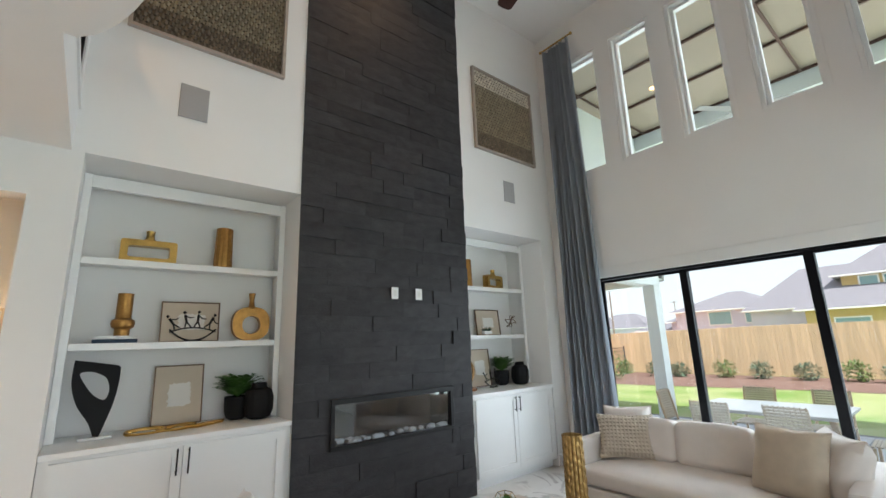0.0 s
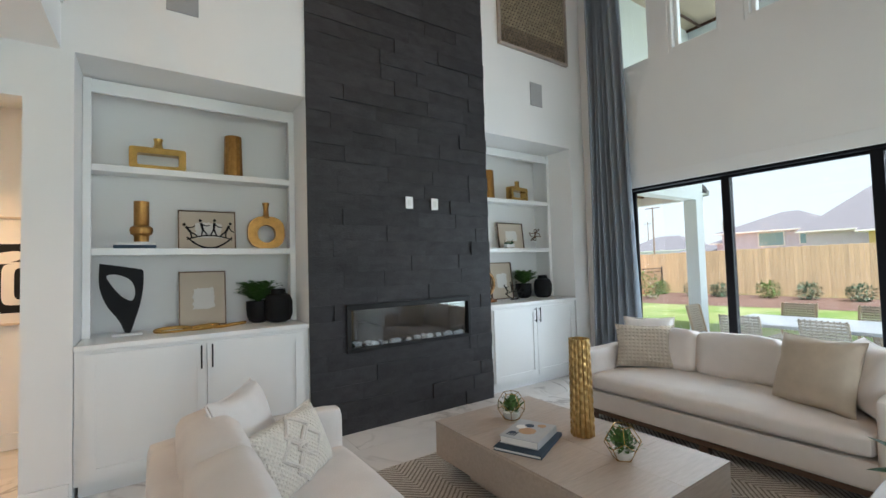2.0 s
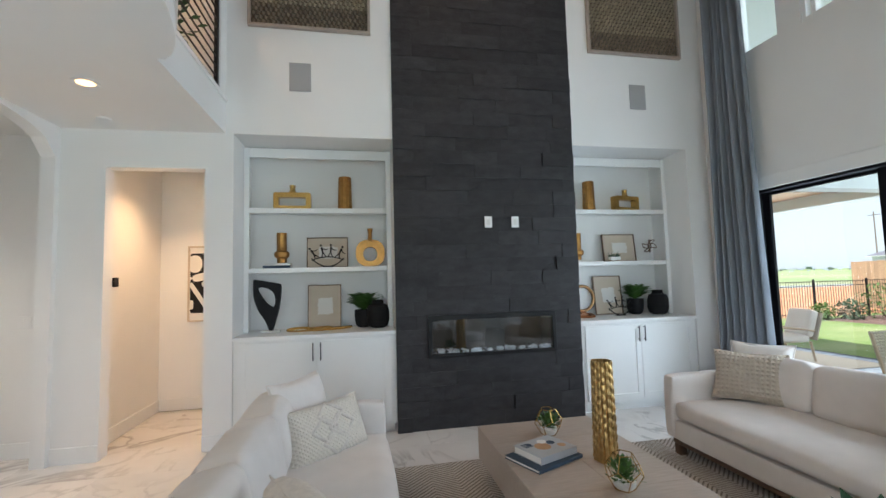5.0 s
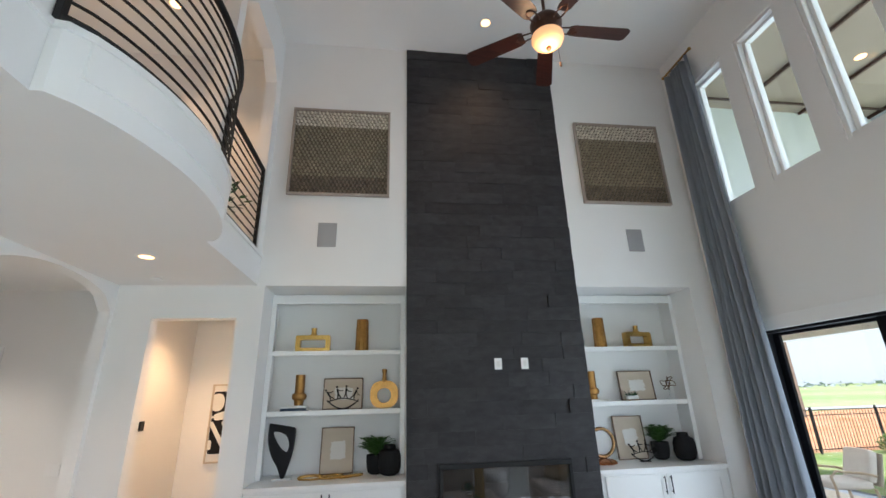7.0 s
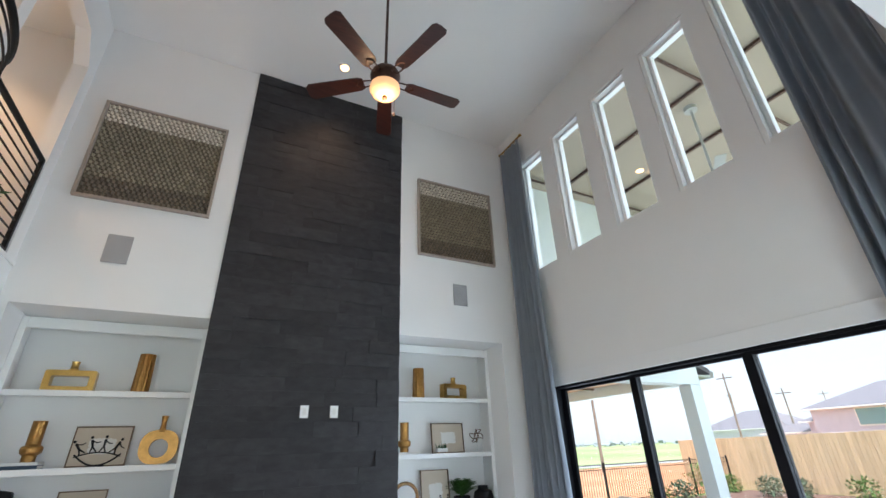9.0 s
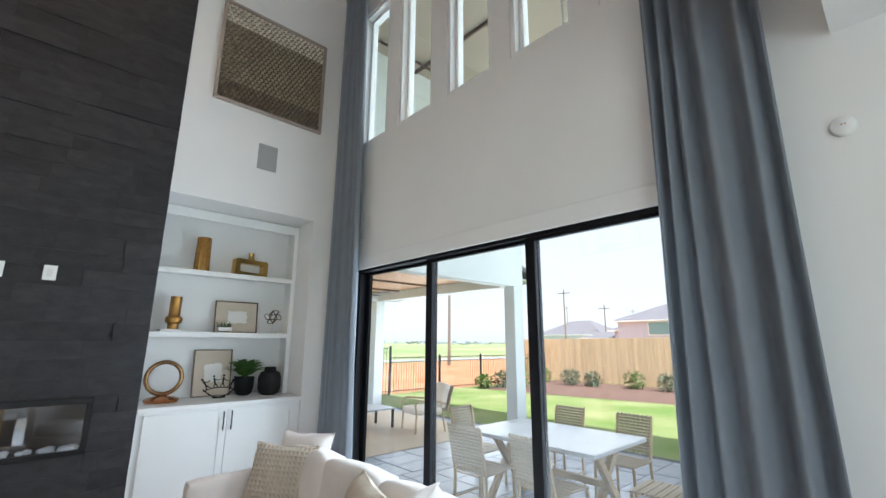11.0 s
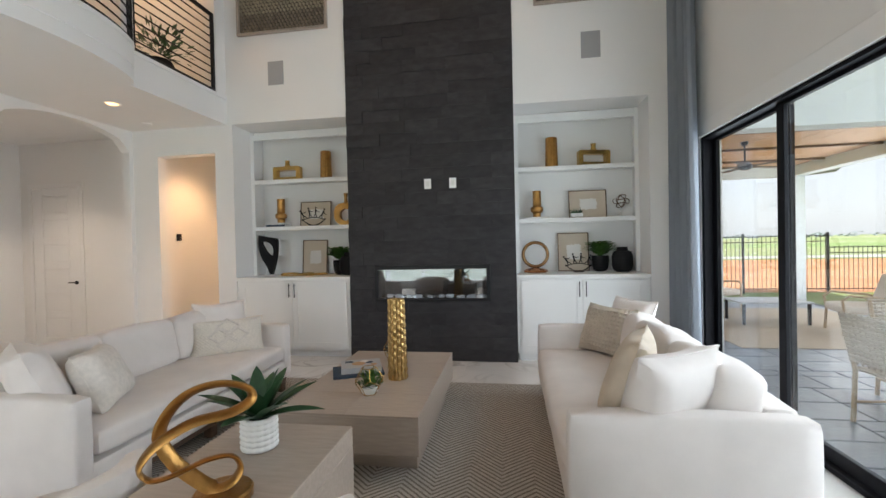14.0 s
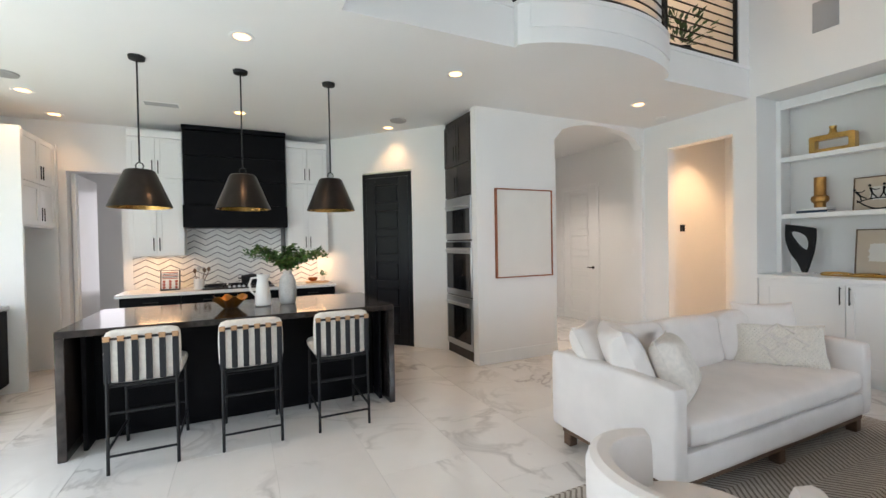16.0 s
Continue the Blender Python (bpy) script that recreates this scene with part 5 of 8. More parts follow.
def pillow(x, y, z, w, h, thick, turn, lean, mat, label, seed, spin=0, name="throw_pillow"):
    p = thing(name, label, "pillow", (x, y, z))
    p.matrix_basis = pose(x, y, z, 0, 0, turn) @ pose(0, 0, 0, 0, -lean, 0) @ pose(0, 0, 0, spin, 0, 0) @ pose(0, 0, 0, 0, 90, 0)
    part("cover", cushion(bm_new(), h, w, thick, 0.55, 0.09, 18, seed, 0.008), mat, p, smooth=True)
    bm = bm_new()
    n = 18
    pts = []
    for u0, v0, u1, v1 in ((-1, -1, 1, -1), (1, -1, 1, 1), (1, 1, -1, 1), (-1, 1, -1, -1)):
        for k in range(n):
            u, v = u0 + (u1 - u0) * k / n, v0 + (v1 - v0) * k / n
            q = 1 - 0.09 * (1 - u * u * v * v)
            pts.append(Vector((u * h / 2 * (q if abs(u) > abs(v) else 1), v * w / 2 * (q if abs(v) > abs(u) else 1), 0)))
    part("piping", sweep(bm, pts, 0.004, 6, closed=True), mat, p)
    return p


# pillows of the sofa by the shelves
pillow(1.07, 2.86, 0.71, 0.50, 0.48, 0.18, -32, 20, "linen", "plump cream linen throw pillow", 31)
lum = pillow(1.24, 2.70, 0.63, 0.64, 0.36, 0.17, -46, 24, "knit", "cable knit cream lumbar pillow", 32)
for cx, cy in ((-0.085, 0.0), (0.085, 0.0), (0.0, -0.065), (0.0, 0.065)):
    pts = []
    for k in range(32):
        t = math.tau * k / 32
        c, s_ = math.cos(t), math.sin(t)
        q = abs(c) + abs(s_)
        px, py = cx + 0.078 * c / q, cy + 0.10 * s_ / q
        pts.append((px, py, 0.008 + 0.075 * max(0.0, (1 - (px / 0.175) ** 4) * (1 - (py / 0.31) ** 4)) ** 0.55))
    part("cable", sweep(bm_new(), pts, 0.011, 6, closed=True), "boucle", lum, "raised diamond cable", smooth=True)
pillow(0.86, 1.16, 0.70, 0.50, 0.44, 0.20, 30, 26, "linen", "plump cream linen throw pillow", 33)
pillow(1.09, 1.17, 0.70, 0.50, 0.48, 0.24, 58, 20, "linen", "plump cream linen throw pillow", 34)
pillow(1.29, 1.40, 0.67, 0.42, 0.40, 0.22, 28, 24, "boucle", "nubby ivory throw pillow with tasselled corners", 35)
# pillows of the sofa by the slider
pillow(4.68, 2.86, 0.70, 0.54, 0.42, 0.17, 212, 20, "waffle", "sand waffle weave throw pillow", 36)
pillow(4.87, 2.93, 0.74, 0.48, 0.46, 0.17, 208, 22, "linen", "plump cream linen throw pillow", 37)
pillow(4.50, 1.50, 0.72, 0.54, 0.51, 0.20, 160, 18, "linen_sand", "sand linen throw pillow", 38)
pillow(4.62, 1.24, 0.71, 0.52, 0.48, 0.24, 122, 16, "linen", "plump cream linen throw pillow", 39)

# coffee table and what lies on it
ct = thing("coffee_table", "low rectangular limed wood coffee table on a recessed plinth", "coffee table", (2.84, 2.34, 0.015))
bm = bm_new()
box(bm, -0.30, 0.42, -0.60, 0.60, 0, 0.16, 0.003)
part("plinth", bm, "tablewood", ct)
bm = bm_new()
box(bm, -0.47, 0.47, -0.77, 0.77, 0.16, 0.392, 0.004)
part("apron", bm, "tablewood", ct)
for i in range(2):
    for j in range(4):
        bm = bm_new()
        box(bm, -0.471 + i * 0.471 + 0.0004, i * 0.471 - 0.0004, -0.771 + j * 0.3855 + 0.0004, -0.771 + (j + 1) * 0.3855 - 0.0004, 0.3921, 0.405, 0.0012)
        part("top_panel", bm, "tablewood", ct)
TZ = 0.421
vase = thing("hammered_vase", "tall hammered gold cylinder vase with vertical ridges", "vase", (2.99, 2.30, TZ))
bm = bm_new()
prof = [(0.072, 0), (0.075, 0.02)] + [(0.074 - 0.010 * k / 60, 0.02 + 0.60 * k / 60) for k in range(1, 61)] + [(0.058, 0.62), (0.056, 0.5)]
lathe(bm, prof, 140, wave=lambda a, z: 1.03 - 0.13 * (1 - abs(math.sin(7 * a))) ** 2.5 + 0.04 * math.sin(110 * z + 2.4 * int(a * 7 / math.pi)))
part("body", bm, "hammered", vase, smooth=True)
b1_ = book(2.62, 2.42, TZ, 0.40, 0.30, 0.022, "navy", "large dark book lying flat on the table", 24)
b2_ = book(2.64, 2.44, TZ + 0.023, 0.32, 0.25, 0.045, "grey", "grey art book with a colour cover", 22)
for n_, (mt, u, v, r) in enumerate((("tan", -0.02, 0.0, 0.055), ("navy", 0.07, 0.02, 0.03), ("tan", 0.10, -0.05, 0.028), ("paper", 0.03, 0.06, 0.035), ("navy", -0.08, 0.07, 0.022))):
    part("cover_shape", lathe(bm_new(), [(r, 0.0453), (r * 0.98, 0.0458)], 20, (u, v, 0)), mt, b2_, "printed cover blot")
bm = bm_new()
for k in range(4):
    box(bm, -0.13, -0.13 + 0.05 + 0.02 * (k % 2), 0.085 - k * 0.016, 0.094 - k * 0.016, 0.0451, 0.0457)
part("cover_lettering", bm, "navy", b2_, "lines of dark lettering")


def terrarium(x, y, z, seed, turn):
    rnd = random.Random(seed)
    t = thing("terrarium", "gold wire polyhedron planter with a small green plant", "planter", (x, y, z), turn, "wire planters")
    ang = [math.tau * k / 5 for k in range(5)]
    rings = [[(0.055 * math.cos(a), 0.055 * math.sin(a), 0.003) for a in ang], [(0.10 * math.cos(a), 0.10 * math.sin(a), 0.075) for a in ang],
             [(0.10 * math.cos(a + 0.628), 0.10 * math.sin(a + 0.628), 0.115) for a in ang], [(0.055 * math.cos(a + 0.628), 0.055 * math.sin(a + 0.628), 0.185) for a in ang]]
    bm = bm_new()
    for k in range(5):
        j = (k + 1) % 5
        for p, q in ((rings[0][k], rings[0][j]), (rings[0][k], rings[1][k]), (rings[1][k], rings[2][k]), (rings[1][j], rings[2][k]), (rings[2][k], rings[3][k]), (rings[3][k], rings[3][j])):
            rod(bm, p, q, 0.0026, seg=6)
    part("wire_frame", bm, "gold", t)
    part("dish", lathe(bm_new(), [(0.045, 0.004), (0.058, 0.02), (0.06, 0.05), (0.052, 0.05), (0.05, 0.03)], 20), "ceramic", t, smooth=True)
    bm = bm_new()
    for k in range(170):
        a, e = rnd.random() * math.tau, 0.10 + rnd.random() * 1.35
        d = Vector((math.cos(a) * math.cos(e), math.sin(a) * math.cos(e), math.sin(e)))
        c = Vector((0, 0, 0.05)) + d * (0.025 + 0.075 * rnd.random())
        sd = d.cross(Vector((0.3, 0.2, 1))).normalized()
        f = (d * 0.6 + Vector((rnd.random() - 0.5, rnd.random() - 0.5, rnd.random() - 0.2))).normalized()
        l_, w_ = 0.036, 0.013
        bm.faces.new([bm.verts.new(q) for q in (c, c + f * l_ * 0.5 + sd * w_, c + f * l_, c + f * l_ * 0.5 - sd * w_)])
    part("leaves", bm, "leaf", t)

terrarium(2.83, 2.80, TZ, 3, 10)
terrarium(2.88, 1.94, TZ, 4, 40)

# end table with plant and sculpture
et = thing("end_table", "solid limed wood waterfall end table", "end table", (2.87, 0.52, 0.002))
bm = bm_new()
box(bm, -0.28, 0.28, -0.40, 0.40, 0.55, 0.638, 0.004)
part("top", bm, "tablewood", et)
for s in (-1, 1):
    bm = bm_new()
    box(bm, *sorted((s * 0.28, s * 0.20)), -0.40, 0.40, 0.0, 0.549, 0.003)
    part("side", bm, "tablewood", et)
bm = bm_new()
box(bm, -0.199, 0.199, -0.39, 0.39, 0.0, 0.549)
part("core", bm, "tablewood", et)
lp = thing("loop_sculpture", "brushed gold ribbon loop sculpture on a round base", "sculpture", (2.93, 0.33, 0.641))
part("base", lathe(bm_new(), [(0.088, 0), (0.092, 0.006), (0.092, 0.028), (0.086, 0.034), (0.03, 0.036)], 40), "goldmatte", lp, smooth=True)
ctl = [(-0.027, 0, 0.045), (-0.09, 0.012, 0.095), (-0.143, 0.018, 0.157), (-0.175, 0.02, 0.24), (-0.143, 0.015, 0.316), (-0.08, 0, 0.37), (0.005, -0.01, 0.385), (0.08, -0.01, 0.358), (0.09, -0.01, 0.316), (0.027, -0.02, 0.288),
       (-0.07, -0.025, 0.28), (-0.143, -0.025, 0.25), (-0.196, -0.02, 0.21), (-0.226, -0.01, 0.157), (-0.196, -0.01, 0.117), (-0.13, -0.015, 0.122), (-0.048, -0.01, 0.145), (0.027, 0, 0.138), (0.053, 0, 0.094), (0.027, 0, 0.052)]
cv = []
for i in range(len(ctl)):
    p0, p1, p2, p3 = (Vector(ctl[(i + o) % len(ctl)]) for o in (-1, 0, 1, 2))
    for k in range(6):
        u = k / 6
        cv.append(0.5 * ((2 * p1) + (p2 - p0) * u + (2 * p0 - 5 * p1 + 4 * p2 - p3) * u * u + (3 * p1 - p0 - 3 * p2 + p3) * u ** 3))
ribbon = sweep(bm_new(), cv, 0.024, 10, closed=True, flat=0.34)
ribbon.transform(pose(0, 0, 0, 0, 0, 35))
part("ribbon", ribbon, "goldmatte", lp, smooth=True)
ag = thing("agave_plant", "green agave in a white beaded ceramic pot", "plant", (2.84, 0.68, 0.641))
part("pot", lathe(bm_new(), [(0.058, 0)] + [(0.066 + 0.006 * abs(math.sin(math.pi * k / 6)), 0.004 + 0.13 * k / 36) for k in range(37)] + [(0.056, 0.134), (0.054, 0.115)], 80, wave=lambda a, z: 1 + 0.05 * abs(math.sin(8 * a))), "ceramic", ag, smooth=True)
part("soil", lathe(bm_new(), [(0.052, 0.112), (0.03, 0.118)], 20), "soil", ag)
rnd = random.Random(9)
for k in range(17):
    a, e = k * 2.4, 0.35 + 0.95 * (k / 17)
    L_, wd = 0.27 - 0.05 * (k / 17), 0.036
    bm = bm_new()
    prev = None
    for i in range(9):
        u = i / 8
        r_ = L_ * u * math.cos(e) * (1.05 + 0.1 * u)
        z_ = 0.115 + L_ * u * math.sin(e) - 0.05 * u * u * (1 - e / 1.5)
        w_ = wd * (math.sin(math.pi * (0.18 + 0.82 * u)) ** 0.8) if u < 1 else 0.001
        c_ = Vector((math.cos(a) * r_, math.sin(a) * r_, z_))
        sd = Vector((-math.sin(a), math.cos(a), 0))
        row = [bm.verts.new(c_ + sd * w_ + Vector((0, 0, w_ * 0.4))), bm.verts.new(c_), bm.verts.new(c_ - sd * w_ + Vector((0, 0, w_ * 0.4)))]
        if prev:
            bm.faces.new((prev[0], prev[1], row[1], row[0]))
            bm.faces.new((prev[1], prev[2], row[2], row[1]))
        prev = row
    part("leaf", bm, "leafdark", ag, smooth=True)


def barrel_chair(x, y, turn):
    """Curved back behind (-y), open to the front (+y)."""
    c = thing("barrel_chair", "cream upholstered barrel chair with a curved back", "armchair", (x, y, 0.002), turn, "barrel chairs")
    bm = bm_new()
    n = 40
    sec = []
    for i in range(n + 1):
        a = math.radians(-212 + 244 * i / n)
        top = 0.715 - 0.035 * (abs(i / n - 0.5) * 2) ** 2.2
        prof = []
        for ro, z in ((0.335, 0.10), (0.385, 0.12), (0.395, 0.40), (0.40, top - 0.05), (0.385, top - 0.012), (0.355, top), (0.305, top - 0.014), (0.288, top - 0.05), (0.28, 0.42), (0.275, 0.12)):
            prof.append(bm.verts.new((0.93 * ro * math.cos(a), 0.93 * ro * math.sin(a), z)))
        sec.append(prof)
    m_ = len(sec[0])
    for i in range(n):
        for k in range(m_):
            bm.faces.new((sec[i][k], sec[i + 1][k], sec[i + 1][(k + 1) % m_], sec[i][(k + 1) % m_]))
    bm.faces.new(sec[0])
    bm.faces.new(sec[-1])
    bevelled(bm, 0.02, 3)
    part("back", bm, "linen", c, smooth=True)
    b = lathe(bm_new(), [(0.22, 0.30), (0.285, 0.32), (0.30, 0.36), (0.30, 0.42), (0.28, 0.46), (0.18, 0.475), (0.05, 0.48)], 40)
    b.transform(pose(0, 0.05, 0))
    part("seat_cushion", b, "linen", c, smooth=True)
    part("base", lathe(bm_new(), [(0.27, 0.03), (0.34, 0.06), (0.345, 0.29), (0.30, 0.30)], 40), "linen", c, smooth=True)
    part("swivel_foot", lathe(bm_new(), [(0.22, 0), (0.23, 0.01), (0.23, 0.03)], 30), "black", c)

barrel_chair(2.17, 0.31, 12)
barrel_chair(3.63, 0.14, -6)

# ---- balcony rails ----
def rail(points, label, posts):
    r = thing("balcony_rail", label, "railing", (0, 0, UP), group="balcony railings")
    part("top_rail", sweep(bm_new(), [(x, y, 1.0) for x, y in points], 0.026, 8, flat=0.6), "black", r)
    part("bottom_rail", sweep(bm_new(), [(x, y, 0.03) for x, y in points], 0.022, 8), "black", r)
    for k in range(1, 10):
        part("bar", sweep(bm_new(), [(x, y, 0.03 + 0.097 * k) for x, y in points], 0.0085, 6), "black", r)
    for x, y in posts:
        bm = bm_new()
        box(bm, x - 0.018, x + 0.018, y - 0.018, y + 0.018, 0.0, 1.0, 0.002)
        part("post", bm, "black", r)

curve = [(x - 0.03, y) for x, y in arc]
rail(curve, "bowed black metal balcony railing with horizontal bars", [curve[0], curve[-1]])
rail([(EDGE - 0.03, 2.905), (EDGE - 0.03, 4.13)], "straight black metal balcony railing with horizontal bars", [(EDGE - 0.03, 2.92), (EDGE - 0.03, 4.12)])
rail([(EDGE - 0.03, -0.29), (EDGE - 0.03, 0.73)], "straight black metal balcony railing with horizontal bars", [(EDGE - 0.03, -0.27), (EDGE - 0.03, 0.71)])
lp2 = thing("landing_plant", "leafy plant in a dark round pot on the landing", "plant", (-0.32, 3.72, UP))
part("pot", lathe(bm_new(), [(0.10, 0), (0.16, 0.08), (0.17, 0.22), (0.14, 0.28), (0.12, 0.27)], 28), "blackmatte", lp2, smooth=True)
rnd = random.Random(77)
bm = bm_new()
for k in range(150):
    a, e = rnd.random() * math.tau, 0.2 + rnd.random() * 1.2
    d = Vector((math.cos(a) * math.cos(e), math.sin(a) * math.cos(e), math.sin(e)))
    c_ = Vector((0, 0, 0.28)) + d * (0.08 + 0.34 * rnd.random())
    sd = d.cross(Vector((0.3, 0.2, 1))).normalized()
    f = (d + Vector((rnd.random() - 0.5, rnd.random() - 0.5, rnd.random() - 0.7))).normalized()
    bm.faces.new([bm.verts.new(q) for q in (c_, c_ + f * 0.06 + sd * 0.022, c_ + f * 0.12, c_ + f * 0.06 - sd * 0.022)])
part("leaves", bm, "leafdark", lp2)

# ---- pictures and small fixtures on the walls ----
cv_ = thing("canvas_picture", "blank white canvas in a thin copper frame", "picture", (AX + 0.002, 2.13, 1.045))
bm = bm_new()
for y0, y1, z0, z1 in ((-0.43, 0.43, 0, 0.014), (-0.43, 0.43, 1.091, 1.105), (-0.43, -0.416, 0.014, 1.091), (0.416, 0.43, 0.014, 1.091)):
    box(bm, 0, 0.045, y0, y1, z0, z1, 0.001)
part("frame", bm, "copper", cv_)
bm = bm_new()
box(bm, 0.005, 0.03, -0.415, 0.415, 0.0145, 1.0905)
part("canvas", bm, "canvas", cv_)

ha = thing("hall_picture", "framed black and cream abstract print in the hall", "picture", (-0.49, 5.918, 1.12))
bm = bm_new()
for x0, x1, z0, z1 in ((-0.27, 0.27, 0, 0.02), (-0.27, 0.27, 0.97, 0.99), (-0.27, -0.25, 0.02, 0.97), (0.25, 0.27, 0.02, 0.97)):
    box(bm, x0, x1, -0.04, 0, z0, z1, 0.002)
part("frame", bm, "artpaper", ha)
bm = bm_new()
box(bm, -0.25, 0.25, -0.02, -0.002, 0.02, 0.97)
pr = part("print", bm, "canvas", ha)
def ink(mat, cx, cz, a, b, e, y, label, turn=0.0):
    pts = []
    for u, v in superellipse(0, 0, a, b, e, 32):
        c, s_ = math.cos(turn), math.sin(turn)
        pts.append((min(0.245, max(-0.245, cx + u * c - v * s_)), cz + u * s_ + v * c))
    part("ink_shape" if mat == "blackmatte" else "bare_shape", slab(bm_new(), pts, y - 0.0006, y, "y"), mat, pr, label)

for cz, b in ((0.735, 0.16), (0.335, 0.225)):
    ink("blackmatte", 0.0, cz, 0.245, b, 0.12, -0.0205, "black brushed field")
for cx, cz, a, b, e, turn in ((-0.19, 0.755, 0.09, 0.115, 0.9, 0), (0.07, 0.84, 0.10, 0.10, 0.4, 0), (0.225, 0.74, 0.05, 0.02, 0.4, 0), (-0.03, 0.60, 0.19, 0.05, 0.5, 0.22), (-0.06, 0.49, 0.045, 0.04, 0.9, 0), (-0.12, 0.30, 0.028, 0.24, 0.3, 0.55), (0.15, 0.37, 0.13, 0.19, 0.35, 0), (-0.235, 0.22, 0.03, 0.06, 0.5, 0)):
    ink("canvas", cx, cz, a, b, e, -0.0212, "cream bare shape", turn)
ink("blackmatte", 0.19, 0.375, 0.085, 0.145, 0.35, -0.0219, "black square ring")
ink("canvas", 0.21, 0.375, 0.065, 0.09, 0.4, -0.0226, "cream square ring")
ink("blackmatte", 0.225, 0.375, 0.04, 0.045, 0.5, -0.0233, "black square")

th = thing("thermostat", "small black thermostat on the hall wall", "thermostat", (-1.10, 4.86, 1.60))
bm = bm_new()
box(bm, 0.001, 0.022, -0.045, 0.045, 0, 0.10, 0.006)
part("body", bm, "black", th)
sw = thing("light_switch", "white double light switch plate on the vestibule wall", "switch", (-1.72, 4.598, 1.22))
bm = bm_new()
box(bm, -0.07, 0.07, -0.006, 0, 0, 0.12, 0.002)
part("plate", bm, "white", sw)
for k in (-1, 1):
    bm = bm_new()
    box(bm, k * 0.03 - 0.016, k * 0.03 + 0.016, -0.010, -0.0062, 0.028, 0.092, 0.001)
    part("paddle", bm, "white", sw)
for nm, x, y, z, r, lab in (("smoke_detector", -0.80, 4.03, LOW, 0.06, "round white smoke detector on the ceiling"), ("ceiling_speaker", -2.25, 0.81, LOW, 0.11, "round white ceiling speaker grille"), ("ceiling_speaker", -2.16, -3.06, LOW, 0.11, "round white ceiling speaker grille")):
    s = thing(nm, lab, "detector" if nm[0] == "s" else "speaker", (x, y, z))
    part("cover", lathe(bm_new(), [(r * 0.6, -0.02), (r * 0.95, -0.014), (r, -0.001)], 30), "speaker" if nm[0] == "c" else "white", s, smooth=True)
ms = thing("alarm_sensor", "small round white alarm sensor on the wall", "sensor", (EX - 0.001, -1.0, 2.35))
part("cover", rod(rod(bm_new(), (0, 0, 0), (-0.02, 0, 0), 0.05, 0.045, 24), (-0.021, 0, 0), (-0.024, 0, 0), 0.006, 0.005, 10), "white", ms)
vt = thing("air_vent", "white louvred air vent in the kitchen ceiling", "vent", (-2.64, -1.90, LOW))
bm = bm_new()
for x0, x1, y0, y1 in ((-0.09, 0.09, -0.18, -0.165), (-0.09, 0.09, 0.165, 0.18), (-0.09, -0.075, -0.165, 0.165), (0.075, 0.09, -0.165, 0.165)):
    box(bm, x0, x1, y0, y1, -0.010, -0.001, 0.001)
part("frame", bm, "white", vt)
for k in range(6):
    bm = bm_new()
    box(bm, -0.068 + k * 0.024, -0.056 + k * 0.024, -0.164, 0.164, -0.008, -0.002)
    part("slat", bm, "grey", vt)
hv = thing("return_grille", "white return air grille over the hall", "vent", (-0.48, 5.45, LOW - 0.001))
bm = bm_new()
for x0, x1, y0, y1 in ((-0.40, 0.40, -0.2, -0.17), (-0.40, 0.40, 0.17, 0.2), (-0.40, -0.37, -0.17, 0.17), (0.37, 0.40, -0.17, 0.17)):
    box(bm, x0, x1, y0, y1, -0.012, -0.001, 0.002)
part("frame", bm, "white", hv)
for k in range(14):
    bm = bm_new()
    box(bm, -0.36 + k * 0.052, -0.335 + k * 0.052, -0.169, 0.169, -0.010, -0.002)
    part("slat", bm, "white", hv)


# ---- doors ----
def panel_door(name, label, material, m, w, h, rows, knob_left, sy=1):
    """Leaf in the x-z plane, from x = 0 to w, its face towards -y."""
    d = thing(name, label, "door")
    d.matrix_basis = m
    d["kind"] = "structure"
    bm = bm_new()
    box(bm, 0, w, 0, 0.03, 0.006, h, 0.002)
    st = 0.22 * w
    dep = 0.024 if material == "pantrydoor" else 0.014
    box(bm, 0, st, -dep, -0.0005, 0.006, h, 0.005)
    box(bm, w - st, w, -dep, -0.0005, 0.006, h, 0.005)
    ph = (h - 0.2) / rows
    zs = []
    for k in range(rows + 1):
        z = 0.006 if k == 0 else 0.14 + k * ph - 0.05
        z1 = 0.16 if k == 0 else (h if k == rows else z + 0.10)
        box(bm, st, w - st, -dep, -0.0005, z, z1, 0.005)
        zs.append((z, z1))
    leaf = part("leaf", bm, material, d)
    for (a, b), (c, e) in zip(zs, zs[1:]):
        bm = bm_new()
        box(bm, st + 0.026, w - st - 0.026, 0.008 - dep, -0.0005, b + 0.026, c - 0.026, 0.004)
        part("raised_panel", bm, material, leaf)
    bm = bm_new()
    kx = 0.07 if knob_left else w - 0.07
    rod(bm, (kx, -0.018, 1.0), (kx, -0.030, 1.0), 0.028, seg=20)
    rod(bm, (kx, -0.016, 1.0), (kx, -0.05, 1.0), 0.009)
    rod(bm, (kx, -0.05, 1.0), (kx + (0.11 if knob_left else -0.11), -0.05, 1.0), 0.009)
    part("door_handle", bm, "black", d, "black lever handle")
    bm = bm_new()
    for x0, x1, z0, z1 in ((-0.065, -0.004, 0, h + 0.065), (w + 0.004, w + 0.065, 0, h + 0.065), (-0.004, w + 0.004, h + 0.004, h + 0.065)):
        box(bm, x0, x1, -0.02, 0.02, z0, z1, 0.003)
    part("casing", bm, material, d)

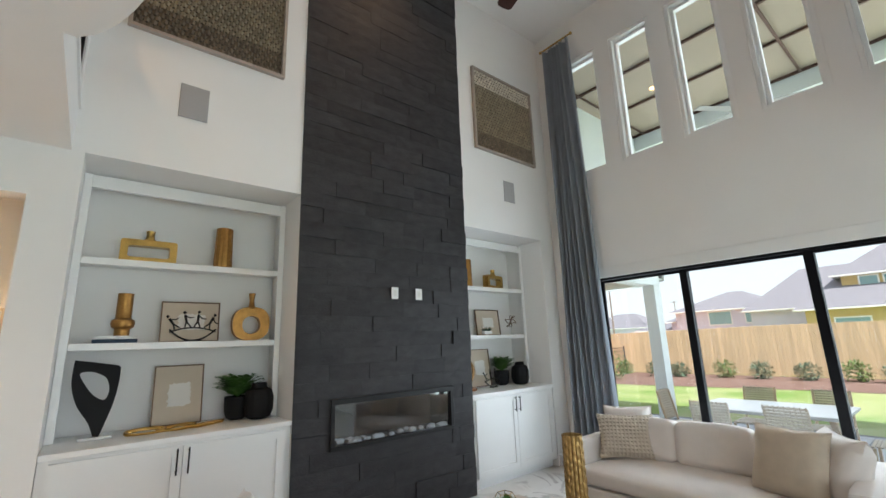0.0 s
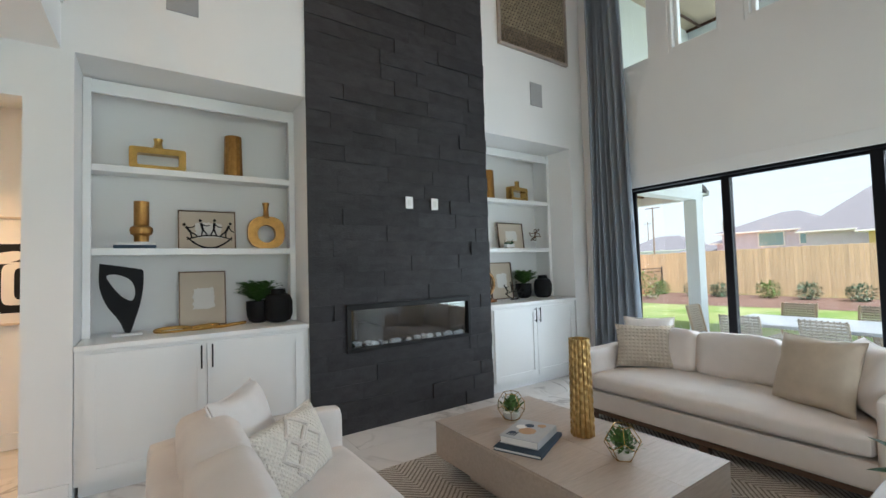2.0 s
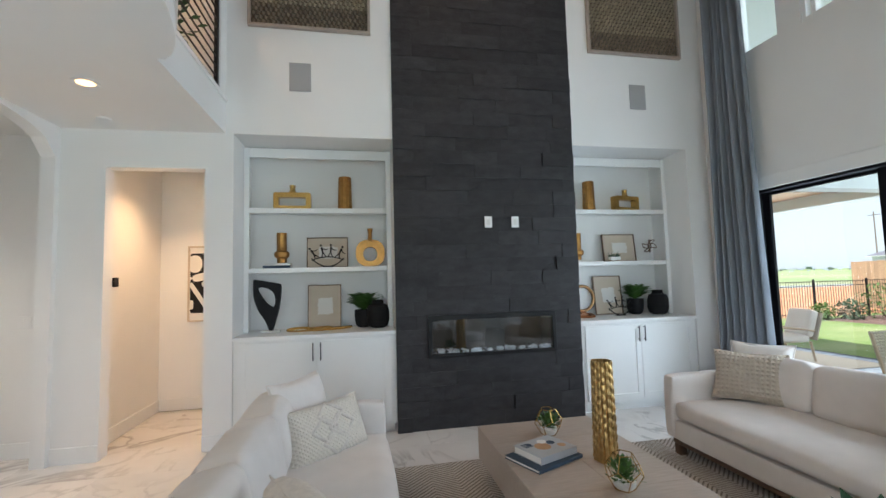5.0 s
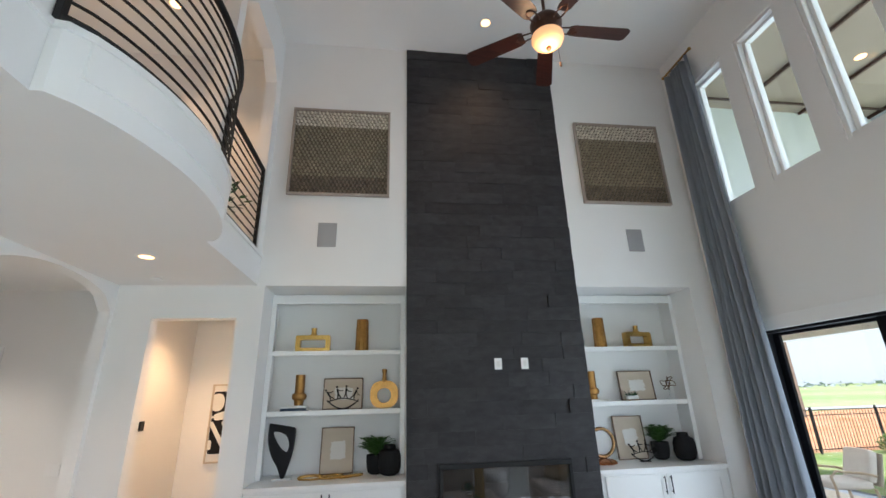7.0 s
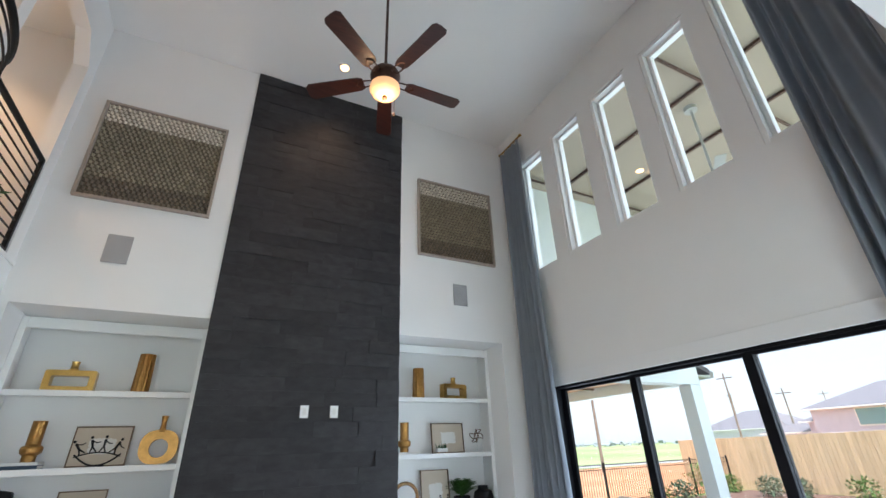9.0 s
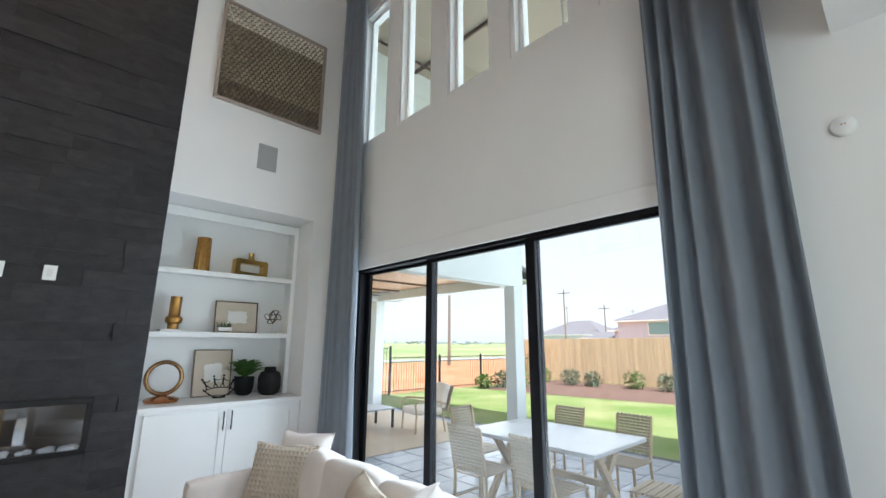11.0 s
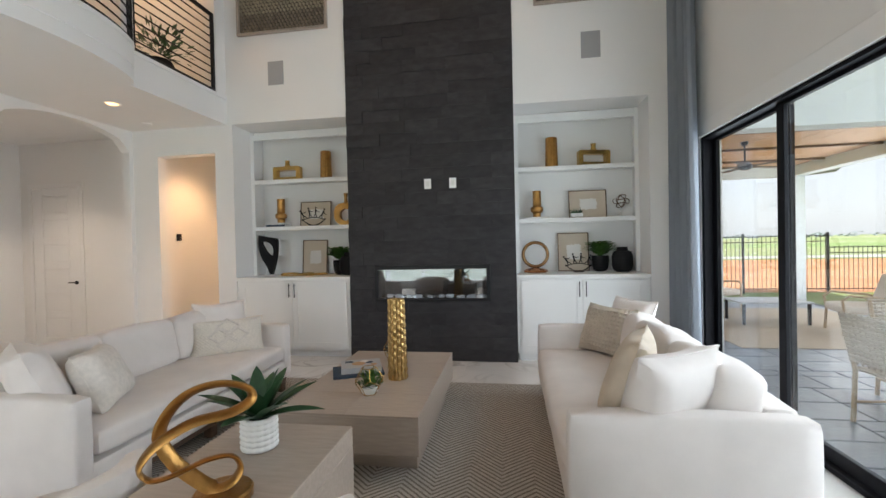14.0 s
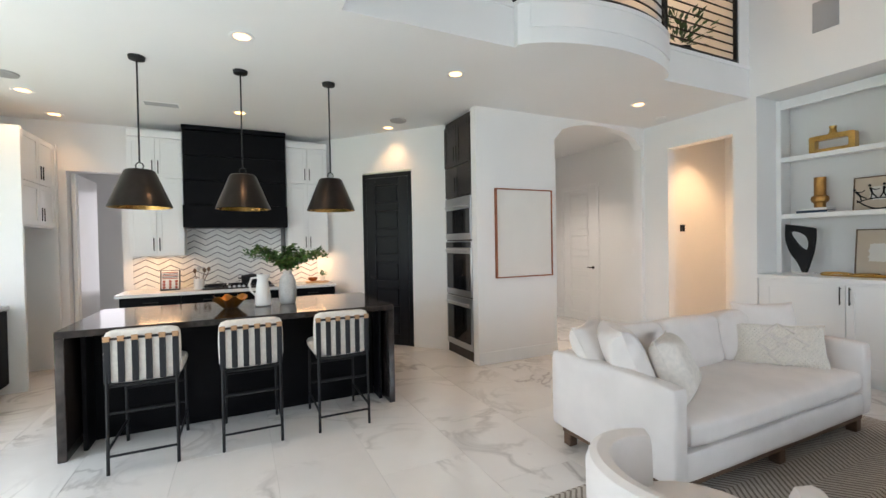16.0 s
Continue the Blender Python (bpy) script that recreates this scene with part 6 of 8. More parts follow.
panel_door("door_2", "white six-panel interior door with a black lever", "trim", pose(-3.38, 4.605, 0), 0.84, 2.44, 6, False)
ang = math.degrees(math.atan2(D.y, D.x))
q0 = P0 + D * (dn[0] + 0.065)
panel_door("door_3", "black painted six-panel pantry door", "pantrydoor", pose(q0.x, q0.y, 0, 0, 0, ang) @ pose(0, 0.012, 0), dn[1] - dn[0] - 0.13, 2.47, 6, True)
panel_door("door_4", "white door standing open in the kitchen doorway", "trim", pose(-4.86, -3.08, 0, 0, 0, 0), 0.80, 2.42, 6, True)

# ---- kitchen ----
isl = thing("kitchen_island", "black kitchen island with a dark stone waterfall top", "kitchen island", (0, 0, 0))
bm = bm_new()
box(bm, -1.84, -1.02, -2.20, 0.05, 0.0, 0.868, 0.003)
part("body", bm, "ebony", isl)
for y0 in (-2.235, 0.055):
    bm = bm_new()
    box(bm, -1.02, -0.83, y0 + (0.03 if y0 < 0 else 0), y0 + (0.06 if y0 < 0 else 0.03), 0, 0.868, 0.003)
    part("side_panel", bm, "ebony", isl)
bm = bm_new()
box(bm, -1.88, -0.68, -2.31, 0.165, 0.87, 0.92, 0.004)
part("worktop", bm, "granite", isl, "polished dark stone top")
for y0, y1 in ((-2.31, -2.255), (0.11, 0.165)):
    bm = bm_new()
    box(bm, -1.88, -0.68, y0, y1, 0, 0.8695, 0.004)
    part("waterfall_end", bm, "granite", isl, "polished dark stone end")


def bar_stool(x, y):
    """Seat faces -x; the back is towards +x."""
    s = thing("bar_stool", "black metal bar stool with a black and white striped cushion back", "bar stool", (x, y, 0), group="stools at the island")
    for lx, ly in ((0.24, -0.2), (0.24, 0.2), (-0.26, -0.2), (-0.26, 0.2)):
        back = lx > 0
        bm = rod(bm_new(), (lx * 1.12, ly, 0), (lx, ly * 0.98, 0.86 if back else 0.58), 0.011, seg=8)
        part("leg", bm, "black", s)
    for a, b in (((0.26, -0.2, 0.16), (-0.28, -0.2, 0.16)), ((0.26, 0.2, 0.16), (-0.28, 0.2, 0.16)), ((0.265, -0.2, 0.12), (0.265, 0.2, 0.12)), ((-0.285, -0.2, 0.24), (-0.285, 0.2, 0.24)), ((0.255, -0.2, 0.40), (0.255, 0.2, 0.40)), ((-0.27, -0.2, 0.42), (-0.27, 0.2, 0.42))):
        part("stretcher", rod(bm_new(), a, b, 0.009, seg=8), "black", s)
    bm = bm_new()
    box(bm, -0.27, 0.24, -0.2, 0.2, 0.565, 0.585, 0.004)
    part("seat_frame", bm, "black", s)
    part("seat_cushion", soft_box(bm_new(), -0.30, 0.20, -0.215, 0.215, 0.586, 0.665, 0.035, 0.01, 3, 8), "boucle", s, smooth=True)
    back = part("back_cushion", soft_box(bm_new(), 0.155, 0.235, -0.215, 0.215, 0.59, 0.94, 0.035, 0.008, 5, 8), "boucle", s, smooth=True)
    for k in range(6):
        y0 = -0.195 + k * 0.078 - 0.019
        bm = bm_new()
        box(bm, 0.246, 0.256, y0, y0 + 0.038, 0.60, 0.895, 0.003)
        part("stripe_band", bm, "navy_black", back, "black webbing strap")
        bm = bm_new()
        box(bm, 0.246, 0.259, y0 - 0.002, y0 + 0.040, 0.875, 0.912, 0.004)
        part("strap_loop", bm, "tan", back, "tan leather loop")
    part("crossbar", rod(bm_new(), (0.25, -0.215, 0.893), (0.25, 0.215, 0.893), 0.009, seg=8), "black", s)
    return s

for y in (-1.745, -1.065, -0.385):
    bar_stool(-0.60, y)

for y in (-1.89, -1.09, -0.28):
    p = thing("pendant_lamp", "black cone pendant lamp with a gold lining", "pendant lamp", (-1.28, y, 1.84), group="pendants over the island")
    part("canopy", lathe(bm_new(), [(0.02, 1.25), (0.06, 1.262), (0.065, 1.289)], 24), "black", p, smooth=True)
    part("stem", rod(bm_new(), (0, 0, 0.38), (0, 0, 1.26), 0.007, seg=8), "black", p)
    part("hanger_ring", sweep(bm_new(), [(0, 0.028 * math.cos(t), 0.355 + 0.03 * math.sin(t)) for t in np.linspace(0, math.tau, 21)[:-1]], 0.005, 6, closed=True), "black", p)
    sh = part("shade", lathe(bm_new(), [(0.235, 0.0), (0.238, 0.004), (0.115, 0.31), (0.10, 0.322), (0.02, 0.328)], 44), "pendant", p, smooth=True)
    bm = bm_new()
    n = 44
    lo = [bm.verts.new((0.232 * math.cos(math.tau * k / n), 0.232 * math.sin(math.tau * k / n), -0.001)) for k in range(n)]
    hi = [bm.verts.new((0.10 * math.cos(math.tau * k / n), 0.10 * math.sin(math.tau * k / n), 0.28)) for k in range(n)]
    for k in range(n):
        bm.faces.new((lo[k], hi[k], hi[(k + 1) % n], lo[(k + 1) % n]))
    bm.faces.new(hi)
    part("lining", bm, "gold", sh, "gold inner lining")
    b = bmesh.new()
    bmesh.ops.create_icosphere(b, subdivisions=2, radius=0.035)
    part("bulb", merge(bm_new(), b, Matrix.Translation((0, 0, 0.14))), "bulbglow", p, "glowing bulb", smooth=True)
# the shade's lower face is open
for ob in [o for o in scene.objects if o.name.split(".")[0] == "shade"]:
    me = ob.data
    b = bmesh.new()
    b.from_mesh(me)
    bmesh.ops.delete(b, geom=[f for f in b.faces if len(f.verts) > 4 and f.calc_center_median().z < 0.02], context="FACES")
    b.to_mesh(me)
    b.free()

# on the island
bw = thing("gold_bowl", "fluted antique gold bowl on the island", "bowl", (-1.30, -1.22, 0.921))
bm = bm_new()
n = 60
rings = []
for r, z in ((0.04, 0), (0.06, 0.004), (0.10, 0.05), (0.145, 0.10), (0.14, 0.102), (0.095, 0.056), (0.05, 0.014)):
    rings.append([bm.verts.new((r * (1 + 0.12 * math.cos(6 * math.tau * k / n) * r / 0.14) * math.cos(math.tau * k / n), r * (1 + 0.12 * math.cos(6 * math.tau * k / n) * r / 0.14) * math.sin(math.tau * k / n), z + 0.018 * math.sin(6 * math.tau * k / n) * (r / 0.14) ** 2)) for k in range(n)])
for lo, hi in zip(rings, rings[1:]):
    for k in range(n):
        bm.faces.new((lo[k], lo[(k + 1) % n], hi[(k + 1) % n], hi[k]))
bm.faces.new(rings[0][::-1])
bm.faces.new(rings[-1])
part("body", bm, "goldmatte", bw, smooth=True)
pt = thing("pitcher", "tall white ceramic pitcher with a loop handle", "pitcher", (-1.30, -0.94, 0.921))
part("body", lathe(bm_new(), [(0.065, 0), (0.075, 0.01), (0.07, 0.10), (0.055, 0.20), (0.048, 0.25), (0.052, 0.285), (0.056, 0.30), (0.048, 0.30), (0.042, 0.25)], 32, wave=lambda a, z: 1 + (0.35 * max(0, math.cos(a - 1.2)) ** 12 if z > 0.27 else 0)), "ceramic", pt, smooth=True)
part("handle", sweep(bm_new(), [(0.0 - 0.02, -0.05, 0.27), (-0.03, -0.095, 0.265), (-0.035, -0.115, 0.21), (-0.03, -0.10, 0.14), (-0.02, -0.062, 0.10)], 0.010, 8), "ceramic", pt, smooth=True)
vs = thing("stoneware_vase", "grey speckled stoneware vase with leafy green branches", "vase", (-1.35, -0.71, 0.921))
part("body", lathe(bm_new(), [(0.06, 0), (0.075, 0.015), (0.085, 0.10), (0.08, 0.22), (0.055, 0.275), (0.04, 0.29), (0.042, 0.325), (0.034, 0.325), (0.03, 0.28)], 32), "vase", vs, smooth=True)
rnd = random.Random(41)
bm, lf = bm_new(), bm_new()
for k in range(11):
    a, sp = rnd.random() * math.tau, 0.16 + 0.26 * rnd.random()
    up = 0.14 + 0.14 * rnd.random()
    pts = [Vector((math.cos(a) * sp * 0.5 * u, math.sin(a) * sp * (0.3 * u + 0.7 * u * u), 0.31 + up * (1.5 * u - 0.55 * u * u))) for u in np.linspace(0, 1, 9)]
    sweep(bm, pts, 0.003, 5)
    for i in range(2, 9):
        for _ in range(19):
            c_ = pts[i] + Vector((rnd.uniform(-1, 1), rnd.uniform(-1, 1), rnd.uniform(-0.7, 0.8))) * 0.035
            f = Vector((rnd.uniform(-1, 1), rnd.uniform(-1, 1), rnd.uniform(-0.5, 0.6))).normalized()
            sd = f.cross(Vector((0.2, 0.3, 1))).normalized()
            lf.faces.new([lf.verts.new(q) for q in (c_, c_ + f * 0.022 + sd * 0.017, c_ + f * 0.05, c_ + f * 0.022 - sd * 0.017)])
part("branches", bm, "darkwood", vs)
part("leaves", lf, "leaf", vs)

# back run: base cabinets, worktop, wall cabinets, hood
KX = -3.26
for k in range(4):
    y0, y1 = -2.48 + k * 0.655, -2.48 + (k + 1) * 0.655 - 0.004
    c = thing("base_cabinet", "black shaker kitchen base cabinet", "cabinet", (KX, 0, 0), group="black kitchen base cabinets")
    bm = bm_new()
    box(bm, WEST - KX + 0.003, -0.02, y0, y1, 0.09, 0.878)
    box(bm, WEST - KX + 0.003, -0.09, y0, y1, 0.0, 0.09)
    part("body", bm, "ebony", c)
    for z0, z1 in ((0.11, 0.62), (0.635, 0.865)):
        bm = bm_new()
        box(bm, -0.019, 0, y0 + 0.006, y1 - 0.006, z0, z1, 0.002)
        d = part("door" if z0 < 0.5 else "drawer_front", bm, "ebony", c)
        part("handle", rod(bm_new(), (0.03, (y0 + y1) / 2 - 0.08, z1 - 0.06), (0.03, (y0 + y1) / 2 + 0.08, z1 - 0.06), 0.006, seg=8), "black", d, "slim black bar handle")
wt = thing("worktop", "white quartz kitchen worktop", "worktop", (0, 0, 0.879))
bm = bm_new()
box(bm, WEST + 0.013, -3.22, -2.52, 0.145, 0, 0.042, 0.004)
part("slab", bm, "quartz", wt)


def wall_cabinet(y0, y1, label):
    c = thing("wall_cabinet", label, "cabinet", (-3.55, 0, 0), group="white kitchen wall cabinets")
    bm = bm_new()
    box(bm, -0.318, -0.02, y0, y1, 1.385, 2.94)
    box(bm, -0.318, 0.02, y0 - 0.0, y1 + 0.0, 2.94, 3.03, 0.006)
    part("body", bm, "cabinet", c)
    mid = (y0 + y1) / 2
    for a, b, hs in ((y0 + 0.004, mid - 0.003, 1), (mid + 0.003, y1 - 0.004, -1)):
        for z0, z1 in ((1.40, 2.40), (2.415, 2.93)):
            bm = bm_new()
            box(bm, -0.019, -0.008, a, b, z0, z1)
            for u0, u1, v0, v1 in ((a, a + 0.055, z0, z1), (b - 0.055, b, z0, z1), (a + 0.055, b - 0.055, z1 - 0.055, z1), (a + 0.055, b - 0.055, z0, z0 + 0.055)):
                box(bm, -0.008, 0.002, u0, u1, v0, v1, 0.002)
            d = part("door", bm, "cabinet", c)
            hy = (b if hs > 0 else a) - hs * 0.03
            part("handle", rod(bm_new(), (0.028, hy, z0 + 0.05), (0.028, hy, z0 + 0.22), 0.006, seg=8), "black", d, "slim black bar handle")

wall_cabinet(-2.42, -1.80, "tall white shaker wall cabinet beside the hood")
wall_cabinet(-0.49, 0.10, "tall white shaker wall cabinet by the pantry wall")
hd = thing("range_hood", "black wooden range hood with horizontal planks", "range hood", (0, 0, 0))
for k in range(3):
    bm = bm_new()
    box(bm, WEST + 0.004, -3.47, -1.79, -0.505, 2.06 + k * 0.335, 2.06 + (k + 1) * 0.335 - 0.006, 0.003)
    part("plank", bm, "ebony", hd)
bm = bm_new()
box(bm, WEST + 0.004, -3.42, -1.80, -0.495, 1.755, 2.055, 0.004)
part("skirt", bm, "ebony", hd)
bm = bm_new()
box(bm, WEST + 0.004, -3.44, -1.80, -0.495, 3.062, 3.125, 0.008)
part("crown", bm, "ebony", hd)
for y, w in ((-2.11, 0.5), (-0.2, 0.5)):
    lamp = window_light("under_cabinet_strip", -3.62, y, 1.375, 0.10, w, (0, 0, -1), 1.7, (1.0, 0.58, 0.27))

# things on the worktop
ck = thing("cooktop", "black gas cooktop with steel knobs", "cooktop", (-3.54, -1.15, 0.922))
bm = bm_new()
box(bm, -0.24, 0.24, -0.45, 0.45, 0, 0.012, 0.004)
part("plate", bm, "black", ck)
for k in range(3):
    bm = bm_new()
    y0 = -0.43 + k * 0.29
    for u in (-0.2, 0.0, 0.16):
        box(bm, u - 0.008, u + 0.008, y0, y0 + 0.27, 0.03, 0.045, 0.002)
    for v in (0.03, 0.235):
        box(bm, -0.2, 0.16, y0 + v - 0.008, y0 + v + 0.008, 0.03, 0.045)
        box(bm, -0.2, -0.185, y0 + v - 0.006, y0 + v + 0.006, 0.012, 0.03)
        box(bm, 0.145, 0.16, y0 + v - 0.006, y0 + v + 0.006, 0.012, 0.03)
    part("grate", bm, "black", ck)
for k in range(5):
    part("knob", rod(bm_new(), (0.21, -0.12 + 0.06 * k, 0.012), (0.21, -0.12 + 0.06 * k, 0.04), 0.018, 0.016, 16), "steel", ck, "steel knob")
po = thing("casserole_pot", "dark lidded casserole on the cooktop", "pot", (-3.56, -0.99, 0.968))
part("body", lathe(bm_new(), [(0.11, 0), (0.125, 0.01), (0.13, 0.09), (0.133, 0.095)], 32), "blackmatte", po, smooth=True)
lid = part("lid", lathe(bm_new(), [(0.133, 0.096), (0.12, 0.112), (0.04, 0.125), (0.01, 0.127)], 32), "blackmatte", po, smooth=True)
part("knob", rod(bm_new(), (0, 0, 0.126), (0, 0, 0.15), 0.014, 0.02, 14), "steel", lid, "steel knob")
for s in (-1, 1):
    part("side_handle", sweep(bm_new(), [(-0.04, s * 0.125, 0.07), (-0.03, s * 0.165, 0.075), (0.03, s * 0.165, 0.075), (0.04, s * 0.125, 0.07)], 0.008, 6), "blackmatte", po)
cr = thing("utensil_crock", "white crock holding grey and wooden utensils", "utensil holder", (-3.52, -1.64, 0.922))
part("crock", lathe(bm_new(), [(0.06, 0), (0.065, 0.01), (0.065, 0.14), (0.057, 0.14), (0.055, 0.05)], 28), "ceramic", cr, smooth=True)
rnd = random.Random(3)
for k in range(5):
    a = rnd.random() * math.tau
    tip = Vector((0.05 * math.cos(a), 0.07 * math.sin(a) + (0.05 if k == 0 else 0), 0.22 + 0.04 * rnd.random()))
    bm = rod(bm_new(), (0.02 * math.cos(a), 0.02 * math.sin(a), 0.02), tip, 0.005, seg=6)
    b = bmesh.new()
    bmesh.ops.create_icosphere(b, subdivisions=1, radius=0.03)
    merge(bm, b, Matrix.Translation(tip + Vector((0, 0, 0.025))) @ Matrix.Diagonal((0.5, 0.8, 1.2, 1)))
    part("utensil", bm, "grey" if k % 2 else "darkwood", cr)
cb = thing("cookbook_stand", "cookbook with a red and white cover on a black stand", "cookbook", (-3.58, -1.98, 0.922))
cb.matrix_basis = pose(-3.58, -1.98, 0.922, 0, -10, 0)
bm = bm_new()
box(bm, -0.012, 0.0, -0.115, 0.115, 0.0, 0.27, 0.002)
box(bm, 0.0, 0.05, -0.115, 0.115, 0.0, 0.012, 0.002)
part("stand", bm, "black", cb)
bm = bm_new()
box(bm, 0.001, 0.02, -0.10, 0.10, 0.013, 0.26, 0.002)
ck2 = part("cookbook", bm, "paper", cb)
for k in range(5):
    part("cover_band", box(bm_new(), 0.0202, 0.0212, -0.09, 0.09, 0.15 + k * 0.02, 0.16 + k * 0.02), "navy" if k % 2 else "brick_red", ck2, "line of cover lettering")
rnd = random.Random(8)
for k in range(9):
    part("cover_spot", rod(bm_new(), (0.0202, -0.07 + 0.07 * (k % 3), 0.035 + 0.04 * (k // 3)), (0.0212, -0.07 + 0.07 * (k % 3), 0.035 + 0.04 * (k // 3)), 0.018, seg=12), "brick_red", ck2, "red cover picture")
bd = thing("serving_board", "wooden board with a copper bowl and a small plant", "board", (-3.56, -0.08, 0.922))
bm = bm_new()
box(bm, -0.10, 0.10, -0.16, 0.16, 0, 0.022, 0.006)
part("board", bm, "tan", bd)
cbw = thing("copper_bowl", "small copper bowl on the board", "bowl", (-3.56, -0.14, 0.945))
part("bowl", lathe(bm_new(), [(0.03, 0), (0.06, 0.02), (0.075, 0.055), (0.068, 0.055), (0.05, 0.02)], 24), "copper_bright", cbw, smooth=True)
hp = thing("herb_pot", "small herb in a white pot", "plant", (-3.56, 0.0, 0.945))
part("pot", lathe(bm_new(), [(0.03, 0), (0.042, 0.05), (0.04, 0.07), (0.034, 0.07)], 20), "ceramic", hp, smooth=True)
bm = bm_new()
for k in range(70):
    a, e = rnd.random() * math.tau, 0.2 + rnd.random() * 1.3
    d = Vector((math.cos(a) * math.cos(e), math.sin(a) * math.cos(e), math.sin(e)))
    c_ = Vector((0, 0, 0.07)) + d * 0.08 * rnd.random()
    sd = d.cross(Vector((0.3, 0.2, 1))).normalized()
    bm.faces.new([bm.verts.new(q) for q in (c_, c_ + d * 0.015 + sd * 0.01, c_ + d * 0.03, c_ + d * 0.015 - sd * 0.01)])
part("leaves", bm, "leaf", hp)

# oven tower
ov = thing("oven_tower", "dark wood tower with a microwave and two steel ovens", "oven", (-2.185, 1.47, 0))
bm = bm_new()
box(bm, 0.0, 0.735, 0.004, 0.66, 0.0, 3.115)
part("carcass", bm, "espresso", ov)
for a, b in ((0.012, 0.365), (0.371, 0.724)):
    bm = bm_new()
    box(bm, a, b, -0.018, 0.003, 2.50, 3.05, 0.002)
    for u0, u1, v0, v1 in ((a, a + 0.06, 2.50, 3.05), (b - 0.06, b, 2.50, 3.05), (a + 0.06, b - 0.06, 2.99, 3.05), (a + 0.06, b - 0.06, 2.50, 2.56)):
        box(bm, u0, u1, -0.027, -0.0185, v0, v1, 0.002)
    d = part("door", bm, "espresso", ov)
    hx = b - 0.03 if a < 0.1 else a + 0.03
    part("handle", rod(bm_new(), (hx, -0.05, 2.56), (hx, -0.05, 2.74), 0.006, seg=8), "black", d, "slim black bar handle")
for a, b in ((0.012, 0.365), (0.371, 0.724)):
    bm = bm_new()
    box(bm, a, b, -0.018, 0.003, 2.10, 2.49, 0.002)
    d = part("lower_door", bm, "espresso", ov)
    hx = b - 0.03 if a < 0.1 else a + 0.03
    part("handle", rod(bm_new(), (hx, -0.04, 2.16), (hx, -0.04, 2.34), 0.006, seg=8), "black", d, "slim black bar handle")
for z0, z1, nm in ((1.53, 2.08, "microwave"), (0.80, 1.51, "upper_oven"), (0.13, 0.785, "lower_oven")):
    bm = bm_new()
    box(bm, 0.012, 0.724, -0.024, 0.003, z0, z1, 0.004)
    o = part(nm, bm, "steel", ov, "stainless steel front")
    bm = bm_new()
    top = z1 - (0.10 if nm != "lower_oven" else 0.06)
    box(bm, 0.05, 0.69, -0.029, -0.0245, z0 + 0.08, top - 0.06, 0.002)
    part("window", bm, "darkglass", o, "black oven glass")
    part("handle", rod(rod(rod(bm_new(), (0.06, -0.050, top - 0.02), (0.68, -0.050, top - 0.02), 0.013), (0.09, -0.025, top - 0.02), (0.09, -0.050, top - 0.02), 0.008), (0.65, -0.025, top - 0.02), (0.65, -0.050, top - 0.02), 0.008), "steel", o, "steel bar handle")
    if nm == "upper_oven":
        bm = bm_new()
        box(bm, 0.02, 0.716, -0.028, -0.0245, z1 - 0.085, z1 - 0.012, 0.001)
        part("control_strip", bm, "darkglass", o)

# fridge surround and the sink run
fr = thing("fridge_surround", "tall white fridge enclosure with cabinets over an empty bay", "cabinet", (0, 0, 0))
for x0, x1 in ((-2.83, -2.79), (-3.79, -3.75)):
    bm = bm_new()
    box(bm, x0, x1, SOUTH + 0.004, -3.18, 0, 2.80, 0.003)
    part("side_panel", bm, "cabinet", fr)
bm = bm_new()
box(bm, -3.749, -2.831, SOUTH + 0.004, -3.22, 1.75, 2.80)
part("bridge_cabinet", bm, "cabinet", fr)
for a, b, hs in ((-3.745, -3.293, 1), (-3.287, -2.835, -1)):
    for z0, z1 in ((1.77, 2.24), (2.25, 2.78)):
        bm = bm_new()
        box(bm, a, b, -3.219, -3.205, z0, z1)
        for u0, u1, v0, v1 in ((a, a + 0.055, z0, z1), (b - 0.055, b, z0, z1), (a + 0.055, b - 0.055, z1 - 0.055, z1), (a + 0.055, b - 0.055, z0, z0 + 0.055)):
            box(bm, u0, u1, -3.205, -3.195, v0, v1, 0.002)
        d = part("door", bm, "cabinet", fr)
        hx = (b if hs > 0 else a) - hs * 0.03
        part("handle", rod(bm_new(), (hx, -3.165, z0 + 0.05), (hx, -3.165, z0 + 0.2), 0.006, seg=8), "black", d, "slim black bar handle")
for k in range(2):
    x0 = -2.785 + 0.65 * k
    c = thing("base_cabinet", "black shaker kitchen base cabinet", "cabinet", (0, 0, 0), group="black kitchen base cabinets")
    bm = bm_new()
    box(bm, x0, x0 + 0.645, SOUTH + 0.004, -3.34, 0.09, 0.878)
    box(bm, x0, x0 + 0.645, SOUTH + 0.004, -3.42, 0.0, 0.09)
    part("body", bm, "ebony", c)
    for a, b in ((x0 + 0.006, x0 + 0.32), (x0 + 0.326, x0 + 0.64)):
        bm = bm_new()
        box(bm, a, b, -3.339, -3.32, 0.11, 0.865, 0.002)
        d = part("door", bm, "ebony", c)
        part("handle", rod(bm_new(), (b - 0.03, -3.29, 0.66), (b - 0.03, -3.29, 0.82), 0.006, seg=8), "black", d, "slim black bar handle")
wt2 = thing("worktop", "white quartz worktop beside the fridge bay", "worktop", (0, 0, 0.879))
bm = bm_new()
box(bm, -2.786, -1.48, SOUTH + 0.004, -3.30, 0, 0.042, 0.004)
part("slab", bm, "quartz", wt2)
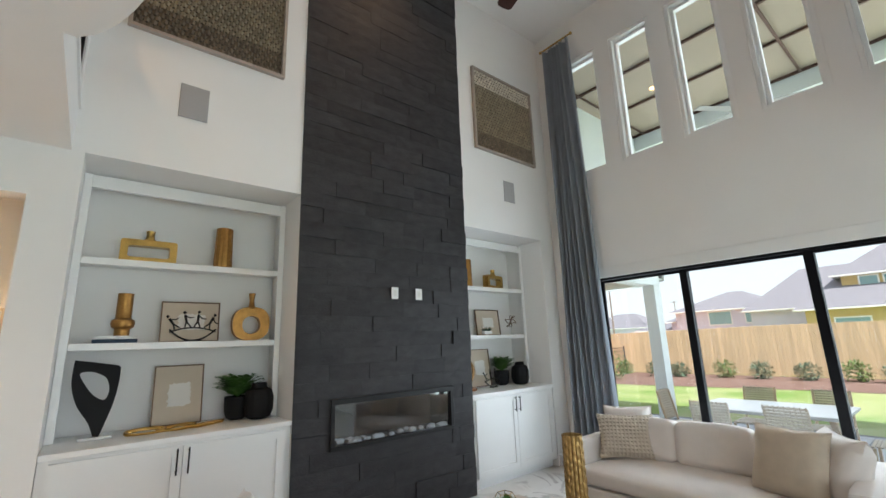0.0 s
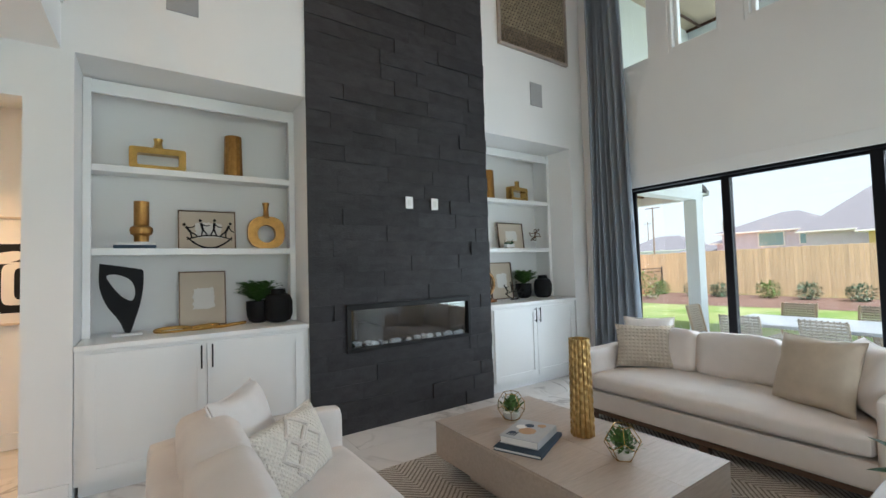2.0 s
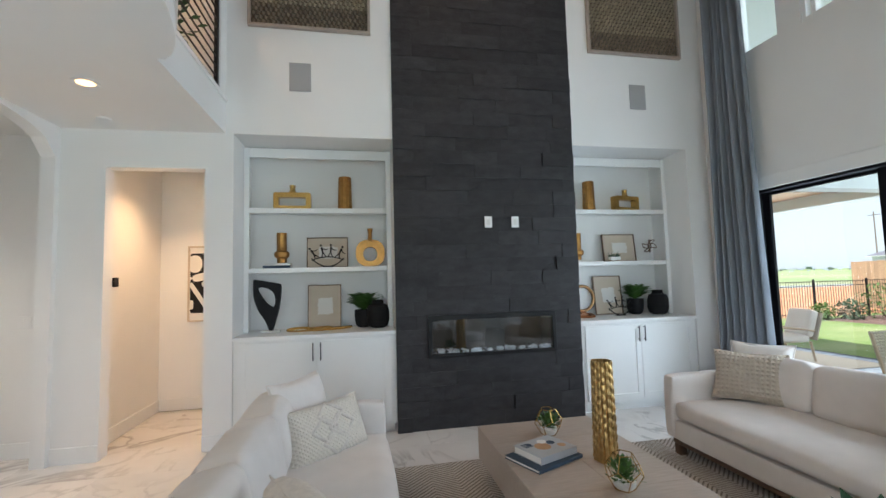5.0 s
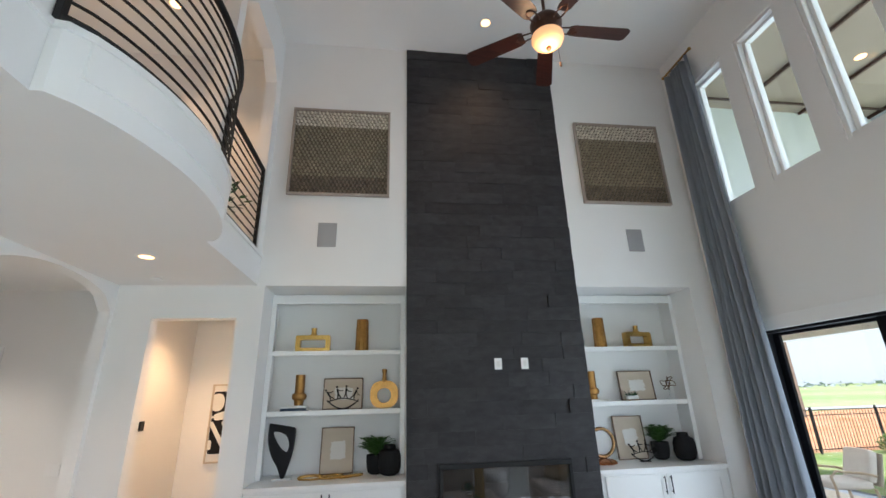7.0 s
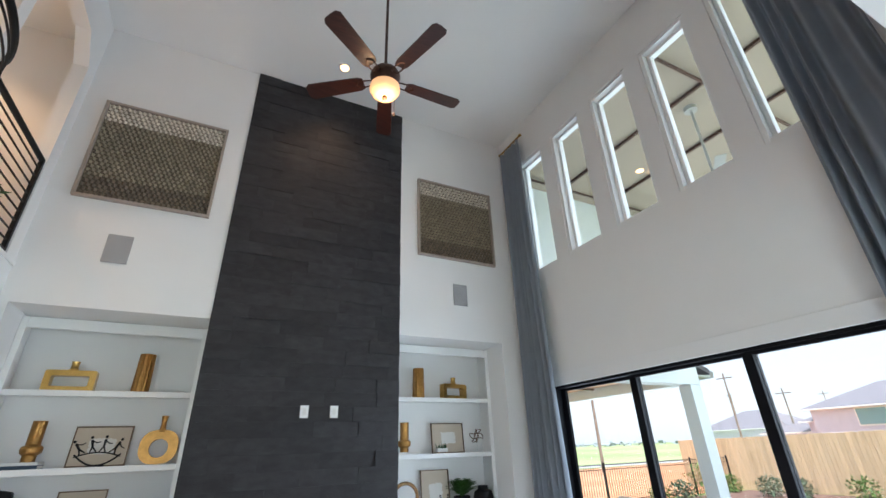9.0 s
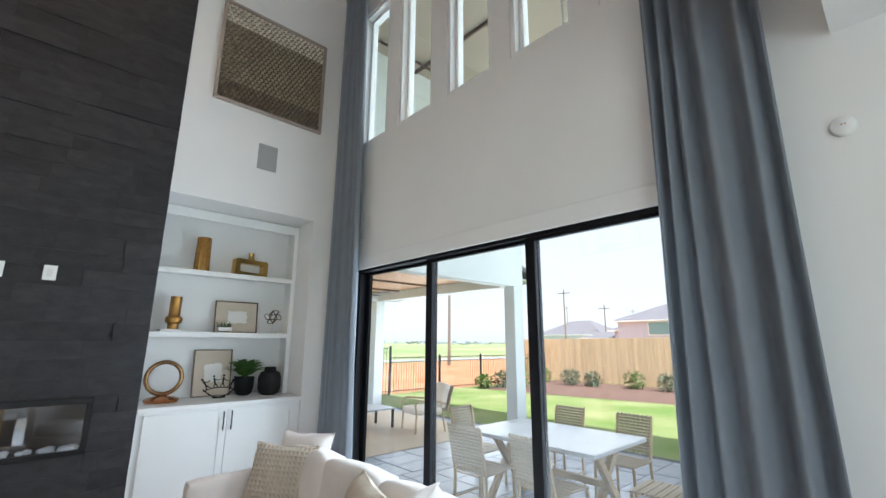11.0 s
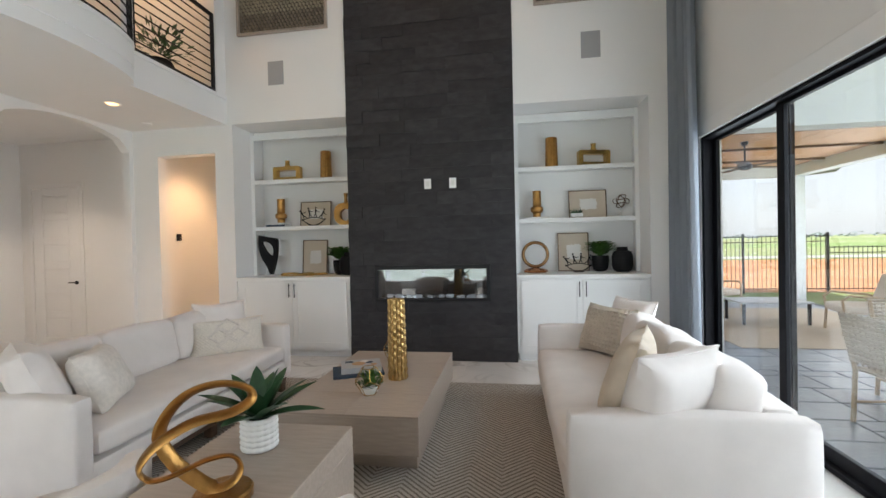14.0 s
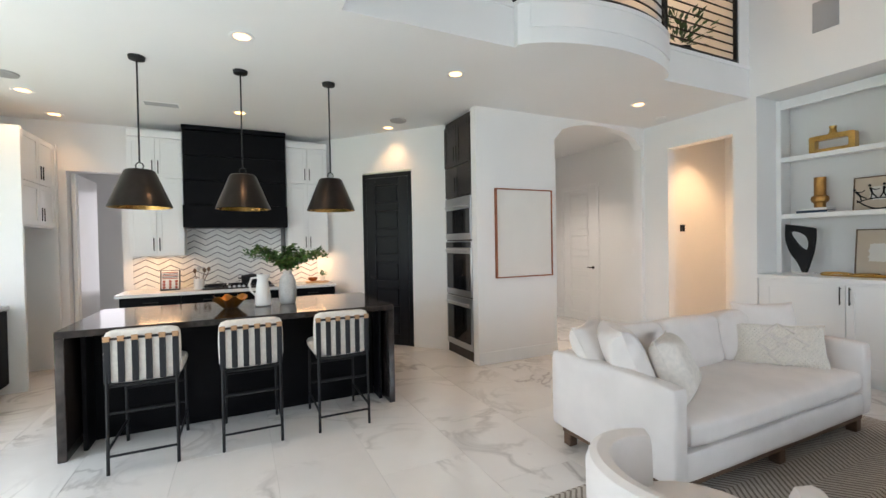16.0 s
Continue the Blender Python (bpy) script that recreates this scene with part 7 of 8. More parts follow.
# added fill lamp before the blank scullery wall, its source unseen
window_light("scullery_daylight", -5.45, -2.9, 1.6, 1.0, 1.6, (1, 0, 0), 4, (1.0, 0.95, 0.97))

# small sensor on the window wall
sn = thing("wall_sensor", "small round white sensor with a red light on the wall", "sensor", (EX, -0.43, 2.65))
dome = lathe(bm_new(), [(0.048, 0.0), (0.050, 0.012), (0.044, 0.026), (0.028, 0.034), (0.001, 0.037)], 28)
dome.transform(pose(0, 0, 0, 0, -90, 0))
part("body", dome, "white", sn, smooth=True)
for s_ in (-0.006, 0.006):
    part("indicator", box(bm_new(), -0.041, -0.035, s_ - 0.0025, s_ + 0.0025, -0.0025, 0.0025), "brick_red", sn, "small red indicator")

# ---- covered patio, garden and distance ----
low = thing("patio_roof", "low covered patio with a stained plank ceiling", "patio cover", (0, 0, 0))
for k in range(12):
    bm = bm_new()
    box(bm, 6.3 + k * 0.32, 6.3 + (k + 1) * 0.32 - 0.010, 5.13, 9.75, 3.02, 3.06)
    part("ceiling_plank", bm, "woodceiling", low)
for x0, x1, y0, y1 in ((6.0, 10.41, 9.75, 10.02), (10.14, 10.41, 5.125, 9.748), (6.0, 6.29, 5.125, 9.748)):
    bm = bm_new()
    box(bm, x0, x1, y0, y1, 2.80, 3.18, 0.008)
    part("beam", bm, "stucco", low)
part("roof", slab(bm_new(), [(6.0, 4.85), (11.25, 3.07), (11.25, 3.17), (6.0, 4.98)], 5.13, 10.5, "y"), "roof", low, "grey shingle roof plane")
part("soffit", box(bm_new(), 10.42, 11.24, 5.13, 10.4, 3.00, 3.04), "stucco", low)
part("gutter", slab(bm_new(), [(11.25, 2.98), (11.36, 3.00), (11.38, 3.12), (11.25, 3.14)], 5.14, 10.5, "y"), "grey", low, "grey metal gutter")
part("downspout", sweep(bm_new(), [(11.28, 10.05, 2.99), (11.2, 10.05, 2.92), (10.5, 10.05, 2.86), (10.46, 10.05, 2.78), (10.46, 10.05, -0.02)], 0.035, 8), "grey", low, "grey downspout")
for k in range(3):
    bm = bm_new()
    box(bm, 6.3, 10.13, 6.0 + 1.35 * k, 6.05 + 1.35 * k, 2.98, 3.019)
    part("ceiling_batten", bm, "bronze", low)
c = thing("porch_column", "square pale stucco porch column", "column", (10.265, 9.885, -0.05), group="porch columns")
bm = bm_new()
box(bm, -0.145, 0.145, -0.135, 0.135, 0, 2.848, 0.008)
part("shaft", bm, "stucco", c)
of = thing("outdoor_fan", "dark outdoor ceiling fan under the patio roof", "ceiling fan", (7.71, 6.78, 2.56))
part("downrod", rod(rod(bm_new(), (0, 0, 0.1), (0, 0, 0.455), 0.014), (0, 0, 0.40), (0, 0, 0.455), 0.04, 0.06, 16), "black", of)
part("motor", lathe(bm_new(), [(0.05, 0), (0.10, 0.02), (0.11, 0.08), (0.05, 0.12)], 24), "black", of, smooth=True)
for k in range(5):
    b = box(bm_new(), 0.11, 0.62, -0.055, 0.055, 0.05, 0.06, 0.003)
    b.transform(pose(0, 0, 0, 0, 0, 72 * k + 20))
    part("blade", b, "black", of)
tf = thing("porch_fan", "dark porch fan hanging from the high ceiling", "ceiling fan", (7.76, 2.06, 4.95))
part("downrod", rod(rod(bm_new(), (0, 0, 0.1), (0, 0, 1.45), 0.018), (0, 0, 1.38), (0, 0, 1.45), 0.09, 0.09, 20), "grey", tf)
part("motor", lathe(bm_new(), [(0.05, 0), (0.14, 0.02), (0.15, 0.10), (0.05, 0.14)], 24), "grey", tf, smooth=True)
for k in range(5):
    b = box(bm_new(), 0.14, 0.75, -0.065, 0.065, 0.06, 0.07, 0.003)
    b.transform(pose(0, 0, 0, 0, 0, 72 * k))
    part("blade", b, "grey", tf)
for x, y in ((8.40, 3.55), (8.40, 0.2)):
    d = thing("porch_downlight", "lit recessed light in the porch ceiling", "ceiling light", (x, y, 6.398), group="porch downlights")
    part("lens", lathe(bm_new(), [(0.055, -0.006), (0.07, -0.002)], 24), "warm", d)

# garden: bed, clay, far field, road
def sheet(name, pts, z, material, label, kind_name):
    bm = bm_new()
    bm.faces.new([bm.verts.new((x, y, z)) for x, y in pts])
    ob = part(name, bm, material)
    return tagged(ob, label, kind_name, "", "structure")

sheet("ground_bed", [(18.9, -30), (22.3, -30), (22.3, 11.9), (20.2, 11.95), (16.4, 11.7), (16.6, 9.3), (17.6, 4)], -0.112, "mulch", "reddish bark mulch bed along the fence", "mulch bed")
sheet("ground_clay", [(-30, 12.3), (24, 12.3), (60, 14), (60, 34), (24, 30), (-30, 34)], -0.113, "clay", "bare orange clay soil beyond the fence", "soil")
sheet("ground_field", [(-300, 40), (80, 36), (400, 60), (400, 600), (-300, 600)], -0.114, "field", "green field reaching to the distance", "field")
sheet("road", [(-200, 34.5), (60, 32.0), (200, 36), (200, 39.5), (60, 36), (-200, 38.5)], -0.110, "grey", "pale concrete road beyond the clay", "road")

iron = thing("iron_fence", "black metal picket fence at the end of the garden", "fence", (0, 0, -0.11))
FY = 12.0
for x0, x1, top, n, np_ in ((4.0, 12.3, 1.60, 75, 4), (12.3, 21.6, 1.28, 84, 4)):
    for z in (0.12, top - 0.20, top - 0.05):
        part("rail", box(bm_new(), x0, x1, FY - 0.012, FY + 0.012, z, z + 0.022), "black", iron)
    for k in range(np_):
        x = x1 - k * (x1 - x0) / np_
        part("post", box(bm_new(), x - 0.024, x + 0.024, FY - 0.024, FY + 0.024, 0, top + 0.05), "black", iron)
    pk = bpy.data.meshes.new("picket")
    b = box(bm_new(), -0.0055, 0.0055, -0.0055, 0.0055, 0.06, top)
    b.to_mesh(pk)
    b.free()
    pk.materials.append(M["black"])
    for k in range(n):
        o = new("picket", pk)
        o.parent = iron
        o.location = (x0 + (k + 0.5) * (x1 - x0) / n, FY, 0)

wf = thing("wood_fence", "tall new cedar board fence along the garden", "fence", (0, 0, -0.11))
bd_ = bpy.data.meshes.new("board")
b = box(bm_new(), -0.012, 0.012, -0.068, 0.068, 0, 1.95, 0.004)
b.to_mesh(bd_)
b.free()
bd_.materials.append(M["cedar"])
rnd = random.Random(12)
for k in range(290):
    y = 14.6 - k * 0.141
    o = new("board", bd_)
    o.parent = wf
    o.matrix_basis = pose(22.4 + rnd.uniform(-0.006, 0.006), y, rnd.uniform(-0.015, 0.01)) @ Matrix.Diagonal((1, 1, 1.0 + 0.05 * min(1, k / 60), 1))
bm = bm_new()
for z in (0.3, 1.0, 1.7):
    box(bm, 22.42, 22.47, -26.2, 14.6, z, z + 0.09)
part("rail", bm, "cedar", wf)


def shrub(x, y, r, seed, mat):
    rnd = random.Random(seed)
    s = thing("shrub", "small round green shrub in the mulch bed", "shrub", (x, y, -0.112), group="shrubs along the fence")
    bm = bm_new()
    for k in range(5):
        a = rnd.random() * math.tau
        rod(bm, (0, 0, 0), (math.cos(a) * r * 0.5, math.sin(a) * r * 0.5, r * 0.9), 0.012, 0.004, 5)
    part("stems", bm, "pole", s)
    bm = bm_new()
    for k in range(420):
        d = Vector((rnd.gauss(0, 1), rnd.gauss(0, 1), rnd.gauss(0, 1))).normalized()
        c_ = Vector((0, 0, r * 0.75)) + Vector((d.x * r, d.y * r, d.z * r * 0.8)) * rnd.random() ** 0.4
        f = (d + Vector((rnd.uniform(-1, 1), rnd.uniform(-1, 1), rnd.uniform(-1, 1)))).normalized()
        sd = f.cross(Vector((0.2, 0.3, 1))).normalized()
        bm.faces.new([bm.verts.new(q) for q in (c_, c_ + f * 0.05 + sd * 0.035, c_ + f * 0.11, c_ + f * 0.05 - sd * 0.035)])
    part("leaves", bm, mat, s)

rnd = random.Random(6)
for k in range(13):
    shrub(20.6 + rnd.uniform(-0.4, 0.8), 11.6 - k * 1.35 + rnd.uniform(-0.3, 0.3), 0.33 + 0.14 * rnd.random(), 100 + k, "leafblue" if k % 3 else "shrubleaf")
shrub(18.4, 10.9, 0.75, 150, "shrubleaf")
shrub(17.4, 11.2, 0.42, 151, "leafblue")
shrub(16.6, 11.5, 0.34, 152, "shrubleaf")

# patio furniture
def patio_chair(m):
    c = thing("patio_chair", "woven pale rope patio dining chair", "patio chair", group="chairs round the patio table")
    c.matrix_basis = m
    for x, y, back in ((0.22, -0.22, 0), (0.22, 0.22, 0), (-0.22, -0.2, 1), (-0.22, 0.2, 1)):
        pts = [(x * 1.05, y * 1.05, 0), (x, y, 0.42)] + ([(x - 0.10, y, 0.88)] if back else [])
        part("leg", sweep(bm_new(), pts, 0.017, 8), "teak", c)
    for y in (-0.215, 0.215):
        part("side_rail", rod(bm_new(), (0.22, y, 0.16), (-0.22, y, 0.16), 0.010, seg=6), "teak", c)
    bm = bm_new()
    for k in range(13):
        box(bm, -0.22 + k * 0.036, -0.19 + k * 0.036, -0.23, 0.23, 0.425 + 0.004 * (k % 2), 0.442 + 0.004 * (k % 2), 0.004)
    part("seat", bm, "wicker", c)
    bm = bm_new()
    for k in range(12):
        z = 0.50 + k * 0.033
        xx = -0.235 - 0.10 * (z - 0.42) / 0.46
        box(bm, xx - 0.008, xx + 0.008, -0.215, 0.215, z, z + 0.026, 0.004)
    for k in range(9):
        y = -0.2 + k * 0.05
        sweep(bm, [(-0.243, y, 0.48), (-0.335, y, 0.90)], 0.009, 5)
    part("backrest", bm, "wicker", c)
    return c

tb = thing("patio_table", "long grey topped patio table on crossed timber legs", "patio table", (7.48, 2.36, -0.05))
bm = bm_new()
box(bm, -0.55, 0.55, -0.80, 0.80, 0.715, 0.755, 0.006)
part("tabletop", bm, "zinc", tb)
for s in (-1, 1):
    for sg in (-1, 1):
        b = box(bm_new(), -0.035, 0.035, -0.03, 0.03, -0.46, 0.46, 0.004)
        b.transform(Matrix.Translation((0, s * 0.62, 0.36)) @ pose(0, 0, 0, 0, sg * 38, 0) @ Matrix.Translation((0, 0.032 * sg, 0)))
        part("crossed_leg", b, "teak", tb)
bm = bm_new()
box(bm, -0.03, 0.03, -0.56, 0.56, 0.34, 0.40, 0.004)
part("stretcher", bm, "teak", tb)
for x, y, turn in ((6.84, 2.78, 4), (6.86, 1.96, -4), (8.22, 2.76, 180), (8.22, 1.92, 178), (7.48, 3.42, -88), (7.5, 1.20, 92)):
    patio_chair(pose(x, y, -0.05, 0, 0, turn))


def lounge_chair(m):
    c = thing("lounge_chair", "teak lounge chair with a woven back and pale cushions", "lounge chair", group="patio lounge chairs")
    c.matrix_basis = m
    for y in (-0.33, 0.33):
        part("leg", sweep(bm_new(), [(0.30, y, 0), (0.28, y, 0.34)], 0.022, 8), "teak", c)
        part("leg", sweep(bm_new(), [(-0.34, y, 0), (-0.28, y, 0.34)], 0.022, 8), "teak", c)
        part("armrest", sweep(bm_new(), [(0.28, y, 0.34), (0.31, y, 0.52), (0.22, y, 0.60), (-0.2, y, 0.56), (-0.36, y, 0.52)], 0.02, 8), "teak", c)
    part("seat_cushion", soft_box(bm_new(), -0.30, 0.32, -0.30, 0.30, 0.32, 0.45, 0.04, 0.015, 2, 8), "boucle", c, smooth=True)
    b = soft_box(bm_new(), -0.07, 0.07, -0.29, 0.29, 0, 0.48, 0.04, 0.015, 4, 8)
    b.transform(pose(-0.30, 0, 0.42, 0, -16, 0))
    part("back_cushion", b, "boucle", c, smooth=True)
    b = box(bm_new(), -0.02, 0.01, -0.31, 0.31, 0, 0.50, 0.006)
    b.transform(pose(-0.40, 0, 0.36, 0, -16, 0))
    part("backrest", b, "wicker", c)

lounge_chair(pose(9.10, 6.45, -0.040, 0, 0, 165))
lounge_chair(pose(8.1, 8.75, -0.040, 0, 0, -75))
lounge_chair(pose(7.0, 7.15, -0.040, 0, 0, 10))
ot = thing("patio_coffee_table", "low grey metal patio coffee table", "coffee table", (8.30, 7.35, -0.040))
bm = bm_new()
box(bm, -0.55, 0.55, -0.35, 0.35, 0.36, 0.39, 0.004)
part("tabletop", bm, "zinc", ot)
for x in (-0.5, 0.5):
    for y in (-0.3, 0.3):
        bm = bm_new()
        box(bm, x - 0.02, x + 0.02, y - 0.02, y + 0.02, 0, 0.36)
        part("leg", bm, "black", ot)
orug = thing("patio_rug", "sand jute rug under the patio lounge chairs", "rug", (8.62, 7.2, -0.052))
bm = bm_new()
box(bm, -1.65, 1.5, -1.78, 1.75, 0, 0.010, 0.003)
part("woven_field", bm, "jute", orug)
gr = thing("grill_counter", "pale stucco outdoor counter with a grey stone top", "outdoor counter", (9.9, 0.6, -0.05))
bm = bm_new()
box(bm, -0.35, 0.35, -1.2, 0.6, 0, 0.90, 0.01)
part("body", bm, "stucco", gr)
bm = bm_new()
box(bm, -0.40, 0.40, -1.25, 0.65, 0.901, 0.96, 0.006)
part("slab_top", bm, "zinc", gr)

# neighbouring houses
def house(x, y, w, d, h, rh, wall, label, turn=0, wins=(), hip=0.35):
    """Ridge along y; front towards -x."""
    t = thing("house", label, "house", (x, y, -0.12), turn, "neighbouring houses")
    bm = bm_new()
    box(bm, 0, d, -w / 2, w / 2, 0, h)
    part("wall", bm, wall, t)
    bm = bm_new()
    e = 0.45
    v = [bm.verts.new(p) for p in ((-e, -w / 2 - e, h), (d + e, -w / 2 - e, h), (d + e, w / 2 + e, h), (-e, w / 2 + e, h), (d / 2, -w / 2 + w * hip, h + rh), (d / 2, w / 2 - w * hip, h + rh))]
    for f in ((0, 1, 4), (1, 2, 5, 4), (2, 3, 5), (3, 0, 4, 5), (3, 2, 1, 0)):
        bm.faces.new([v[i] for i in f])
    part("roof", bm, "roof", t)
    bm = bm_new()
    box(bm, -e - 0.02, d + e + 0.02, -w / 2 - e - 0.02, w / 2 + e + 0.02, h - 0.09, h - 0.005)
    part("eave", bm, "trim", t)
    for wy, wz, ww, wh in wins:
        bm = bm_new()
        box(bm, -0.06, 0.02, wy - ww / 2 - 0.08, wy + ww / 2 + 0.08, wz - 0.08, wz + wh + 0.08)
        wn_ = part("window", bm, "trim", t)
        bm = bm_new()
        box(bm, -0.08, -0.061, wy - ww / 2, wy + ww / 2, wz, wz + wh)
        part("pane", bm, "houseglass", wn_)

house(33, 2.2, 9, 9, 3.0, 2.3, "sheathing", "unfinished house with yellow sheathing and grey shingles", 0, [(-3, 1.2, 1.4, 1.2), (2.5, 1.2, 1.4, 1.2)], 0.1)
house(35.5, 2.4, 5.5, 6, 5.0, 2.0, "sheathing", "upper storey of the sheathed house with a row of windows", 0, [(-1.6 + 1.05 * k, 3.85, 0.75, 0.95) for k in range(4)])
house(41, 13.8, 7.0, 9, 3.75, 1.75, "siding", "pale house tinted lilac for haze, with a hipped grey shingle roof", 0, [(0.0, 2.55, 1.6, 1.0), (-2.2, 2.6, 0.7, 0.9)], 0.42)
house(38, 6.7, 8.2, 11, 3.35, 3.2, "siding", "pale house tinted lilac for haze, with a broad grey shingle roof", 0, [], 0.28)
house(37, 4.4, 4.4, 6, 3.0, 1.9, "siding", "low white wing with a hipped shingle roof", 0, [], 0.4)
house(44, 19.0, 6.5, 9, 2.3, 1.3, "siding", "low pale house with a hipped grey roof", 0, [(-2, 1.0, 1.2, 0.9)], 0.4)
house(43, 16.6, 4.0, 6, 3.0, 1.1, "siding", "small pale house wing with dormer windows", 0, [(-0.6, 2.1, 0.7, 0.6), (0.7, 2.1, 0.7, 0.6)], 0.3)
house(70, 40, 12, 10, 3.2, 2.6, "siding", "pale house with a steep grey shingle roof", 0, [])
house(38, -12, 10, 10, 5.4, 2.6, "siding", "pale two-storey house with a grey shingle roof", 0, [(-2, 3.4, 1.2, 1.3), (2, 3.4, 1.2, 1.3)])

for x, y, h in ((58, 33, 9.5), (70, 33, 8), (95, 62, 12), (110, 64, 12), (28, 25.5, 7.0), (120, 50, 11)):
    p = thing("utility_pole", "weathered wooden utility pole with a crossarm", "utility pole", (x, y, -0.12), group="utility poles")
    part("pole", rod(bm_new(), (0, 0, 0), (0, 0, h), 0.13, 0.09, 8), "pole", p)
    bm = bm_new()
    box(bm, -0.06, 0.06, -1.0, 1.0, h - 0.7, h - 0.58)
    part("crossarm", bm, "pole", p)
# far trees, paled by colour to stand for haze
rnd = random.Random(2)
tl = thing("tree_line", "low line of far trees, haze put into their colour", "trees", (0, 0, 0))
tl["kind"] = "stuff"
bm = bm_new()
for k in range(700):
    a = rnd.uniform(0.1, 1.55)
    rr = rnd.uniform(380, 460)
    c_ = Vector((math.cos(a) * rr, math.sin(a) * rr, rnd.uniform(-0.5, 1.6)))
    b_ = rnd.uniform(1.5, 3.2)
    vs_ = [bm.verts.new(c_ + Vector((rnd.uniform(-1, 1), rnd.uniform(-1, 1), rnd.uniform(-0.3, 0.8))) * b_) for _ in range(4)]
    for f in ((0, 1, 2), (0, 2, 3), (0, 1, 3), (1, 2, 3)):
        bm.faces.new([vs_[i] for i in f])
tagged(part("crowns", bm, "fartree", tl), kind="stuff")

# ---- pieces: floor tiles, slate, backsplash, patio stones ----
floor = thing("floor", "polished white marble tile floor with grey veins", "floor", (0, 0, 0))
floor["kind"] = "structure"
bm = bm_new()
box(bm, -5.6, 5.99, -4.5, 6.05, -0.16, -0.0025)
part("bed", bm, "grout", floor)
tw, tl_ = 0.61, 1.22
tile = bpy.data.meshes.new("tile")
b = box(bm_new(), -tl_ / 2 + 0.0008, tl_ / 2 - 0.0008, -tw / 2 + 0.0008, tw / 2 - 0.0008, -0.01, 0.0, 0.0006)
b.to_mesh(tile)
b.free()
tile.materials.append(M["marble"])
row = 0
y = -4.3
while y < 6.0:
    x = -5.4 + (tl_ / 3) * (row % 3)
    while x < 5.9:
        if not (y > 4.7 and x > 0.8):
            o = new("tile", tile)
            o.parent = floor
            o.location = (x, y, 0)
        x += tl_
    y += tw
    row += 1

cladding = thing("stone_cladding", "dark split slate cladding from floor to ceiling", "stone cladding", (1.83, 4.328, 0))
cladding["kind"] = "structure"
bm = bm_new()
for x0, x1, z0, z1 in ((0.001, 0.34, 0.001, 6.64), (1.80, 2.119, 0.001, 6.64), (0.34, 1.80, 0.001, 0.748), (0.34, 1.80, 1.195, 6.64)):
    box(bm, x0, x1, -0.004, 0.0005, z0, z1)
part("backing", bm, "mortar", cladding)
rnd = random.Random(14)
shapes = {}


def slate_piece(w, h, v):
    key = (round(w, 3), round(h, 3), v)
    if key not in shapes:
        r2 = random.Random(hash(key) % 1000)
        b = bmesh.new()
        nx = max(2, int(w / 0.11))
        lo = []
        for j in range(3):
            line = []
            for i in range(nx + 1):
                edge = i in (0, nx) or j in (0, 2)
                line.append(b.verts.new((w * i / nx + (r2.uniform(-0.002, 0.002) if 0 < i < nx else 0), -(0.012 + (r2.uniform(-0.0025, 0.0035) if not edge else r2.uniform(-0.004, 0.0))), h * j / 2)))
            lo.append(line)
        for j in range(2):
            for i in range(nx):
                b.faces.new((lo[j][i], lo[j][i + 1], lo[j + 1][i + 1], lo[j + 1][i]))
        rim = [lo[0][i] for i in range(nx + 1)] + [lo[1][nx]] + [lo[2][i] for i in range(nx, -1, -1)] + [lo[1][0]]
        back = [b.verts.new((q.co.x, 0.0, q.co.z)) for q in rim]
        for i in range(len(rim)):
            j = (i + 1) % len(rim)
            b.faces.new((rim[j], rim[i], back[i], back[j]))
        bmesh.ops.recalc_face_normals(b, faces=b.faces[:])
        me = bpy.data.meshes.new("stone")
        b.to_mesh(me)
        b.free()
        me.materials.append(M["slate"])
        shapes[key] = me
    return shapes[key]


W_, rows_ = 2.12, 44
rh = 6.645 / rows_
for r in range(rows_):
    z = r * rh
    cuts = [0.0]
    x = (0.16, 0.30, 0.44, 0.23)[r % 4] + rnd.choice((0, 0.03, 0.06))
    while x < W_ - 0.12:
        cuts.append(x)
        x += rnd.choice((0.42, 0.48, 0.54, 0.60))
    cuts.append(W_)
    for a, b_ in zip(cuts, cuts[1:]):
        spans = [(a, b_, z, z + rh)]
        if z + rh > 0.75 and z < 1.19:
            spans = [(max(a, 0.0), min(b_, 0.345), z, z + rh), (max(a, 1.795), min(b_, W_), z, z + rh), (max(a, 0.345), min(b_, 1.795), z, min(z + rh, 0.75)), (max(a, 0.345), min(b_, 1.795), max(z, 1.19), z + rh)]
        for s0, s1, z0_, z1_ in spans:
            if s1 - s0 < 0.03 or z1_ - z0_ < 0.008:
                continue
            o = new("stone", slate_piece(s1 - s0 - 0.0016, z1_ - z0_ - 0.0014, rnd.randrange(3)))
            o.parent = cladding
            o.location = (s0 + 0.0008, rnd.choice((-0.009, -0.012, -0.003, 0.0, -0.001, -0.002, 0.0015, 0.001)) - (0.008 if s0 < 0.01 or s1 > W_ - 0.01 else 0.0) * rnd.random(), z0_)

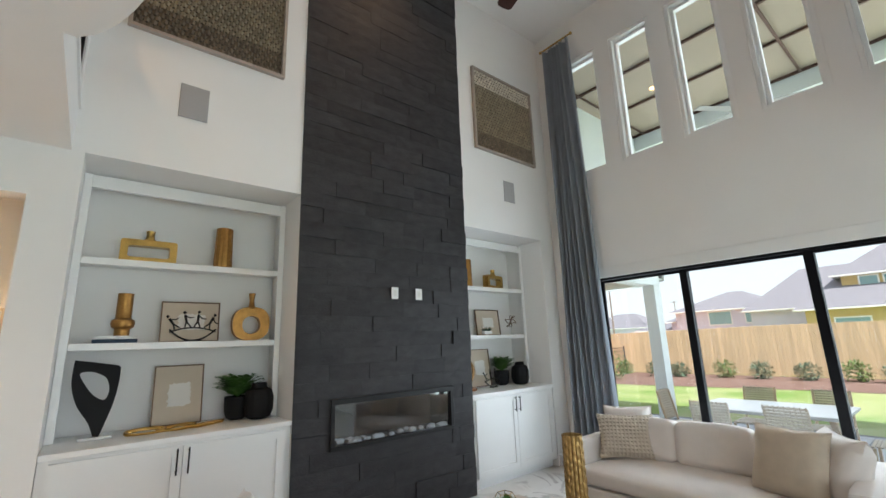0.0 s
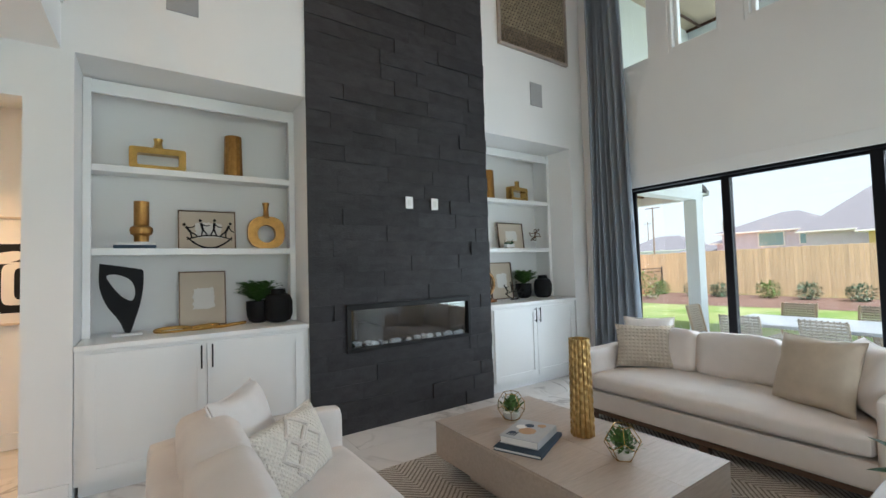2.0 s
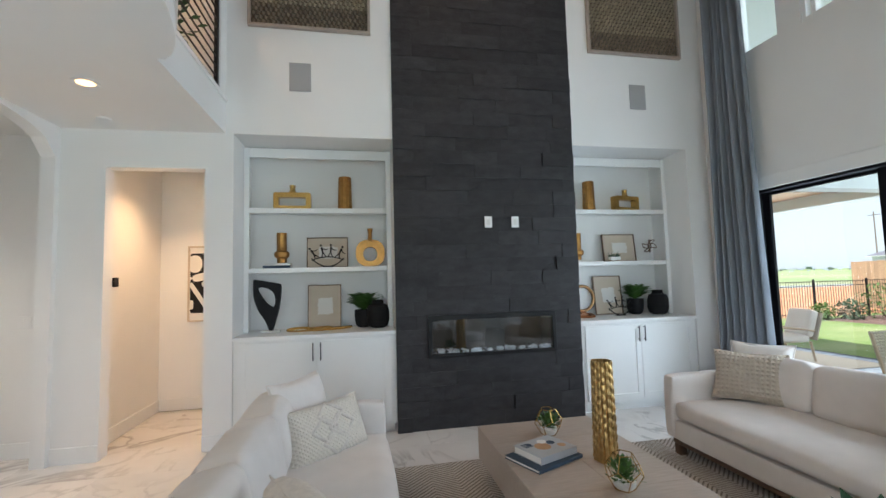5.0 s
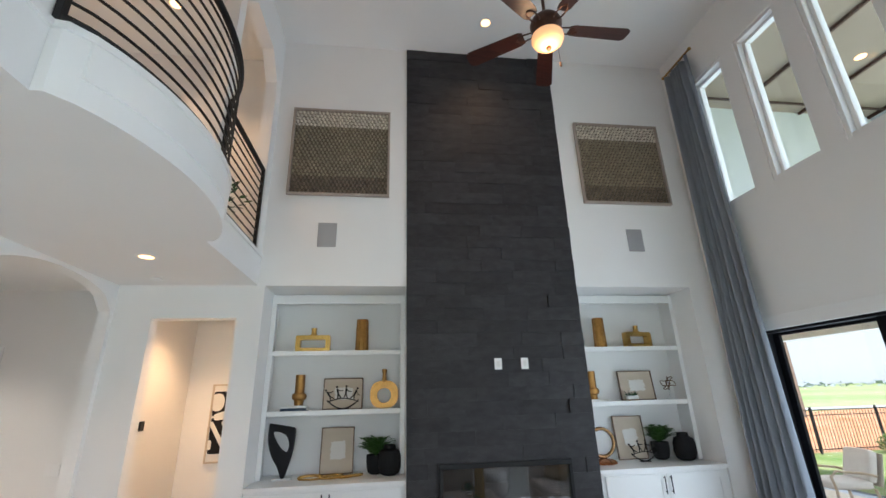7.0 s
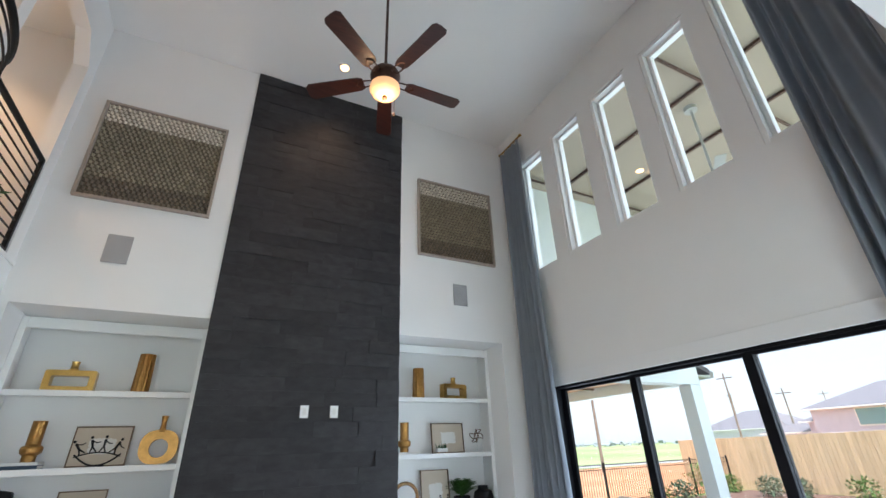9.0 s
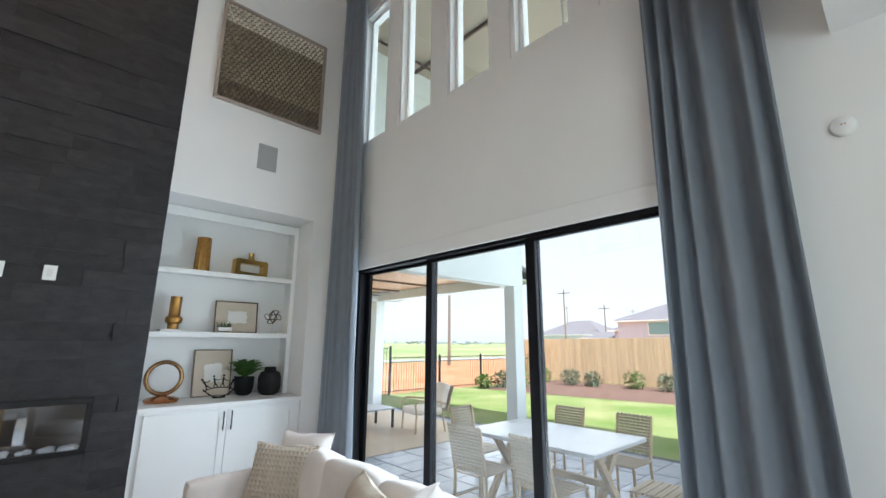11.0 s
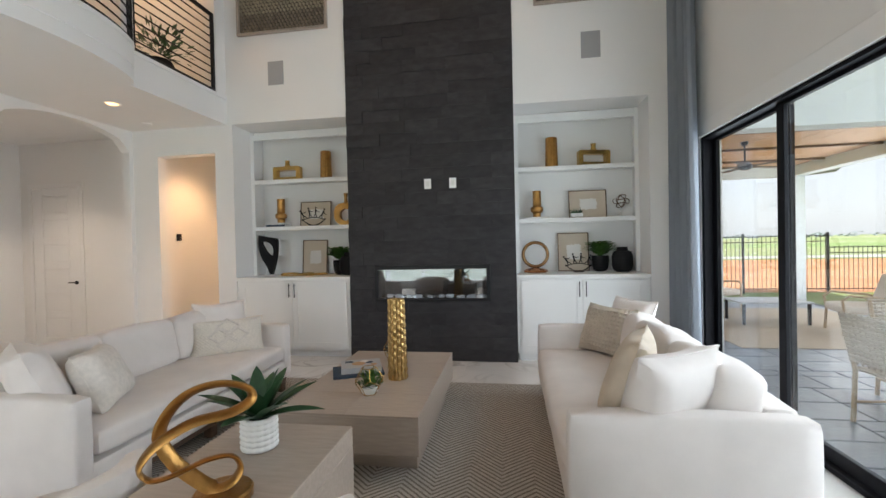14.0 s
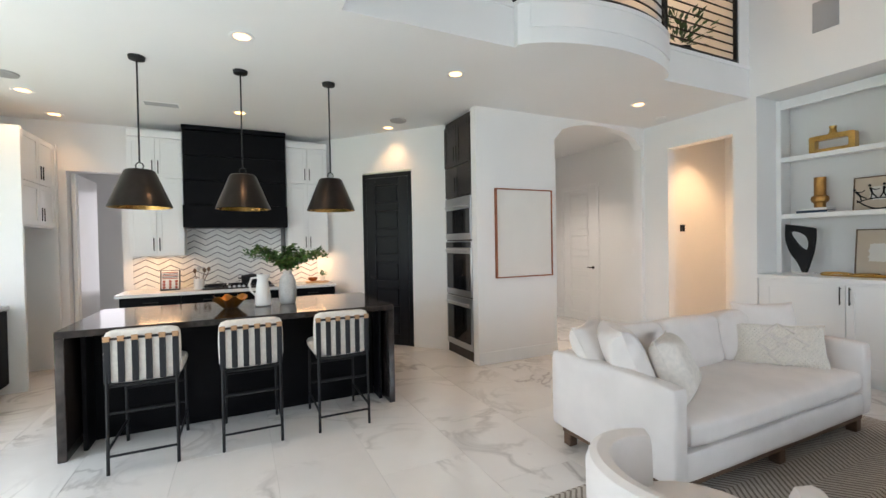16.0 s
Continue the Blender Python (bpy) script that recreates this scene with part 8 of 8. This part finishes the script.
bs = thing("backsplash", "white chevron tile backsplash with grey lines", "backsplash", (WEST, 0, 0))
bs["kind"] = "structure"
bm = bm_new()
box(bm, 0.0005, 0.004, -2.44, 0.11, 0.922, 1.755)
part("bed", bm, "chevrongrout", bs)
hw, hh, rise = 0.145, 0.085, 0.075
cols = int(2.54 / hw)
for c_ in range(cols + 1):
    y0 = -2.44 + c_ * hw
    y1 = min(y0 + hw, 0.11)
    up = c_ % 2 == 0
    for r in range(-1, 10):
        zb = 0.922 + r * hh
        za, zc = (zb, zb + rise) if up else (zb + rise, zb)
        quad = [(y0, za), (y1, zc), (y1, zc + hh - 0.014), (y0, za + hh - 0.014)]
        top = 1.755 if -1.79 < (y0 + y1) / 2 < -0.5 else 1.384
        quad = [(p, min(max(q, 0.923), top)) for p, q in quad]
        if max(q for _, q in quad) - min(q for _, q in quad) < 0.01 or abs(quad[0][1] - quad[3][1]) + abs(quad[1][1] - quad[2][1]) < 0.004:
            continue
        if y1 - y0 < 0.02:
            continue
        part("tile", slab(bm_new(), quad, 0.0045, 0.008, "x"), "chevron", bs)

pv = thing("pavement", "grey stamped concrete patio in a slate pattern", "patio paving", (0, 0, -0.05))
pv["kind"] = "structure"
rnd = random.Random(31)
cell = 0.2
nx_, ny_ = int((10.6 - 6.0) / cell), int((10.0 + 2.8) / cell)
taken = [[False] * ny_ for _ in range(nx_)]
stones = {}
for i in range(nx_):
    for j in range(ny_):
        if taken[i][j]:
            continue
        opts = [(3, 2), (2, 3), (2, 2), (4, 2), (3, 3), (1, 2), (2, 1), (1, 1)]
        if rnd.random() < 0.6:
            rnd.shuffle(opts)
            opts.sort(key=lambda q: q[0] * q[1] < 4)
        for a, b_ in opts:
            if i + a <= nx_ and j + b_ <= ny_ and not any(taken[i + u][j + v] for u in range(a) for v in range(b_)):
                break
        for u in range(a):
            for v in range(b_):
                taken[i + u][j + v] = True
        if (a, b_) not in stones:
            me = bpy.data.meshes.new("paver")
            b = box(bm_new(), 0.006, a * cell - 0.006, 0.006, b_ * cell - 0.006, -0.02, 0.0, 0.006)
            b.to_mesh(me)
            b.free()
            me.materials.append(M["patio"])
            stones[a, b_] = me
        o = new("paver", stones[a, b_])
        o.parent = pv
        o.location = (6.0 + i * cell, -2.8 + j * cell, rnd.uniform(-0.003, 0.0))
